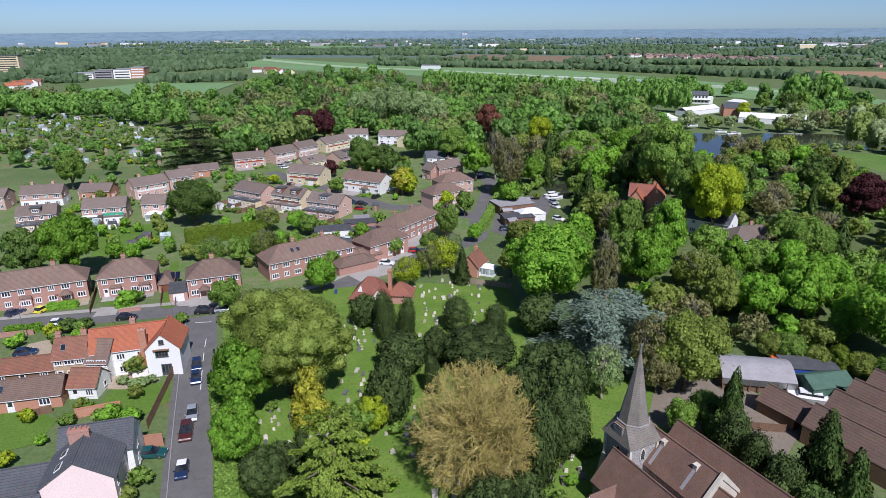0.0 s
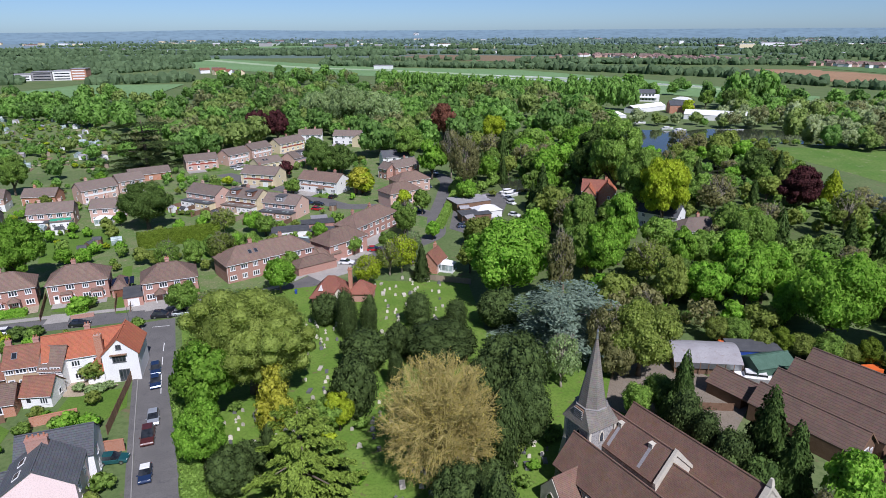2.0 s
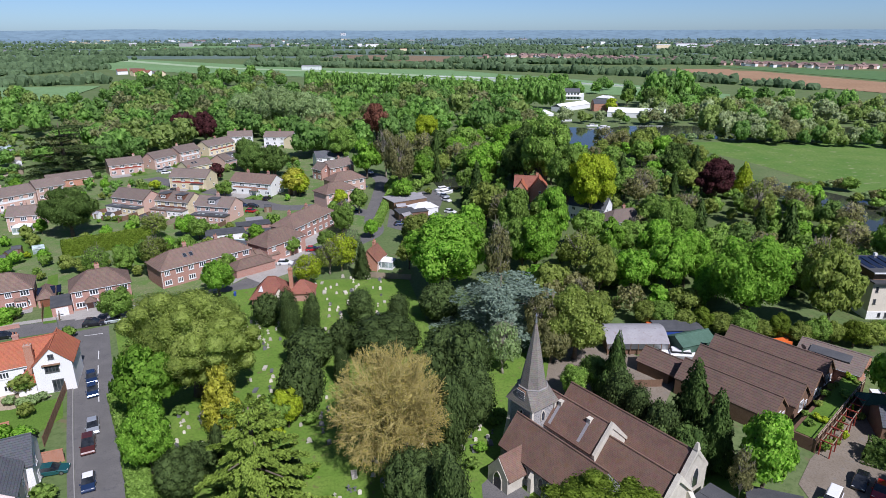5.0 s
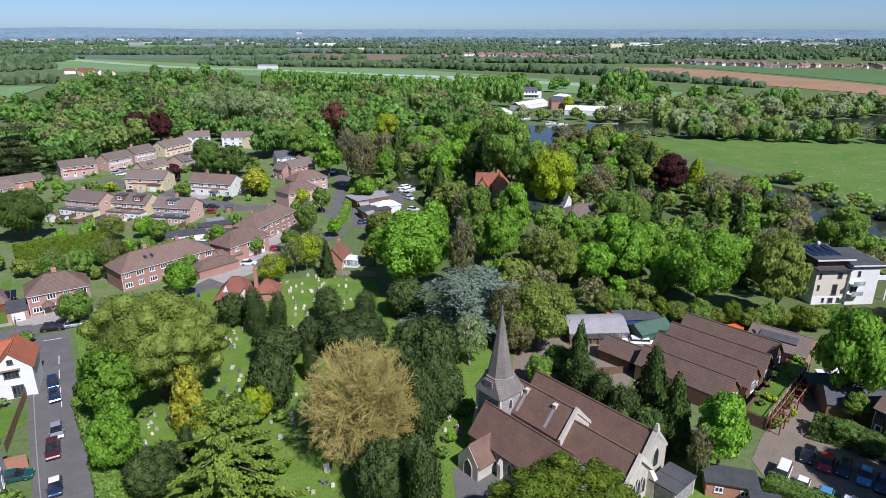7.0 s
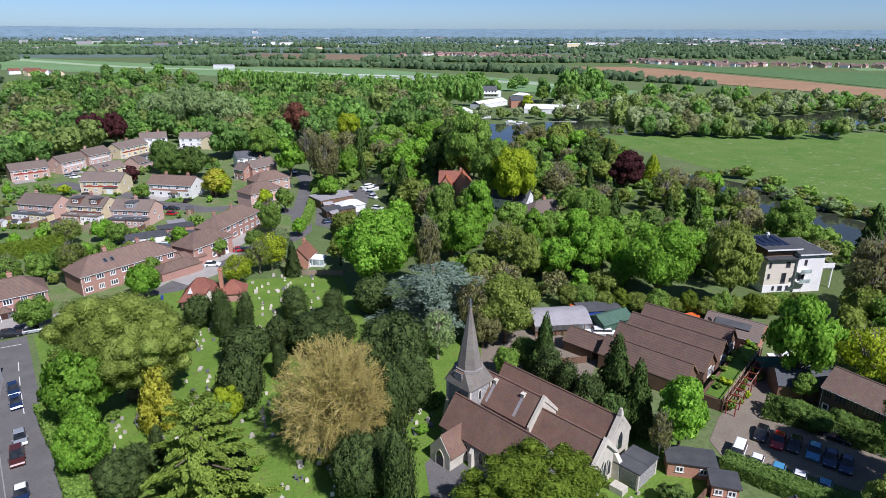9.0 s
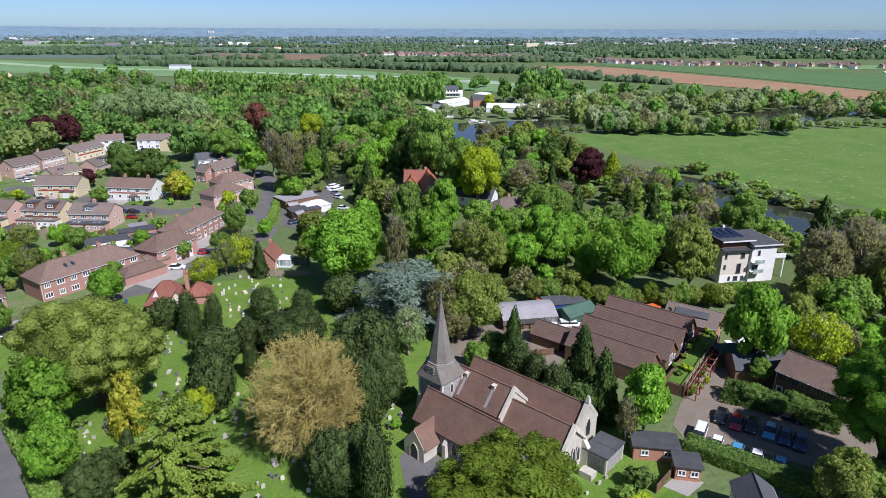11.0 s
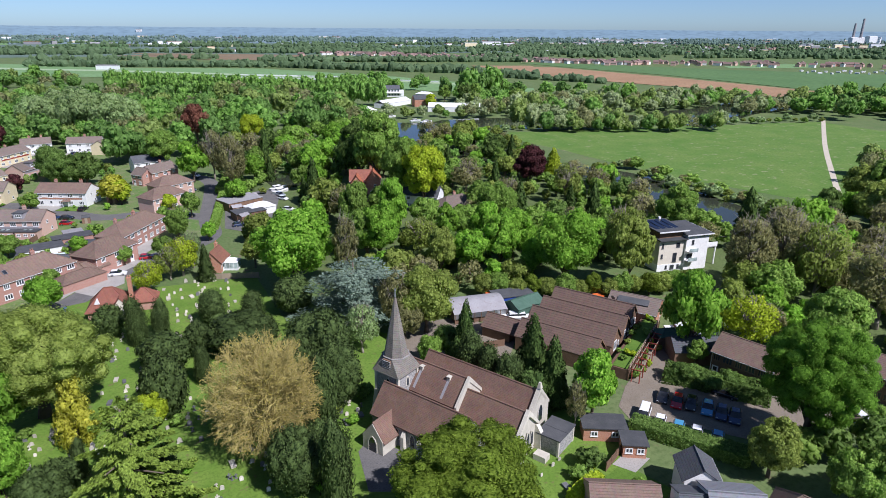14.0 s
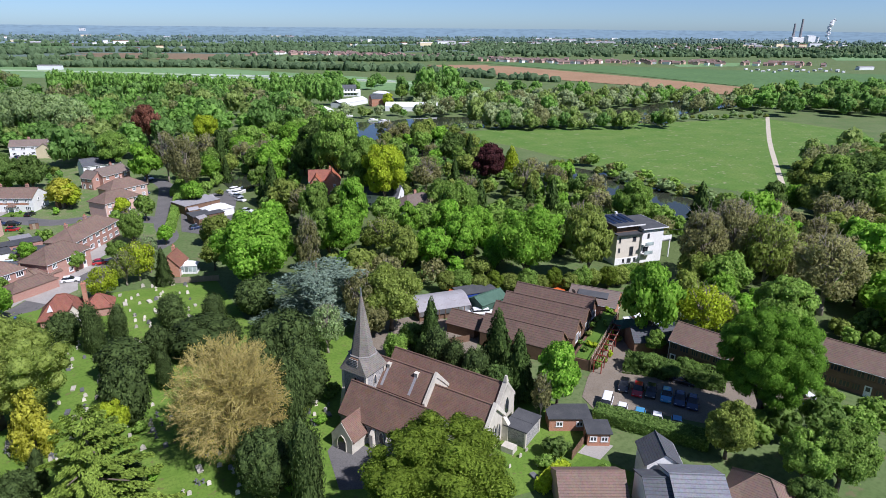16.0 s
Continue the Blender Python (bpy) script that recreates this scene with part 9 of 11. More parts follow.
# ---- woods ----
# places kept clear of scattered trees
CLEAR += [(25, 72, 5), (28, 64, 9), (33, 56, 9), (37, 64, 8), (44, 54, 5), (72, 80, 12), (66, 76, 12), (60, 74, 10), (78, 80, 9), (118, 106, 11), (-111, 130, 5), (-106, 132, 5)]
CLEAR += [(-101, 134, 5), (-96, 136, 5), (-91, 139, 5), (-86, 141, 5), (-95, 128, 11), (-93, 123, 8), (-83, 141, 5), (-77, 143, 5), (-71, 145, 5), (-75, 135, 5), (-73, 129, 4), (-62, 140, 5)]
CLEAR += [(-56, 142, 5), (-50, 144, 5), (-53, 135, 5), (-51, 129, 4), (-46, 150, 6), (-41, 153, 6), (-36, 157, 6), (-32, 160, 6), (-27, 163, 6), (-32, 150, 10), (-28, 145, 7), (-22, 162, 5)]
CLEAR += [(-18, 167, 5), (-13, 172, 5), (-12, 161, 6), (-8, 157, 4), (-17, 177, 5), (-14, 181, 5), (-11, 186, 5), (-8, 190, 5), (-5, 195, 5), (-4, 181, 9), (1, 178, 6), (-3, 224, 5)]
CLEAR += [(3, 219, 5), (-4, 215, 3), (-7, 210, 2), (0, 229, 5), (3, 234, 5), (5, 240, 5), (9, 229, 7), (14, 226, 5), (-6, 255, 4), (-1, 260, 4), (4, 264, 4), (3, 254, 6)]
CLEAR += [(7, 249, 4), (-8, 287, 5), (-1, 285, 5), (7, 284, 5), (-2, 277, 6), (-4, 272, 5), (-35, 243, 6), (-31, 240, 6), (-26, 237, 6), (-21, 234, 6), (-33, 231, 7), (-36, 226, 5)]
CLEAR += [(-61, 254, 5), (-56, 250, 5), (-51, 247, 5), (-45, 243, 5), (-58, 242, 8), (-61, 237, 6), (-72, 220, 5), (-66, 216, 5), (-61, 213, 5), (-70, 210, 5), (-73, 204, 4), (-55, 209, 5)]
CLEAR += [(-49, 206, 5), (-44, 203, 5), (-53, 199, 5), (-56, 194, 4), (-43, 210, 5), (-38, 206, 5), (-32, 202, 5), (-42, 200, 6), (-46, 195, 4), (-89, 286, 5), (-83, 283, 5), (-77, 280, 5)]
CLEAR += [(-87, 276, 6), (-90, 271, 4), (-79, 285, 5), (-75, 290, 5), (-72, 295, 5), (-69, 286, 5), (-63, 282, 4), (-70, 297, 5), (-64, 304, 5), (-61, 295, 4), (-57, 291, 3), (-63, 312, 5)]
CLEAR += [(-59, 317, 5), (-55, 323, 5), (-52, 313, 6), (-47, 309, 4), (-51, 340, 5), (-45, 340, 5), (-39, 340, 5), (-46, 332, 5), (-46, 326, 4), (-31, 337, 5), (-26, 332, 5), (-22, 328, 5)]
CLEAR += [(-17, 324, 5), (-30, 324, 8), (-34, 320, 6), (-65, 284, 5), (-54, 287, 5), (-58, 278, 5), (-57, 272, 3), (-151, 220, 5), (-144, 222, 5), (-137, 223, 5), (-142, 214, 6), (-140, 208, 4)]
CLEAR += [(-139, 197, 5), (-132, 201, 5), (-132, 192, 3), (-129, 186, 2), (-140, 234, 5), (-129, 238, 5), (-132, 229, 5), (-129, 223, 3), (-119, 200, 5), (-113, 203, 5), (-107, 206, 5), (-110, 196, 6)]
CLEAR += [(-108, 190, 4), (-119, 230, 5), (-115, 235, 5), (-111, 240, 5), (-109, 230, 5), (-104, 226, 4), (-106, 249, 5), (-101, 241, 4), (-95, 239, 3), (-104, 209, 5), (-98, 212, 5), (-97, 203, 3)]
CLEAR += [(-95, 198, 2), (-162, 217, 5), (-156, 218, 5), (-157, 210, 3), (-156, 204, 2), (-120, 272, 5), (-116, 276, 5), (-112, 280, 5), (-109, 284, 5), (-108, 272, 7), (-104, 268, 5), (-58, 105, 6)]
CLEAR += [(-52, 105, 6), (-63, 104, 5), (-71, 102, 4), (-66, 104, 4), (-64, 102, 4), (-61, 102, 4), (-65, 96, 3), (-60, 96, 3), (-85, 99, 3), (-78, 101, 3), (-81, 91, 4), (-73, 92, 4)]
CLEAR += [(-65, 94, 4), (-47, 70, 7), (-50, 76, 7), (-56, 70, 6), (-22, 134, 4), (-14, 133, 4), (-15, 135, 3), (-8, 136, 3), (8, 152, 4), (13, 150, 4), (-28, 161, 4), (-19, 161, 4)]
CLEAR += [(66, 214, 4), (74, 210, 4), (78, 188, 5), (83, 184, 5), (87, 179, 5), (80, 166, 5), (87, 167, 5), (94, 169, 5), (85, 58, 4), (88, 48, 4), (103, 40, 4), (105, 34, 4)]
CLEAR += [(107, 28, 4), (48, 34, 6), (52, 27, 6), (84, 83, 3), (88, 74, 3), (-27, 95, 11), (-32, 87, 4), (-30, 75, 3), (-21, 86, 3), (-14, 64, 9), (4, 71, 7), (-17, 121, 3)]
CLEAR += [(-8, 102, 4), (-9, 87, 3), (-2, 106, 2), (7, 104, 6), (18, 92, 5), (17, 77, 4), (20, 117, 4), (12, 84, 3), (-23, 73, 2), (-11, 67, 2), (-24, 70, 3), (8, 65, 4)]
CLEAR += [(-12, 116, 2), (-8, 116, 2), (3, 119, 2), (11, 117, 2), (-2, 95, 1), (-21, 76, 1), (30, 106, 8), (27, 92, 3), (41, 96, 5), (37, 94, 3), (37, 83, 2), (41, 83, 3)]
CLEAR += [(43, 80, 2), (24, 130, 9), (35, 125, 3), (48, 138, 5), (81, 179, 6), (78, 215, 8), (132, 189, 6), (-81, 196, 7), (-94, 148, 6), (-149, 245, 5), (-105, 147, 4), (-114, 287, 12)]
CLEAR += [(-78, 357, 6), (-67, 353, 6), (-30, 411, 20), (14, 257, 5), (24, 229, 6), (26, 352, 4), (-30, 140, 3), (-9, 139, 3), (-0, 150, 4), (5, 145, 2), (-33, 266, 5), (-25, 269, 5)]
CLEAR += [(50, 324, 5), (-13, 232, 3), (-39, 229, 3), (-47, 157, 3), (-40, 158, 3), (7, 204, 3), (2, 183, 3), (-49, 130, 3), (-55, 158, 2), (-61, 156, 3), (-11, 83, 2), (-13, 82, 2)]
CLEAR += [(23, 44, 9), (53, 55, 3), (50, 68, 3), (50, 61, 2), (42, 78, 2), (65, 30, 6), (84, 64, 4), (119, 79, 5), (128, 77, 6), (127, 68, 5), (117, 70, 5), (115, 78, 4)]
CLEAR += [(66, 33, 3), (95, 60, 4), (103, 48, 5), (129, 54, 7), (102, 37, 5), (99, 29, 4), (84, 103, 7), (105, 105, 5), (136, 118, 5), (97, 95, 4), (82, 124, 6), (91, 148, 6)]
CLEAR += [(59, 122, 3), (58, 151, 4), (46, 141, 4), (66, 120, 4), (75, 119, 5), (152, 202, 4), (141, 158, 3), (130, 163, 4), (162, 113, 3), (191, 106, 3), (85, 36, 3), (75, 228, 7)]
CLEAR += [(94, 33, 2), (173, 106, 4), (49, 54, 1), (39, 100, 4), (40, 89, 4), (18, 85, 3), (74, 21, 4), (70, 23, 3), (83, 22, 3), (65, 19, 3), (82, 60, 2), (76, 56, 2)]
CLEAR += [(77, 52, 2), (81, 52, 2), (83, 50, 1), (6, 60, 3), (10, 54, 2), (13, 72, 2), (-23, 154, 4), (-47, 190, 5), (-42, 185, 3), (-3, 149, 3), (3, 155, 2), (5, 286, 6)]
CLEAR += [(22, 259, 4), (-15, 234, 5), (-37, 282, 6), (-48, 265, 2), (77, 142, 5), (70, 140, 3), (68, 152, 4), (82, 137, 4), (58, 153, 3), (50, 164, 4), (60, 137, 4), (9, 176, 2)]
CLEAR += [(17, 148, 3), (-4, 165, 2), (-24, 179, 2), (-30, 155, 2), (-36, 169, 2), (-52, 166, 2), (-13, 165, 2), (1, 212, 2), (65, 105, 2), (65, 101, 2), (67, 100, 2), (70, 101, 2)]
CLEAR += [(71, 98, 2), (74, 98, 2), (77, 98, 2), (85, 96, 2), (84, 92, 2), (87, 92, 2), (90, 92, 2), (92, 90, 2), (95, 90, 2), (98, 90, 2), (98, 87, 2), (100, 86, 2)]
CLEAR += [(103, 85, 2), (106, 85, 2), (107, 84, 2), (40, 72, 2), (41, 69, 2), (43, 65, 2), (45, 61, 2), (41, 77, 2), (16, 85, 2), (15, 74, 1), (14, 77, 2), (10, 67, 2)]
CLEAR += [(-47, 104, 4), (-45, 99, 4), (-42, 88, 4), (-41, 83, 4), (-38, 74, 4), (-44, 78, 4), (-70, 125, 4), (-54, 128, 4), (-83, 123, 4), (-82, 109, 4), (-25, 230, 4), (-31, 220, 4)]
CLEAR += [(-28, 220, 4), (-21, 210, 4), (8, 240, 4), (6, 243, 4), (-8, 168, 4), (-15, 158, 4), (-4, 160, 4), (20, 188, 4), (22, 192, 4), (-73, 285, 4), (-77, 228, 4), (68, 54, 4)]
CLEAR += [(69, 52, 4), (70, 51, 4), (72, 48, 4), (73, 46, 4), (74, 45, 4), (61, 52, 4), (62, 49, 4), (63, 46, 4), (65, 44, 4), (66, 42, 4), (78, 50, 4), (90, 33, 4)]
CLEAR += [(12, 243, 4), (16, 268, 4), (6, 209, 4), (6, 235, 4), (-31, 58, 5), (-32, 63, 5), (-34, 69, 5), (-37, 78, 5), (-39, 82, 5), (-40, 86, 5), (-43, 94, 5), (-49, 110, 5)]
CLEAR += [(-50, 114, 5), (-51, 118, 5), (-53, 122, 5), (-108, 119, 5), (-104, 120, 5), (-100, 121, 5), (-87, 124, 5), (-83, 125, 5), (-78, 126, 5), (-74, 127, 5), (-70, 128, 5), (-66, 128, 5)]
CLEAR += [(-62, 129, 5), (-57, 130, 5), (-53, 131, 5), (-48, 132, 5), (-44, 134, 5), (-39, 135, 5), (-35, 137, 5), (-24, 146, 5), (-21, 150, 5), (-18, 153, 5), (-9, 164, 5), (-1, 169, 5)]
CLEAR += [(3, 171, 5), (5, 175, 4), (8, 178, 4), (11, 181, 4), (11, 186, 4), (11, 190, 4), (11, 195, 4), (12, 199, 4), (12, 204, 4), (13, 208, 4), (14, 212, 4), (15, 216, 4)]
CLEAR += [(15, 221, 4), (16, 225, 4), (17, 229, 4), (17, 234, 4), (18, 238, 4), (19, 243, 4), (19, 247, 4), (20, 252, 4), (19, 257, 4), (18, 261, 4), (-77, 277, 6), (-74, 273, 6)]
CLEAR += [(-71, 270, 6), (-69, 267, 6), (-66, 264, 6), (-63, 261, 6), (-60, 257, 6), (-57, 254, 6), (-42, 242, 6), (-39, 239, 6), (-36, 236, 6), (-30, 229, 6), (-27, 225, 6), (-24, 222, 6)]
CLEAR += [(-21, 218, 6), (-17, 217, 6), (-13, 217, 6), (-9, 216, 6), (-1, 213, 6), (136, 359, 14), (151, 341, 14), (163, 346, 14), (176, 350, 14), (188, 355, 14), (201, 359, 14), (216, 353, 14)]
CLEAR += [(230, 348, 14), (245, 342, 14), (257, 339, 14), (268, 336, 14), (280, 332, 14), (292, 329, 14), (303, 325, 14), (315, 322, 14), (327, 324, 14), (339, 326, 14), (352, 328, 14), (364, 329, 14)]
CLEAR += [(376, 331, 14), (388, 333, 14), (400, 335, 14), (412, 337, 14), (424, 338, 14), (164, 220, 11), (169, 211, 11), (173, 203, 11), (177, 195, 11), (179, 186, 11), (180, 177, 11), (179, 169, 11)]
CLEAR += [(177, 161, 11), (175, 153, 11), (173, 142, 11), (172, 131, 11), (173, 122, 11), (174, 112, 11), (439, 269, 7), (433, 265, 7), (428, 262, 7), (423, 259, 7), (418, 255, 7), (413, 252, 7)]
CLEAR += [(408, 248, 7), (403, 245, 7), (398, 242, 7), (393, 238, 7), (388, 235, 7), (383, 231, 7), (377, 228, 7), (372, 225, 7), (367, 221, 7), (362, 218, 7), (357, 214, 7), (352, 211, 7)]
CLEAR += [(347, 208, 7), (342, 204, 7), (337, 201, 7), (332, 197, 7), (327, 194, 7), (322, 190, 7), (317, 187, 7), (312, 183, 7), (307, 180, 7), (302, 177, 7), (297, 173, 7), (292, 170, 7)]
CLEAR += [(287, 166, 7), (282, 163, 7), (277, 159, 7), (272, 156, 7), (267, 152, 7), (262, 148, 7), (257, 145, 7), (252, 141, 7), (246, 137, 7), (241, 133, 7), (236, 129, 7), (231, 126, 7)]
CLEAR += [(225, 122, 7), (220, 118, 7), (215, 114, 7), (208, 110, 7), (201, 105, 7), (195, 101, 7), (189, 97, 7), (27, 202, 7), (31, 206, 7), (35, 209, 7), (164, 439, 8), (168, 441, 8)]
CLEAR += [(172, 444, 8), (175, 446, 8), (179, 448, 8), (182, 450, 8), (186, 452, 8), (190, 455, 8), (193, 457, 8), (197, 459, 8), (194, 411, 9), (202, 408, 9), (209, 406, 9), (217, 404, 9)]
CLEAR += [(225, 401, 9), (233, 399, 9), (138, 322, 22), (124, 298, 16), (195, 493, 20), (208, 449, 14), (72, 218, 8), (67, 202, 8), (63, 189, 8), (84, 189, 8), (76, 167, 8), (29, 193, 7)]
CLEAR += [(27, 181, 7), (25, 187, 7), (46, 237, 7), (41, 219, 7), (34, 202, 7), (129, 97, 6), (135, 96, 6), (99, 106, 6), (108, 102, 6), (113, 99, 6), (92, 111, 6)]
wood([(18, 175), (28, 300), (60, 345), (110, 345), (165, 300), (172, 215), (160, 160), (140, 125), (100, 128), (60, 118), (30, 135)], 150, 1, ("bright", "mid", "mid", "bright", "olive", "sparse", "dark", "olive", "cypress"), 0.5, (3.4, 6.2))
wood([(120, 20), (200, 20), (240, 100), (175, 112), (140, 90), (118, 80)], 75, 6, ("mid", "olive", "bright", "sparse", "olive", "sparse"), 0.5, (4.0, 7.0))
wood([(225, 120), (330, 60), (380, 150), (300, 150), (250, 140)], 50, 5, ("mid", "olive", "sparse", "olive"), 0.6, (4.5, 7.0), joined=True)
wood([(18, 175), (28, 300), (60, 345), (110, 345), (165, 300), (172, 215), (160, 160), (140, 125), (100, 128), (60, 118), (30, 135)], 330, 21, ("mid", "dark", "olive", "mid"), 0.5, (1.4, 2.8), ("round",), joined=True)
wood([(120, 20), (200, 20), (240, 100), (175, 112), (140, 90), (118, 80)], 170, 22, ("mid", "dark", "olive"), 0.5, (1.4, 2.8), ("round",), joined=True)
wood([(-130, 150), (-140, 300), (-20, 300), (10, 250), (0, 160), (-40, 130)], 120, 23, ("mid", "bright", "olive", "mid", "lime"), 0.75, (0.6, 1.5), ("round",), joined=True)
wood([(-120, 300), (-150, 380), (-150, 530), (-20, 560), (110, 545), (150, 430), (120, 350), (40, 345), (10, 300), (-30, 290)], 230, 2, ("dark", "mid", "olive", "bright", "olive", "dark", "sparse", "dark", "sparse"), 0.55, (5.0, 8.5), joined=True)
for k in range(72):
    # two lines of tall trees beside the racecourse
    u = (k // 2 + 0.5 * (k % 2)) / 36
    JOINED.append((175.6 + -197.2 * u + 7 * (k % 2), 475.6 + 201.1 * u - 6 * (k % 2), 5.4, 21.5 + 1.2 * math.sin(k * 1.7), "round", "wood_green", (k * 77) % 360))
wood([(-420, 430), (-330, 470), (-160, 400), (-150, 480), (-250, 515), (-430, 520)], 70, 3, ("dark", "mid", "mid", "bright"), 0.55, (5.0, 7.5), joined=True)
wood([(200, 380), (330, 340), (420, 300), (470, 300), (440, 380), (300, 440), (230, 440)], 120, 7, ("willow", "olive", "willow", "sparse", "mid"), 0.5, (3.5, 6.5), ("round",), joined=True)
wood([(430, 260), (560, 200), (640, 220), (560, 330), (470, 330)], 60, 8, ("mid", "dark", "olive"), 0.6, (5.5, 8.0), joined=True)
wood([(-230, 300), (-120, 260), (-110, 330), (-160, 380), (-240, 340)], 26, 9, ("mid", "dark", "olive"), 0.9, (2.5, 4.5), joined=True)
wood([(130, 640), (240, 720), (330, 690), (260, 560), (190, 560)], 30, 10, ("mid", "bright", "dark"), 1.2, (4.5, 7.0), joined=True)
wood([(345.9, 465.9), (458.3, 433.9), (516.5, 381.8), (506.3, 319.7), (446.1, 286.8), (418.1, 333.1), (325.2, 364.0), (277.5, 373.1)], 110, 41, ("willow", "olive", "willow", "sparse", "mid"), 0.45, (3.0, 6.0), ("round",), joined=True)
wood([(500.0, 300.2), (674.9, 346.9), (770.2, 300.5), (520.7, 196.0), (497.3, 242.1)], 80, 42, ("dark", "mid", "dark"), 0.6, (5.0, 8.0), joined=True)
wood([(278.3, 540.0), (368.4, 602.8), (364.7, 530.4), (292.4, 450.8), (233.6, 435.0)], 24, 43, ("mid", "bright", "dark"), 0.7, (4.5, 7.0), joined=True)
wood([(158.8, 416.2), (202.0, 394.0), (277.5, 373.1), (262.4, 352.7), (185.6, 379.4)], 6, 44, ("mid", "olive", "willow"), 0.8, (2.5, 4.0), joined=True)
wood([(-342.8, 454.8), (-323.3, 502.4), (-219.7, 511.5), (-159.6, 493.8), (-195.6, 577.2), (-354.6, 586.8), (-424.1, 567.8)], 34, 45, ("mid", "dark", "olive"), 0.7, (4.5, 7.5), joined=True)
wood([(251.5, 123.8), (287.1, 141.4), (334.9, 145.6), (276.1, 110.3), (227.3, 116.6)], 40, 46, ("sparse", "olive", "willow"), 0.6, (2.5, 4.4), joined=True)
wood([(-130, 150), (-140, 300), (-20, 300), (10, 250), (0, 160), (-40, 130)], 22, 24, ("mid", "bright", "olive", "bright"), 0.9, (1.6, 2.8), ("broad",), group="garden trees among the houses")
wood([(-95, 60), (-95, 118), (-60, 118), (-52, 90), (-40, 62)], 40, 25, ("mid", "bright", "olive", "lime"), 0.9, (0.7, 1.6), ("round",), joined=True)
wood([(-216.8, 287.0), (-133.1, 294.6), (-201.3, 457.0), (-340.9, 463.7)], 300, 47, ("mid", "olive", "olive", "dark", "bright"), 0.55, (0.7, 1.9), joined=True)
wood([(47.6, 119.8), (67.7, 124.1), (103.9, 111.2), (131.7, 95.5), (119.9, 87.5), (92.8, 98.4), (66.8, 111.0), (44.7, 101.2)], 16, 51, ("bright", "mid", "olive", "mid", "sparse"), 0.6, (2.4, 3.8))
wood([(93.6, 66.9), (117.7, 82.1), (132.7, 73.5), (124.6, 55.5), (101.7, 56.3)], 20, 52, ("sparse", "olive", "bright"), 0.6, (2.8, 4.6))
wood([(88.2, 35.9), (114.4, 33.5), (81.0, 17.6), (72.1, 22.7)], 14, 53, ("mid", "dark"), 0.6, (2.5, 4.2))
wood([(-430.0, 590.0), (-327.8, 585.2), (-191.3, 596.4), (-189.5, 688.8), (-79.4, 632.0), (62.6, 600.8), (57.8, 552.8), (-186.6, 549.7), (-424.6, 554.7)], 64, 61, ("mid", "dark", "olive", "sparse"), 0.6, (4.5, 8.0), joined=True)
wood([(54.8, 117.4), (68.4, 136.6), (119.0, 126.0), (127.6, 110.7), (115.8, 98.9), (84.1, 109.9), (76.5, 115.2)], 40, 71, ("mid", "olive", "bright", "mid", "dark"), 0.5, (2.6, 4.6))
wood([(54.1, 115.9), (69.8, 139.4), (121.3, 128.7), (130.5, 109.9), (114.5, 97.6), (84.1, 109.9), (76.5, 115.2)], 110, 72, ("mid", "olive", "bright", "dark"), 0.5, (1.2, 2.4), joined=True)

# ---- gardens and yards ----
sheet("lawn", [(-58.6, 90.1), (-58.8, 96.4), (-49.8, 98.9), (-47.5, 92.4), (-50.0, 88.1)], 0.07, LAWN, "sunlit garden lawn", "lawn")
sheet("lawn", [(-75.8, 88.9), (-67.9, 89.9), (-63.5, 87.1), (-62.6, 81.2), (-66.6, 79.2), (-69.6, 79.9)], 0.07, LAWN, "sunlit garden lawn", "lawn")
sheet("lawn", [(-79.9, 133.0), (-78.4, 137.2), (-73.9, 136.1), (-74.7, 132.2)], 0.07, LAWN, "green front lawn", "lawn")
sheet("lawn", [(-64.9, 130.8), (-75.0, 160.9), (-73.1, 162.2), (-62.2, 131.1)], 0.07, LAWN, "narrow strip of lawn", "lawn")
sheet("lawn", [(-99.8, 165.9), (-110.4, 192.7), (-92.7, 198.6), (-82.9, 183.4), (-88.5, 165.7)], 0.07, LAWN, "sunlit back garden lawn", "lawn")
sheet("lawn", [(-132.6, 193.2), (-127.0, 196.2), (-105.4, 173.3), (-112.5, 168.5)], 0.07, LAWN, "back garden lawns", "lawn")
sheet("lawn", [(-70.9, 194.9), (-59.6, 201.1), (-37.0, 171.9), (-54.8, 165.1)], 0.07, LAWN, "garden lawns behind the terrace", "lawn")
sheet("drive", [(-78.3, 126.3), (-79.1, 131.4), (-74.9, 131.9), (-73.6, 127.4)], 0.08, PAVING, "pale concrete drive", "drive")
sheet("drive", [(-61.6, 131.7), (-62.6, 136.6), (-53.5, 138.4), (-53.2, 132.5)], 0.08, PAVING, "red block paved drive", "drive")
sheet("drive", [(-82.9, 105.7), (-84.7, 113.7), (-80.9, 116.1), (-77.9, 110.0), (-79.7, 105.6)], 0.08, GRAVEL, "gravel drive", "drive")
sheet("patio", [(-59.8, 96.4), (-62.3, 102.3), (-55.7, 103.0), (-51.7, 99.7), (-56.8, 96.4)], 0.08, GRAVEL, "gravel garden border", "patio")
sheet("yard", [(-27.5, 153.7), (-22.9, 164.5), (-13.5, 166.6), (-13.9, 151.4), (-20.6, 145.7)], 0.065, PAVING, "concrete yard between houses", "yard")
sheet("yard", [(-32.0, 171.8), (-40.1, 188.2), (-30.6, 197.2), (-17.0, 190.7), (-22.1, 171.6)], 0.065, PAVING, "paved back yards", "yard")
sheet("yard", [(32.8, 85.6), (39.1, 100.0), (52.0, 98.1), (58.6, 85.6), (49.0, 75.0), (41.4, 78.8)], 0.075, LOT, "boatyard of trodden earth and concrete", "yard")
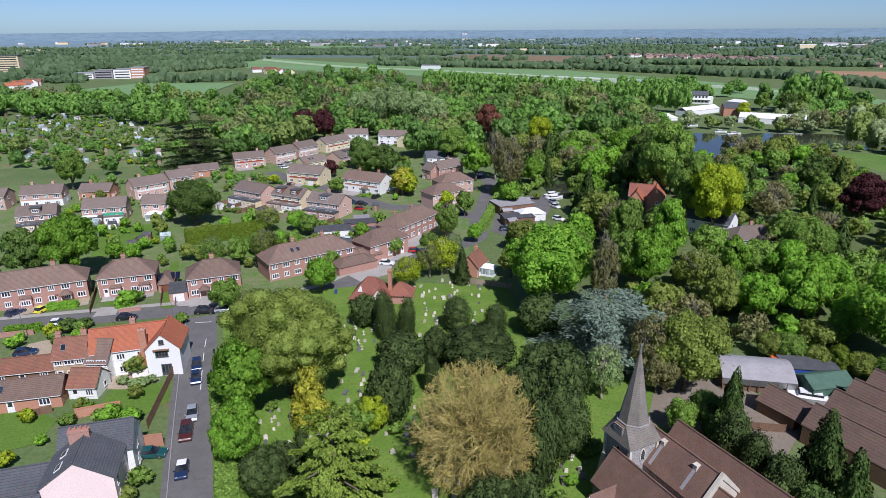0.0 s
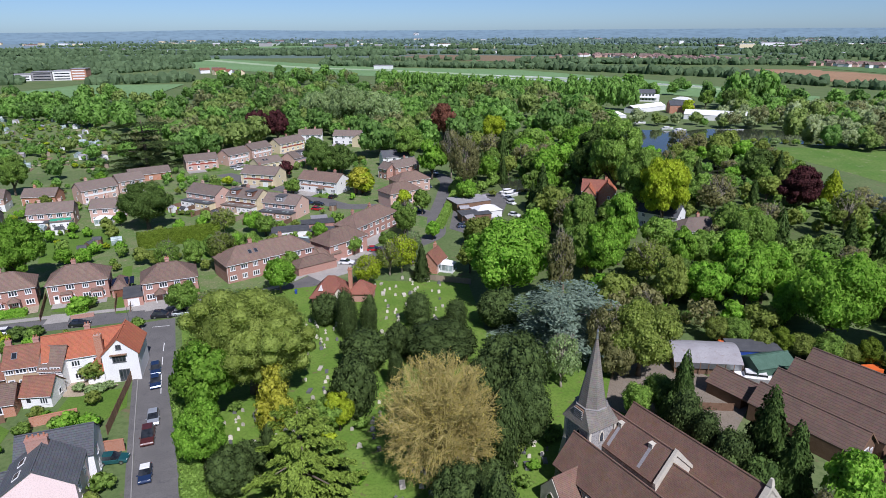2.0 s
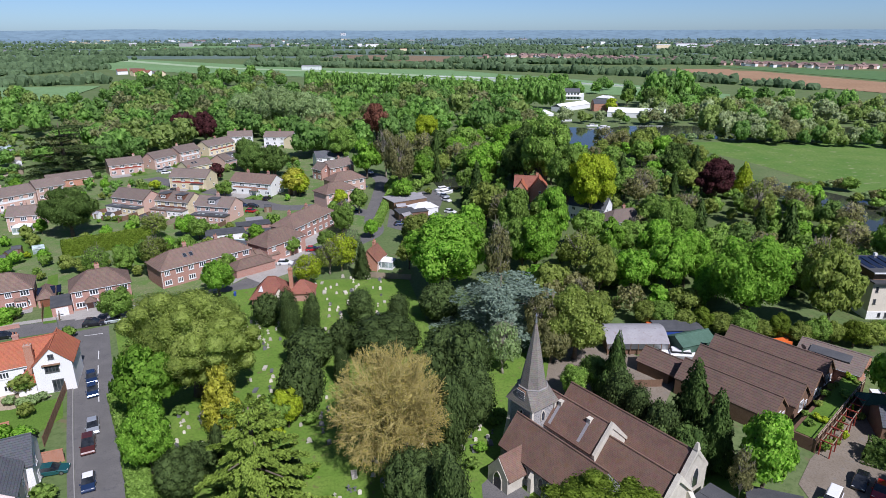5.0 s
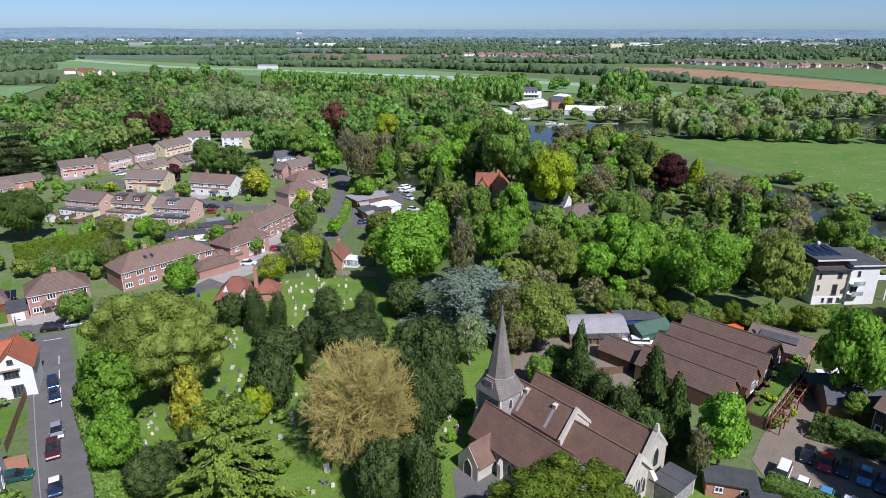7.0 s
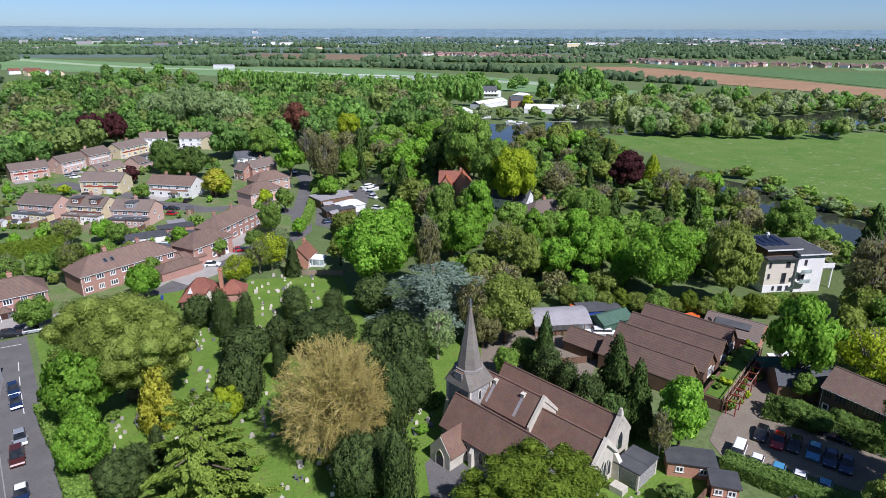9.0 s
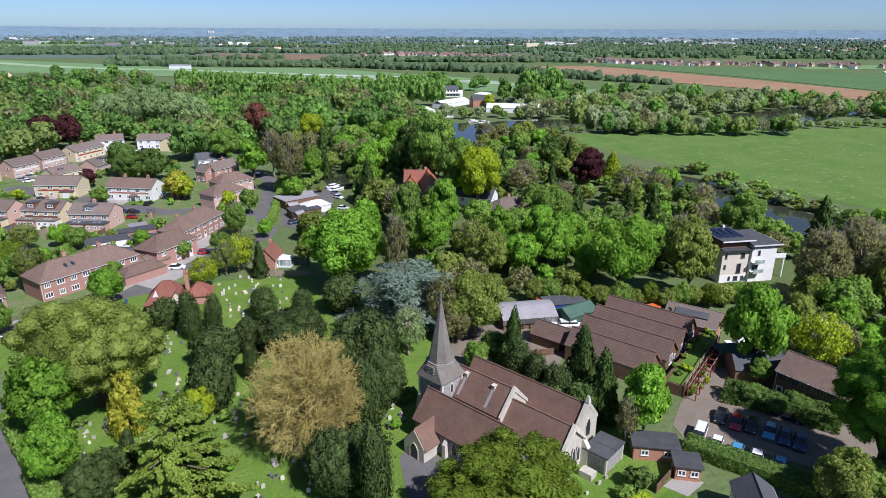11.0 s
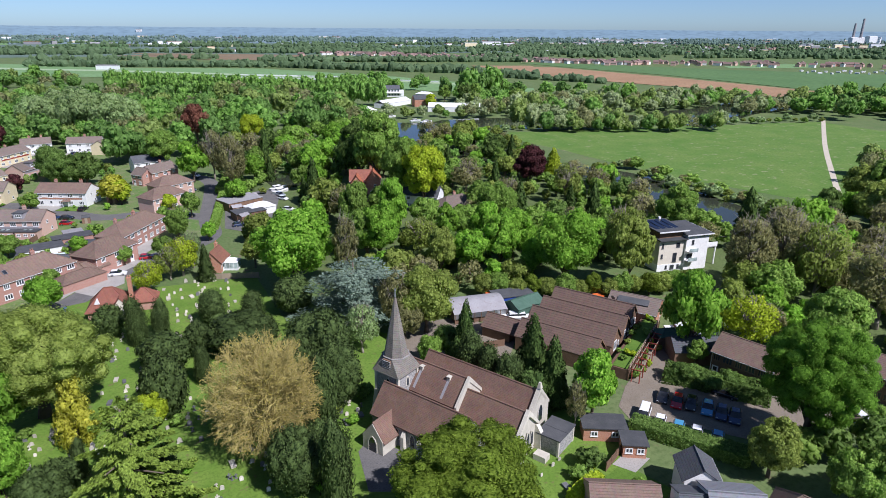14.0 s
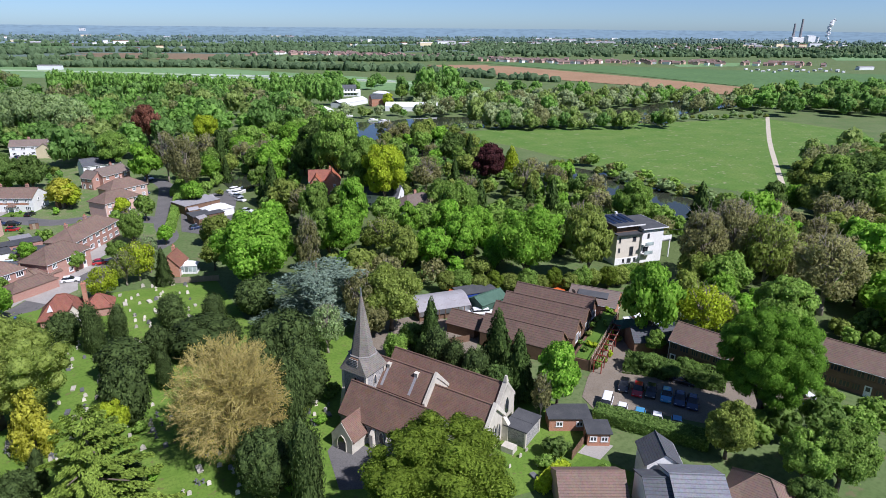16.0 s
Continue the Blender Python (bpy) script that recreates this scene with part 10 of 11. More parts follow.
sheet("yard", [(15.3, 187.0), (19.3, 213.2), (24.9, 228.9), (43.7, 232.6), (32.2, 192.7), (20.1, 181.3)], 0.065, ASPHALT, "car yard beside the lane", "yard")
sheet("patio", [(48.3, 44.8), (52.1, 46.1), (54.2, 43.3), (50.1, 41.9)], 0.08, PAVING, "pale stone patio", "patio")
sheet("lawn", [(43.9, 42.6), (49.8, 44.3), (52.3, 37.0), (47.1, 34.7), (43.9, 37.9)], 0.07, LAWN, "garden lawn in part shade", "lawn")
sheet("path", [(16.0, 64.0), (19.3, 66.9), (22.0, 60.9), (17.9, 53.5), (14.4, 55.2)], 0.075, ASPHALT, "tarmac path to the church porch", "path")
fence(-47.4, 84.7, -50.3, 103.1, 1.8, "tall brown timber garden fence beside the lane")
fence(-50.5, 103.1, -50.0, 106.3, 1.8, "tall brown timber garden fence beside the lane")
fence(-68.2, 88.0, -65.6, 89.6, 1.4, "low brown slatted fence below the barn")
fence(-79.7, 128.1, -85.1, 141.4, 1.5, "dark timber fence between front gardens")
fence(-61.9, 131.7, -66.8, 146.5, 1.5, "dark timber fence beside a lawn strip")
fence(-65.3, 131.8, -70.6, 146.6, 1.5, "dark timber fence beside a lawn strip")
fence(-29.5, 179.6, -16.1, 179.3, 1.6, "timber fence across back gardens", PALE_TIMBER)
fence(6.5, 144.5, 16.7, 140.7, 1.5, "timber fence at the churchyard edge", PALE_TIMBER)
fence(46.4, 44.0, 51.2, 46.3, 1.6, "brown timber garden fence")
fence(42.3, 84.4, 53.4, 82.6, 1.5, "boatyard fence of weathered boards", TIMBER)
garden_wall(-60.7, 87.9, -54.3, 90.2, 1.6, "old red brick garden wall", OLD_BRICK)
garden_wall(-45.9, 80.1, -43.1, 80.6, 2.0, "old red brick garden wall", OLD_BRICK)
garden_wall(-73.5, 128.6, -69.1, 130.0, 0.8, "low brick front garden wall")
garden_wall(-92.5, 116.7, -86.3, 118.2, 1.0, "low brick front garden wall")
hedge(-76.8, 176.8, -55.8, 185.7, 3.9, 4.2, "oak", "long thick clipped hedge across the gardens", 0.4)
hedge(-92.3, 118.3, -85.6, 120.0, 1.4, 1.6, "bright", "clipped bright green hedge along the street")
hedge(-75.5, 131.3, -71.9, 132.8, 2.0, 1.5, "bright", "clipped bright green front hedge")
hedge(-90.8, 130.6, -84.7, 132.1, 1.8, 1.4, "bright", "clipped green front garden hedge")
hedge(12.1, 187.1, 22.1, 233.2, 2.4, 2.2, "mid", "green hedge along the lane", 0.3)
hedge(20.1, 233.3, 25.4, 251.8, 2.4, 2.2, "mid", "green hedge along the lane", 0.3)
hedge(73.5, 59.5, 83.5, 45.5, 4.2, 2.6, "dark", "dark overgrown bank of shrubs above the car park", 0.36)
hedge(57.0, 50.3, 66.5, 36.0, 3.0, 2.0, "dark", "thick hedge beside the car park", 0.26)
hedge(38.0, 41.1, 43.9, 42.6, 1.6, 1.8, "lime", "bright green garden hedge", 0.3)
hedge(-28.8, 67.0, -33.0, 78.8, 3.0, 2.0, "mid", "overgrown green hedge along the lane", 0.3)
hedge(-33.2, 79.5, -40.2, 96.2, 2.6, 1.8, "mid", "overgrown green hedge along the lane", 0.3)
garden_shed(-90.9, 173.0, 20)
garden_shed(-90.5, 177.1, 70)
garden_shed(-90.1, 180.8, 10)
garden_shed(-23.7, 212.8, 0)
garden_shed(-43.6, 172.1, 0)
garden_shed(-50.2, 172.2, 20)
greenhouse(-84.7, 181.2, 20)
greenhouse(-113.9, 195.9, 0)
greenhouse(-29.0, 175.8, 0)
conservatory(-97.5, 202.9, 8, 5.0, 3.4)
conservatory(-116.5, 197.6, 15, 6.0, 2.6)
conservatory(11.6, 150.6, -25)
block("garage", -23.3, 182.2, -5, 9, 5, 2.5, BRICK, FELT, "flat-roofed garage with solar panels", "garage", windows=0)
block("garage", -34.0, 183.7, 12, 11, 6, 2.5, RENDER, FELT, "flat-roofed pale garage behind the terrace", "garage", windows=0)
block("garage", -26.5, 190.8, 12, 10, 5, 2.5, BRICK, FELT, "flat-roofed brick garage with a dark felt roof", "garage", windows=0)
block("outbuilding", -26.7, 196.6, 12, 5, 3.4, 2.3, PALE_TIMBER, SHEETING, "low garden room with a grey roof", "outbuilding", windows=2)
block("garage", -23.7, 155.0, 34, 11, 5.5, 2.4, BRICK, BROWN_TILE, "single-storey brick garage wing with a brown tiled roof", "garage", rise=1.5, kind="hip", door=True)
block("garage", -20.8, 161.9, 34, 6, 6, 2.4, BRICK, BROWN_TILE, "low brick garage with a brown roof and roof lights", "garage", rise=1.5)
fence(-30.0, 184.4, -24.4, 180.1, 1.4, "pale concrete panel fence behind the terrace", PALE_STONE)
fence(-38.7, 180.3, -34.4, 177.4, 1.6, "brown timber fence behind the terrace")
block("garage", -32.0, 171.8, -25, 14, 5, 2.5, BRICK, SLATE, "row of low brick garages with slate roofs", "garage", rise=1.3)
part("solar_panel", cached("roof_solar", lambda: Shape().box(-0.5, -1.6, 0, 0.5, 1.6, 0.06).mesh("solar_panel", SOLAR)), bpy.data.objects["garage"], pose(-2.6, 0, 2.75, 12, 0, 0))
part("solar_panel", cached("roof_solar", lambda: Shape().box(-0.5, -1.6, 0, 0.5, 1.6, 0.06).mesh("solar_panel", SOLAR)), bpy.data.objects["garage"], pose(-1.3, 0, 2.75, 12, 0, 0))
part("solar_panel", cached("roof_solar", lambda: Shape().box(-0.5, -1.6, 0, 0.5, 1.6, 0.06).mesh("solar_panel", SOLAR)), bpy.data.objects["garage"], pose(0.0, 0, 2.75, 12, 0, 0))
part("solar_panel", cached("roof_solar", lambda: Shape().box(-0.5, -1.6, 0, 0.5, 1.6, 0.06).mesh("solar_panel", SOLAR)), bpy.data.objects["garage"], pose(1.3, 0, 2.75, 12, 0, 0))
part("solar_panel", cached("roof_solar", lambda: Shape().box(-0.5, -1.6, 0, 0.5, 1.6, 0.06).mesh("solar_panel", SOLAR)), bpy.data.objects["garage"], pose(2.6, 0, 2.75, 12, 0, 0))
awning(-109.6, 199.6, 15)
block("boathouse", 24.2, 211.6, 20, 13, 9, 3.0, TIMBER, SHEETING, "low yard workshop with a grey sheet roof", "workshop")
block("workshop", 24.4, 196.0, 10, 10, 6, 2.6, TIMBER, FELT, "low dark yard shed", "workshop")
marquee(29.0, 200.4, 15, 9, 6, 2.6, "small white marquee in a yard", "marquee")
boat(41.8, 230.1, 20, 7, 2.4, 1.0, "white cabin cruiser by the pond")
boat(41.8, 225.1, 25, 7, 2.4, 1.0, "white cabin cruiser by the pond")
boat_shed(55.5, 98.4, -10.8, 12.2, 9.0)
block("boat_cover", 65.5, 98.8, -8, 9, 4.5, 3.0, BLUE_TARP, FELT, "blue-sided covered boat under a grey roof", "boat")
block("canopy", 65.3, 93.5, 10, 8, 5, 3.0, GREEN_SHEET, GREEN_SHEET, "dark green canopy over boats", "canopy", rise=1.2)
boat(62.6, 91.0, -20, 8, 2.6, 1.2, "white workboat in the yard")
block("skip", 63.1, 103.5, 0, 3, 2, 1.4, ORANGE, ORANGE, "orange container in the boatyard", "container", 0.0)
block("skip", 84.2, 91.5, 0, 3, 2, 1.5, ORANGE, ORANGE, "orange container behind the hall", "container", 0.0)
block("outbuilding", 51.7, 51.1, -30, 6.4, 3.6, 2.4, OLD_BRICK, FELT, "flat-roofed red brick outbuilding with a white window", "outbuilding", 0.3, 2, door=True)
block("outbuilding", 53.0, 45.8, -32, 3.4, 3.2, 2.3, OLD_BRICK, FELT, "small flat-roofed brick summerhouse with white windows", "outbuilding", 0.3, 2, door=True)
block("workshop", 83.7, 62.5, -28, 9, 6, 2.8, TIMBER, SLATE, "low building with a dark slate roof by the car park", "workshop", rise=1.8)
block("hut", 83.9, 69.0, -20, 5, 3.5, 2.4, TIMBER, GREEN_SHEET, "small hut with a dark green roof", "hut", rise=1.0, kind="hip")
boat(90.2, 70.0, -25, 9, 3.0, 1.6, "white motor cruiser on the hard standing")
boat(91.6, 66.7, -10, 7, 2.4, 1.2, "white dinghy on the hard standing")
terrace_deck(65.5, 63.1, 32.2, 23.6, 3.6)
pergola(65.5, 63.1, 32.2, 18.9, 3.2)
terrace_plants(65.5, 63.1, 32.2, 23.6, 3)
block("bungalow", 42.7, 36.7, -30, 9, 7, 2.6, PINK_BRICK, BROWN_TILE, "low house with a mossy brown tiled roof", "house", rise=2.2)
block("cottage", 60.0, 23.4, -70, 8.5, 7, 3.2, TIMBER, BROWN_TILE, "house with a steep dark brown hipped roof", "house", rise=3.0, kind="hip")
lamp_post(85.1, 52.2)
lamp_post(-57.7, 120.9)
lamp_post(-86.8, 116.2)
lamp_post(-48.4, 134.1)
bin_thing(-92.3, 135.4, 0, BLUE_TARP)
bin_thing(-91.4, 135.1, 0, BLUE_TARP)
bin_thing(-100.9, 130.8, 0, BLUE_TARP)
bin_thing(-100.1, 130.8, 0, BLUE_TARP)
bin_thing(-25.9, 138.7, 0, BLUE_TARP)
bin_thing(-9.9, 138.4, 0, BLUE_TARP)
strip("road_mark", [(-49.1, 115.6), (-48.1, 112.0)], 0.14, 0.04, LINE, "white painted road line", "road mark", steps=2)
strip("road_mark", [(-47.4, 109.6), (-46.4, 106.3)], 0.14, 0.04, LINE, "white painted road line", "road mark", steps=2)
strip("road_mark", [(-45.4, 103.1), (-43.2, 96.2)], 0.14, 0.04, LINE, "white painted road line", "road mark", steps=2)
strip("road_mark", [(-54.2, 123.1), (-50.7, 123.6)], 0.2, 0.045, LINE, "white give-way line", "road mark", steps=2)

# ---- churchyard ----
KEEP = [(24.6, 71.9, 5), (28, 64, 8), (34, 55, 8), (40, 62, 9)]
scatter_graves(-5.5, 121.5, 9.2, 122.7, 20, 34, 1, KEEP)
scatter_graves(-6.1, 138.3, 9.1, 141.6, 14, 26, 2, KEEP)
scatter_graves(-14.6, 95.9, -14.8, 117.7, 8, 16, 3, KEEP)
scatter_graves(-28.5, 84.5, -22.3, 85.1, 10, 24, 4, KEEP)
scatter_graves(-7.1, 74.7, -4.4, 90.5, 8, 12, 5, KEEP)
scatter_graves(-23.3, 86.7, -16.0, 82.5, 10, 12, 6, KEEP)
scatter_graves(-5.7, 66.8, 6.3, 59.8, 8, 12, 7, KEEP)
scatter_graves(13.3, 74.5, 21.1, 74.6, 6, 20, 8, KEEP)
scatter_graves(37.2, 44.4, 47.2, 49.0, 6, 8, 9, KEEP)
scatter_graves(-20.7, 126.0, -14.1, 110.3, 6, 16, 10, KEEP)
scatter_graves(0.3, 67.2, 6.4, 75.9, 6, 14, 11, KEEP)
scatter_graves(-18.9, 88.9, -10.4, 96.8, 8, 10, 12, KEEP)

# ---- allotments and distance ----
allotment([(-206.0, 286.7), (-133.1, 294.6), (-179.1, 395.5), (-274.0, 388.3)], 1, 60, 36)
allotment([(-274.0, 388.3), (-179.1, 395.5), (-206.4, 479.2), (-339.2, 486.0)], 2, 50, 40)
strip("footpath", [(-180.5, 384.5), (-160.3, 348.1), (-146.4, 319.3), (-141.1, 297.6), (-142.2, 291.0)], (4.0, 3.0), 0.09, GRAVEL, "sandy track through the allotments", "path")
strip("footpath", [(-226.0, 330.0), (-226.8, 343.4), (-240.1, 370.1)], (3.5, 3.0), 0.09, GRAVEL, "sandy track through the allotments", "path")
clinic(-451.1, 885.5, 8)
tower_block(-630.7, 947.1, 10, 34, 16, 28, CREAM, "pale red and white tower block")
grandstand(213.5, 541.0, -16)
boat(161.0, 404.6, 12, 8, 2.6, 1.0, "pale moored river cruiser by the bank", z=0.1)
marquee(219.2, 418.9, -30.8, 39.5, 12, 3.6, "long white racecourse marquee")
marquee(190.0, 470.8, 33.7, 38.8, 10, 3.4, "white racecourse tent by the river")
marquee(153.7, 439.8, -2.8, 17.5, 10, 2.0, "low pale roofed pavilion")
marquee(268.4, 447.7, -59.9, 18.1, 8, 3.2, "white racecourse tent among the trees")
marquee(234.4, 503.7, -55.4, 14.4, 8, 5, "small white racecourse lodge")
block("clubhouse", 212.0, 458.1, -10, 18, 10, 6, OLD_BRICK, SLATE, "brick racecourse clubhouse with slate roof", "clubhouse", rise=3)
boat(172.8, 370.7, 10, 9, 2.8, 1.0, "pale moored river boat by the bank", z=0.1)
boat(168.3, 378.7, 5, 8, 2.6, 1.0, "pale moored river boat by the bank", z=0.1)
far_town(455, 1500, 700, 1080, 110, 170, 1)
far_town(660, 1120, 830, 860, 70, 110, 2)
far_town(860, 900, 1200, 640, 90, 70, 3)
far_town(1100, 1800, 2350, 1220, 260, 120, 5)
village(-281.6, 1001.8, -213.3, 931.2, 20, 10, 4)
village(-476.0, 709.4, -491.4, 786.0, 15, 10, 6)
long_shed(5028.8, 3253.2, -25, 330, 80, 14, WHITE, SHEETING, "long white warehouse far across the plain")
long_shed(4545.0, 3531.7, -25, 200, 60, 12, WHITE, SHEETING, "long white warehouse far across the plain")
long_shed(5413.6, 2745.9, -25, 260, 70, 13, WHITE, SHEETING, "long white warehouse far across the plain")
long_shed(1858.5, 1914.4, -25, 120, 40, 10, WHITE, SHEETING, "long white warehouse far across the plain")
long_shed(1136.1, 551.5, -25, 26, 9, 5, WHITE, SHEETING, "long white warehouse far across the plain")
long_shed(1321.2, 2207.7, -5, 80, 30, 9, WHITE, SHEETING, "long white warehouse far across the plain")
long_shed(2043.7, 2367.3, -25, 150, 50, 10, WHITE, SHEETING, "long white warehouse far across the plain")
long_shed(-17.6, 1047.8, -25, 30, 10, 6, WHITE, SHEETING, "long white warehouse far across the plain")
tower_block(34, 4662, 0, 60, 24, 32, WHITE, "pale tower block on the far plain")
tower_block(160, 4601, 0, 34, 24, 40, WHITE, "pale tower block on the far plain")
wood([(222, 303), (268, 282), (322, 258), (330, 266), (276, 293), (228, 314)], 46, 81, ("olive", "sparse", "olive", "willow", "dark"), 0.42, (3.2, 5.6), ("round",), joined=True)
wood([(-130, 160), (-165, 240), (-100, 300), (-60, 345), (-20, 300), (10, 250), (0, 170), (-40, 150)], 70, 82, ("mid", "bright", "olive", "mid", "bright"), 0.7, (1.0, 2.3), ("round", "broad"), joined=True)
wood([(-105, 285), (-135, 310), (-95, 360), (-30, 385), (15, 370), (0, 300), (-14, 335), (-45, 372), (-68, 345), (-88, 315)], 70, 83, ("mid", "dark", "dark", "olive", "bright", "sparse"), 0.5, (3.4, 6.5), joined=True)
wood([(60, 112), (72, 150), (130, 135), (150, 110), (135, 92), (112, 96), (84, 104)], 60, 84, ("mid", "olive", "bright", "dark", "mid", "sparse"), 0.38, (3.0, 5.4), joined=True)
wood([(-215, 690), (-100, 700), (-40, 735), (-70, 840), (-150, 860), (-190, 780)], 48, 85, ("mid", "dark", "olive", "dark", "sparse"), 0.5, (5.0, 8.0), joined=True)
wood([(40, 104), (46, 130), (78, 126), (72, 107), (58, 108)], 30, 86, ("olive", "bright", "sparse", "mid", "olive"), 0.4, (2.8, 4.6), joined=True)
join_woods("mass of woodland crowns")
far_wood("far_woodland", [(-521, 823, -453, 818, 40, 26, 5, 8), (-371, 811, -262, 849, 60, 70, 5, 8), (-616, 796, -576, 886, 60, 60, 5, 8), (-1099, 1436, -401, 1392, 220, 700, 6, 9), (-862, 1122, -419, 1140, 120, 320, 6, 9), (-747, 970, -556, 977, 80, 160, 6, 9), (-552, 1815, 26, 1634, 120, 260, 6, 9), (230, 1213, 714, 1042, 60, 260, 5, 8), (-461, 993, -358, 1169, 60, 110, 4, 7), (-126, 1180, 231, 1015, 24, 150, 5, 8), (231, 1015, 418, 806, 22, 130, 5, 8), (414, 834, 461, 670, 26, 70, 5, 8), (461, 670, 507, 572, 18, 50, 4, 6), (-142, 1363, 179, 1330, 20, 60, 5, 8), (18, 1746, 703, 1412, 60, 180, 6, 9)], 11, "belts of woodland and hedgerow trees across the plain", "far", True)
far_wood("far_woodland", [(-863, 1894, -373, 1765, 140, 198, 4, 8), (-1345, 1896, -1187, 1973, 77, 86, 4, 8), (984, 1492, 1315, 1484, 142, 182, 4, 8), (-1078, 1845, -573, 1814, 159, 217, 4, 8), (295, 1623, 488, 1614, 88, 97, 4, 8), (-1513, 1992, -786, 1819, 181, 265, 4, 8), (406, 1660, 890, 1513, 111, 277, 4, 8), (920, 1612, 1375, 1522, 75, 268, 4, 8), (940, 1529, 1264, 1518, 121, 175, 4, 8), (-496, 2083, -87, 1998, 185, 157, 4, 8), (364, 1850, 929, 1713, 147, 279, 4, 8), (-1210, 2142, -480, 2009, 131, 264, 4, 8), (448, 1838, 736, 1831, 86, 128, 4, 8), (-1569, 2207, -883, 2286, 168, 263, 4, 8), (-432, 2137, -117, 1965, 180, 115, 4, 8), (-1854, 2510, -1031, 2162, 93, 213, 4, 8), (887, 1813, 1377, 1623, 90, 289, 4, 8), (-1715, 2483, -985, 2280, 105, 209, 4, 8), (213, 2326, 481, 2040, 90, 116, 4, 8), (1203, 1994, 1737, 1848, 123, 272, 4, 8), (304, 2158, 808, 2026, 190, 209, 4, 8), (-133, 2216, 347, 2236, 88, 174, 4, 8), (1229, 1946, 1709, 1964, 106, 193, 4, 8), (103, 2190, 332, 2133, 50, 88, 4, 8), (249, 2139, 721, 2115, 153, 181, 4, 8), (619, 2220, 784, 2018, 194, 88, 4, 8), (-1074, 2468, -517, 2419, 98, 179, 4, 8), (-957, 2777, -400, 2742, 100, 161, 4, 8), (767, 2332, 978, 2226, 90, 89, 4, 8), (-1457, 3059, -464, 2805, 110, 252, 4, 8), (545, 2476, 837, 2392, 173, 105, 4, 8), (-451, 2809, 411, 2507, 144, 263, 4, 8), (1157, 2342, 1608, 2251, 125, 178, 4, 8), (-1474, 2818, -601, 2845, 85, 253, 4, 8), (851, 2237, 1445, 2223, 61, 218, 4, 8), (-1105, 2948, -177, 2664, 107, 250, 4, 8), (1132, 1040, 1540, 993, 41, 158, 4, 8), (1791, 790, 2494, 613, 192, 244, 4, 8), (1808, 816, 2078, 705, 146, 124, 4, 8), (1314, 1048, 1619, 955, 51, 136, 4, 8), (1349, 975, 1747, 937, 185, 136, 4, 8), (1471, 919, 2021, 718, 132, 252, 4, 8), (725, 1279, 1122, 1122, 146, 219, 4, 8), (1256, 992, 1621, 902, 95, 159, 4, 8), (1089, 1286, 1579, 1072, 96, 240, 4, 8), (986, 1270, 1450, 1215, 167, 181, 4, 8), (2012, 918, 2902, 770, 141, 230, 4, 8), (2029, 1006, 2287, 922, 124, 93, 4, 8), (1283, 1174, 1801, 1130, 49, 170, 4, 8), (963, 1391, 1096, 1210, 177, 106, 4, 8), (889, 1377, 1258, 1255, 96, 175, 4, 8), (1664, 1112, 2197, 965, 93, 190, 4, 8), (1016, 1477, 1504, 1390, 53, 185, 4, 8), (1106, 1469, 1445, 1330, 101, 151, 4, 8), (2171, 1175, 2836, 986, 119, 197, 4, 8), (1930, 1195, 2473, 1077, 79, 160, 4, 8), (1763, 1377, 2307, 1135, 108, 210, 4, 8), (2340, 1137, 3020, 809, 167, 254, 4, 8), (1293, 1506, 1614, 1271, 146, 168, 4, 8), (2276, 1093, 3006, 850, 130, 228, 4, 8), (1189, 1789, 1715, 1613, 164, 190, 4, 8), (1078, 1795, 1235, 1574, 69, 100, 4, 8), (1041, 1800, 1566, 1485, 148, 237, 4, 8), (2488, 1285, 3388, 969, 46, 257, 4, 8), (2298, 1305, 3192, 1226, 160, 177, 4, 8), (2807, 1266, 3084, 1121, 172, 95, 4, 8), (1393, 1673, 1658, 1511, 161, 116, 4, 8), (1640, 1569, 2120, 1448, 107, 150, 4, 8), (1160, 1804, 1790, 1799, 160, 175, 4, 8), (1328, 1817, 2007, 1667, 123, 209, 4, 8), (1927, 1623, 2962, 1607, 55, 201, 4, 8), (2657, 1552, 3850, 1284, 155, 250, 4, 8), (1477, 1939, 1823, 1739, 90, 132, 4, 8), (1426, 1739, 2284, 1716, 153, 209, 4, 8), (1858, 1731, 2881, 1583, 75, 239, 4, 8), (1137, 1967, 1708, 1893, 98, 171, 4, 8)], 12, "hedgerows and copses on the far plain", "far")
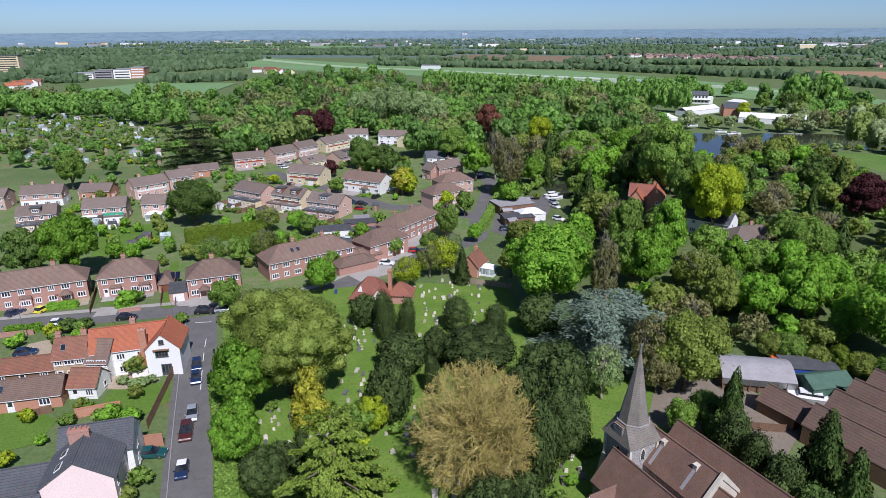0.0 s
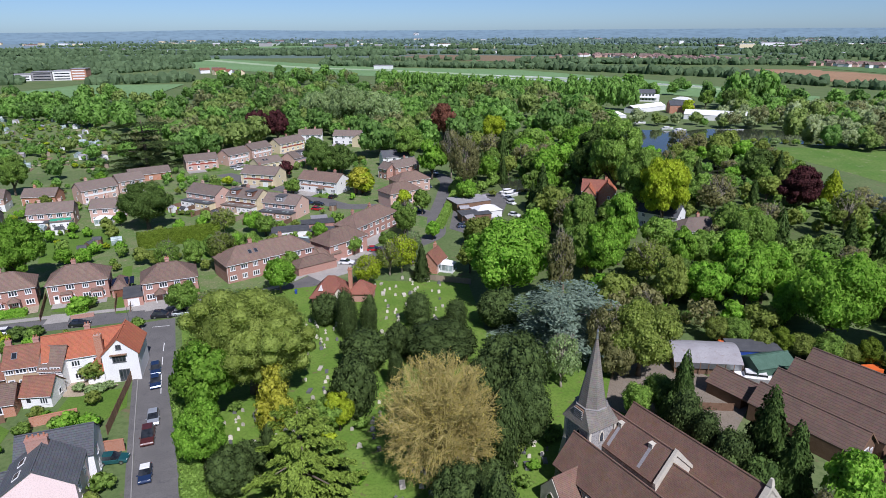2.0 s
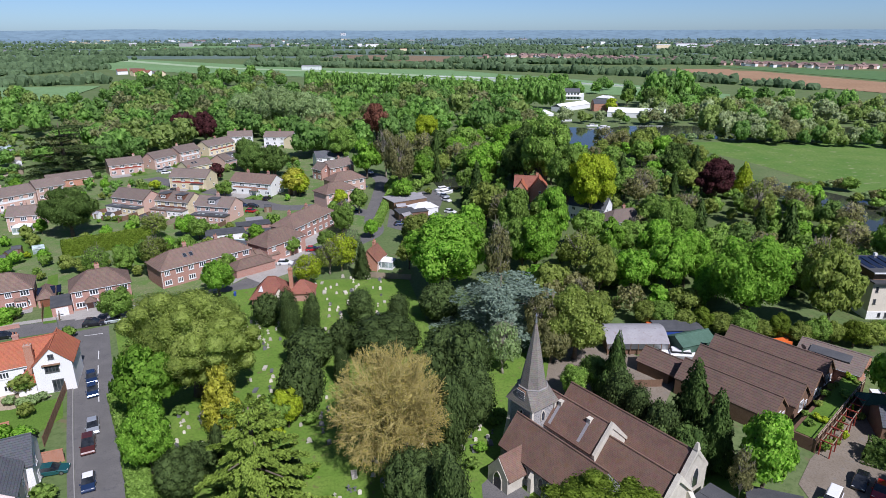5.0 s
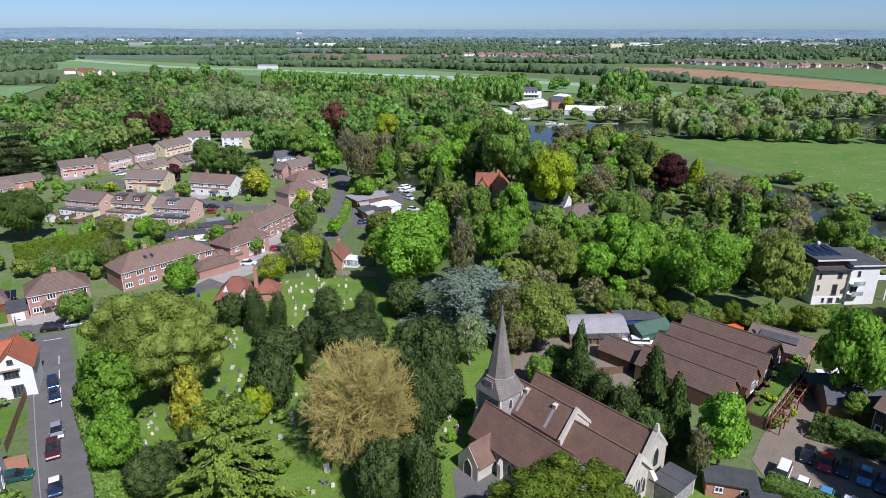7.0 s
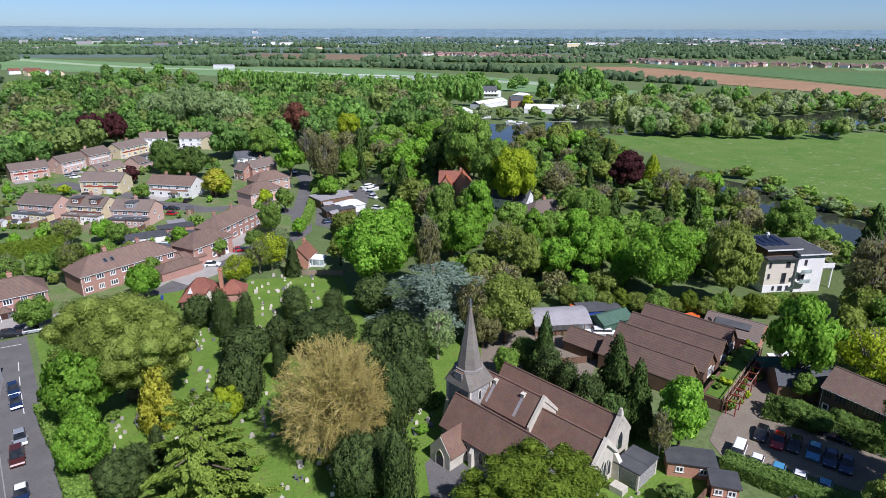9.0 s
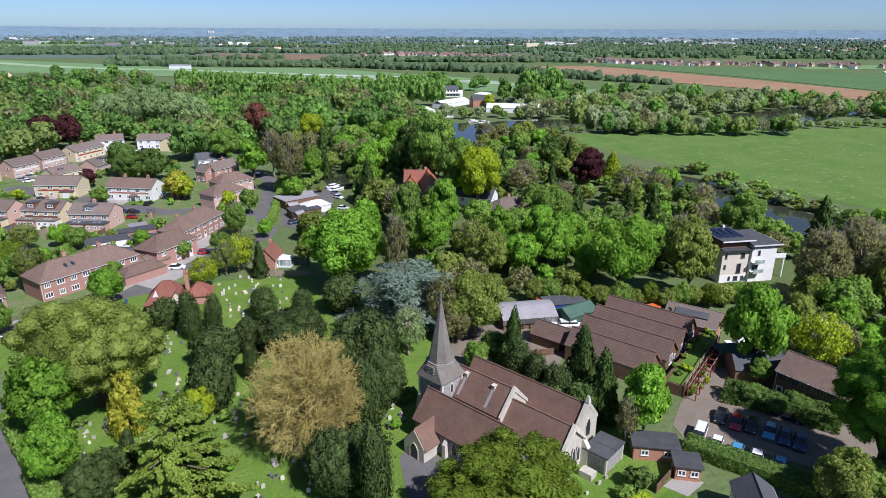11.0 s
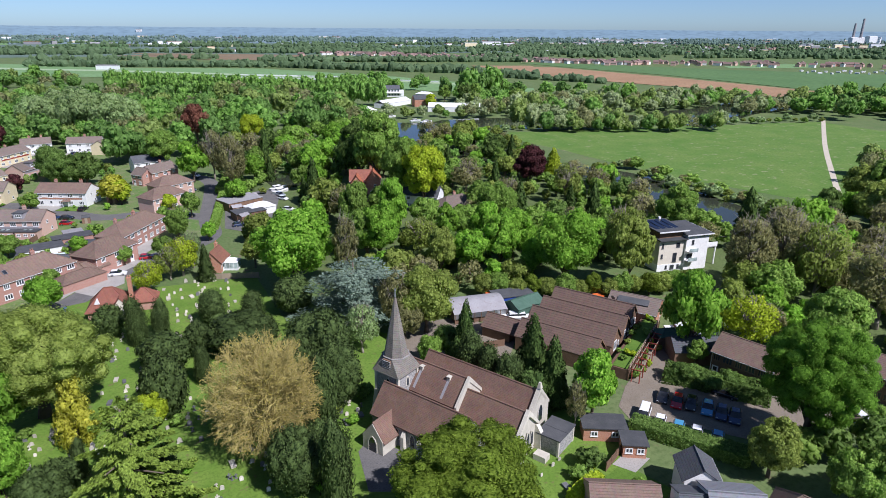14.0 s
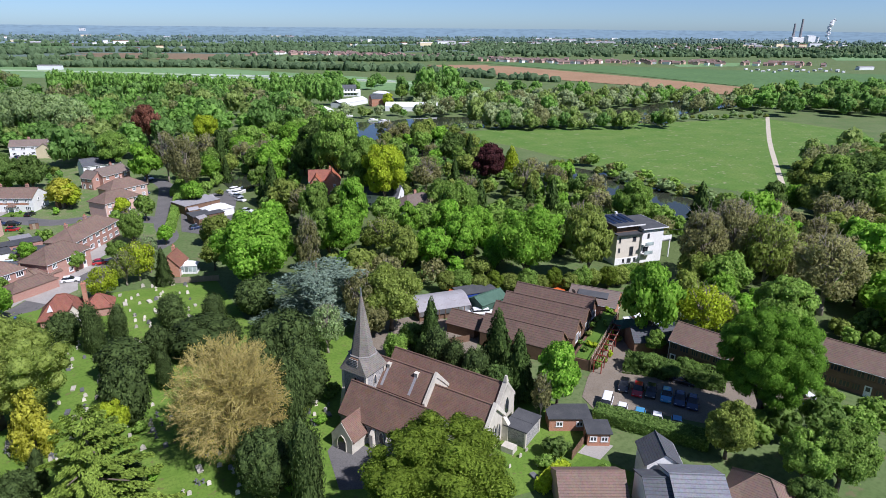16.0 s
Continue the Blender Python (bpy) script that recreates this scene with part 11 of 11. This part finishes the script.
far_wood("far_woodland", [(-1048, 3170, 308, 2847, 298, 214, 5, 10), (2257, 1914, 3486, 1652, 260, 159, 5, 10), (1024, 2555, 1786, 2332, 233, 177, 5, 10), (3331, 1679, 4517, 1367, 290, 134, 5, 10), (-350, 2963, 374, 2806, 232, 122, 5, 10), (2783, 1799, 4485, 1347, 118, 204, 5, 10), (-1775, 3386, -838, 3186, 229, 127, 5, 10), (3337, 1678, 5496, 1271, 268, 197, 5, 10), (-1093, 3184, -72, 2830, 81, 155, 5, 10), (1375, 2106, 2597, 1880, 146, 189, 5, 10), (133, 2819, 1181, 2609, 140, 197, 5, 10), (2148, 1937, 3298, 1748, 200, 145, 5, 10), (1450, 2428, 2034, 2247, 89, 149, 5, 10), (1767, 2020, 3005, 1830, 273, 167, 5, 10), (1453, 2749, 1850, 2518, 150, 100, 5, 10), (3508, 1988, 5722, 1647, 222, 179, 5, 10), (478, 3077, 1657, 2737, 241, 219, 5, 10), (4243, 1853, 6475, 1433, 87, 168, 5, 10), (-263, 3326, 636, 2967, 223, 143, 5, 10), (2814, 2115, 3741, 1908, 211, 106, 5, 10), (-2131, 3954, -200, 3260, 90, 233, 5, 10), (4121, 1876, 5453, 1683, 233, 101, 5, 10), (229, 3161, 1217, 2792, 170, 177, 5, 10), (2081, 2249, 3016, 2185, 232, 106, 5, 10), (888, 2939, 1724, 2603, 146, 175, 5, 10), (1959, 2272, 2875, 2018, 70, 132, 5, 10), (-209, 3308, 577, 2973, 145, 125, 5, 10), (2136, 2239, 3204, 2033, 245, 134, 5, 10), (-1131, 3967, 615, 3453, 125, 226, 5, 10), (1680, 2542, 2349, 2369, 235, 98, 5, 10), (-2340, 4412, -1180, 4017, 238, 115, 5, 10), (4061, 2171, 6497, 1757, 95, 178, 5, 10), (-844, 3861, 70, 3515, 196, 116, 5, 10), (1952, 2500, 2809, 2293, 67, 115, 5, 10), (1165, 3121, 2232, 2615, 152, 233, 5, 10), (3040, 2330, 4693, 2030, 294, 157, 5, 10), (670, 3304, 1402, 2932, 176, 134, 5, 10), (3214, 2303, 5591, 2111, 245, 175, 5, 10), (557, 3345, 1517, 2985, 171, 166, 5, 10), (1929, 2504, 3332, 2419, 180, 150, 5, 10), (483, 3372, 1411, 3011, 290, 158, 5, 10), (4400, 2118, 5578, 1835, 210, 101, 5, 10), (-4049, 5580, -2126, 4937, 79, 144, 5, 10), (3311, 2589, 6153, 2307, 269, 201, 5, 10), (775, 3614, 1401, 3235, 204, 106, 5, 10), (5139, 2360, 8139, 1871, 142, 174, 5, 10), (1288, 3405, 2459, 2819, 165, 240, 5, 10), (4260, 2470, 6849, 2322, 70, 145, 5, 10), (-3741, 5454, -2238, 5024, 179, 117, 5, 10), (3991, 2504, 6266, 2252, 216, 151, 5, 10), (-1633, 4595, -93, 3862, 156, 162, 5, 10), (2071, 2744, 3909, 2440, 148, 197, 5, 10), (-1136, 4393, 357, 3746, 114, 172, 5, 10), (1565, 2807, 2365, 2627, 94, 110, 5, 10), (-533, 4147, 428, 3876, 101, 116, 5, 10), (2803, 2652, 4135, 2656, 86, 105, 5, 10), (-3021, 5451, -1036, 4837, 65, 166, 5, 10), (3124, 2776, 4666, 2530, 72, 135, 5, 10), (-965, 4567, 407, 4201, 292, 150, 5, 10), (2297, 2865, 3231, 2773, 100, 95, 5, 10), (432, 3966, 1470, 3675, 72, 142, 5, 10), (4374, 2640, 5987, 2342, 172, 118, 5, 10), (1882, 3342, 2613, 3115, 124, 134, 5, 10), (4833, 2591, 8039, 2325, 82, 163, 5, 10), (752, 3828, 2222, 3163, 61, 246, 5, 10), (1716, 2928, 2599, 2940, 69, 95, 5, 10), (-4336, 6017, -1489, 4585, 108, 193, 5, 10), (5780, 2488, 8421, 2047, 280, 144, 5, 10), (1910, 3330, 2412, 3184, 206, 89, 5, 10), (5607, 2507, 7670, 2389, 264, 95, 5, 10)], 13, "woods far across the plain, tinted by haze", "hazy")
sheet("field", [(-6.5, 1557.3), (214.4, 1575.7), (408.1, 1443.7), (402.2, 1197.5), (172.0, 1285.4)], 0.10, STUBBLE, "brown stubble field", "field")
sheet("field", [(-134.5, 2140.3), (15.1, 2335.4), (23.1, 1997.6), (-120.0, 1865.6)], 0.15, TURF, "pale green field", "field")
sheet("field", [(414.0, 1379.4), (552.2, 1271.4), (545.0, 1096.2), (422.1, 1189.9)], 0.20, CROP, "green field beyond the racecourse", "field")
sheet("field", [(988.8, 833.1), (1152.4, 767.4), (1052.6, 688.6), (901.2, 734.0)], 0.25, TURF, "yellow-green field", "field")
sheet("field", [(1730.5, 948.9), (1956.6, 908.5), (1580.8, 693.7), (1425.3, 754.1)], 0.30, TURF, "yellow-green field", "field")
far_sheds(1048.1, 2099.5, 2964.7, 1319.7, 150, 46, 3)
far_sheds(-2290.7, 3406.6, 458.9, 2437.1, 150, 30, 4)
far_sheds(1048.9, 2640.9, 4173.1, 1866.2, 250, 40, 5)
far_sheds(-2976.4, 4432.8, 597.2, 3176.9, 250, 24, 6)
far_sheds(1476.4, 2953.6, 5237.3, 2347.6, 150, 36, 7)
far_sheds(-3913.7, 5835.6, 1941.1, 3139.0, 150, 24, 8)
caravan(935.8, 630.0, 0)
caravan(902.9, 597.7, 47)
caravan(942.8, 615.0, 94)
caravan(909.8, 583.5, 141)
caravan(949.6, 600.2, 8)
caravan(916.6, 569.7, 55)
caravan(956.3, 585.7, 102)
caravan(998.7, 602.9, 149)
caravan(962.8, 571.4, 16)
caravan(997.1, 591.5, 63)
caravan(961.6, 560.8, 110)
caravan(1003.4, 576.8, 157)
caravan(968.0, 547.0, 24)
caravan(1009.7, 562.4, 71)
caravan(1054.4, 578.9, 118)
caravan(1015.8, 548.2, 165)
caravan(1060.3, 564.1, 32)
caravan(1021.9, 534.3, 79)
caravan(1058.1, 553.1, 126)
caravan(1020.1, 524.1, 173)
stack(3068, 1857, 92)
stack(3083, 1831, 113)
long_shed(3077, 1779, -22, 38, 30, 36, WHITE, WHITE, "white power station block on the plain")
long_shed(3076, 1842, -22, 64, 30, 29, WHITE, WHITE, "white power station block on the plain")
long_shed(3110, 1770, -22, 22, 20, 32, WHITE, WHITE, "white power station block on the plain")
steam_plume(3104, 1715, 93)
far_sheds(1142.8, 1865.8, 2773.5, 1296.6, 130, 40, 31, True)
far_sheds(926.6, 1455.7, 2112.5, 982.6, 130, 20, 32, True)
far_sheds(-1568.2, 2325.4, 344.8, 1826.5, 130, 14, 33, True)
far_sheds(0.1, 2338.9, 1099.6, 1943.5, 130, 16, 34, True)
hills()
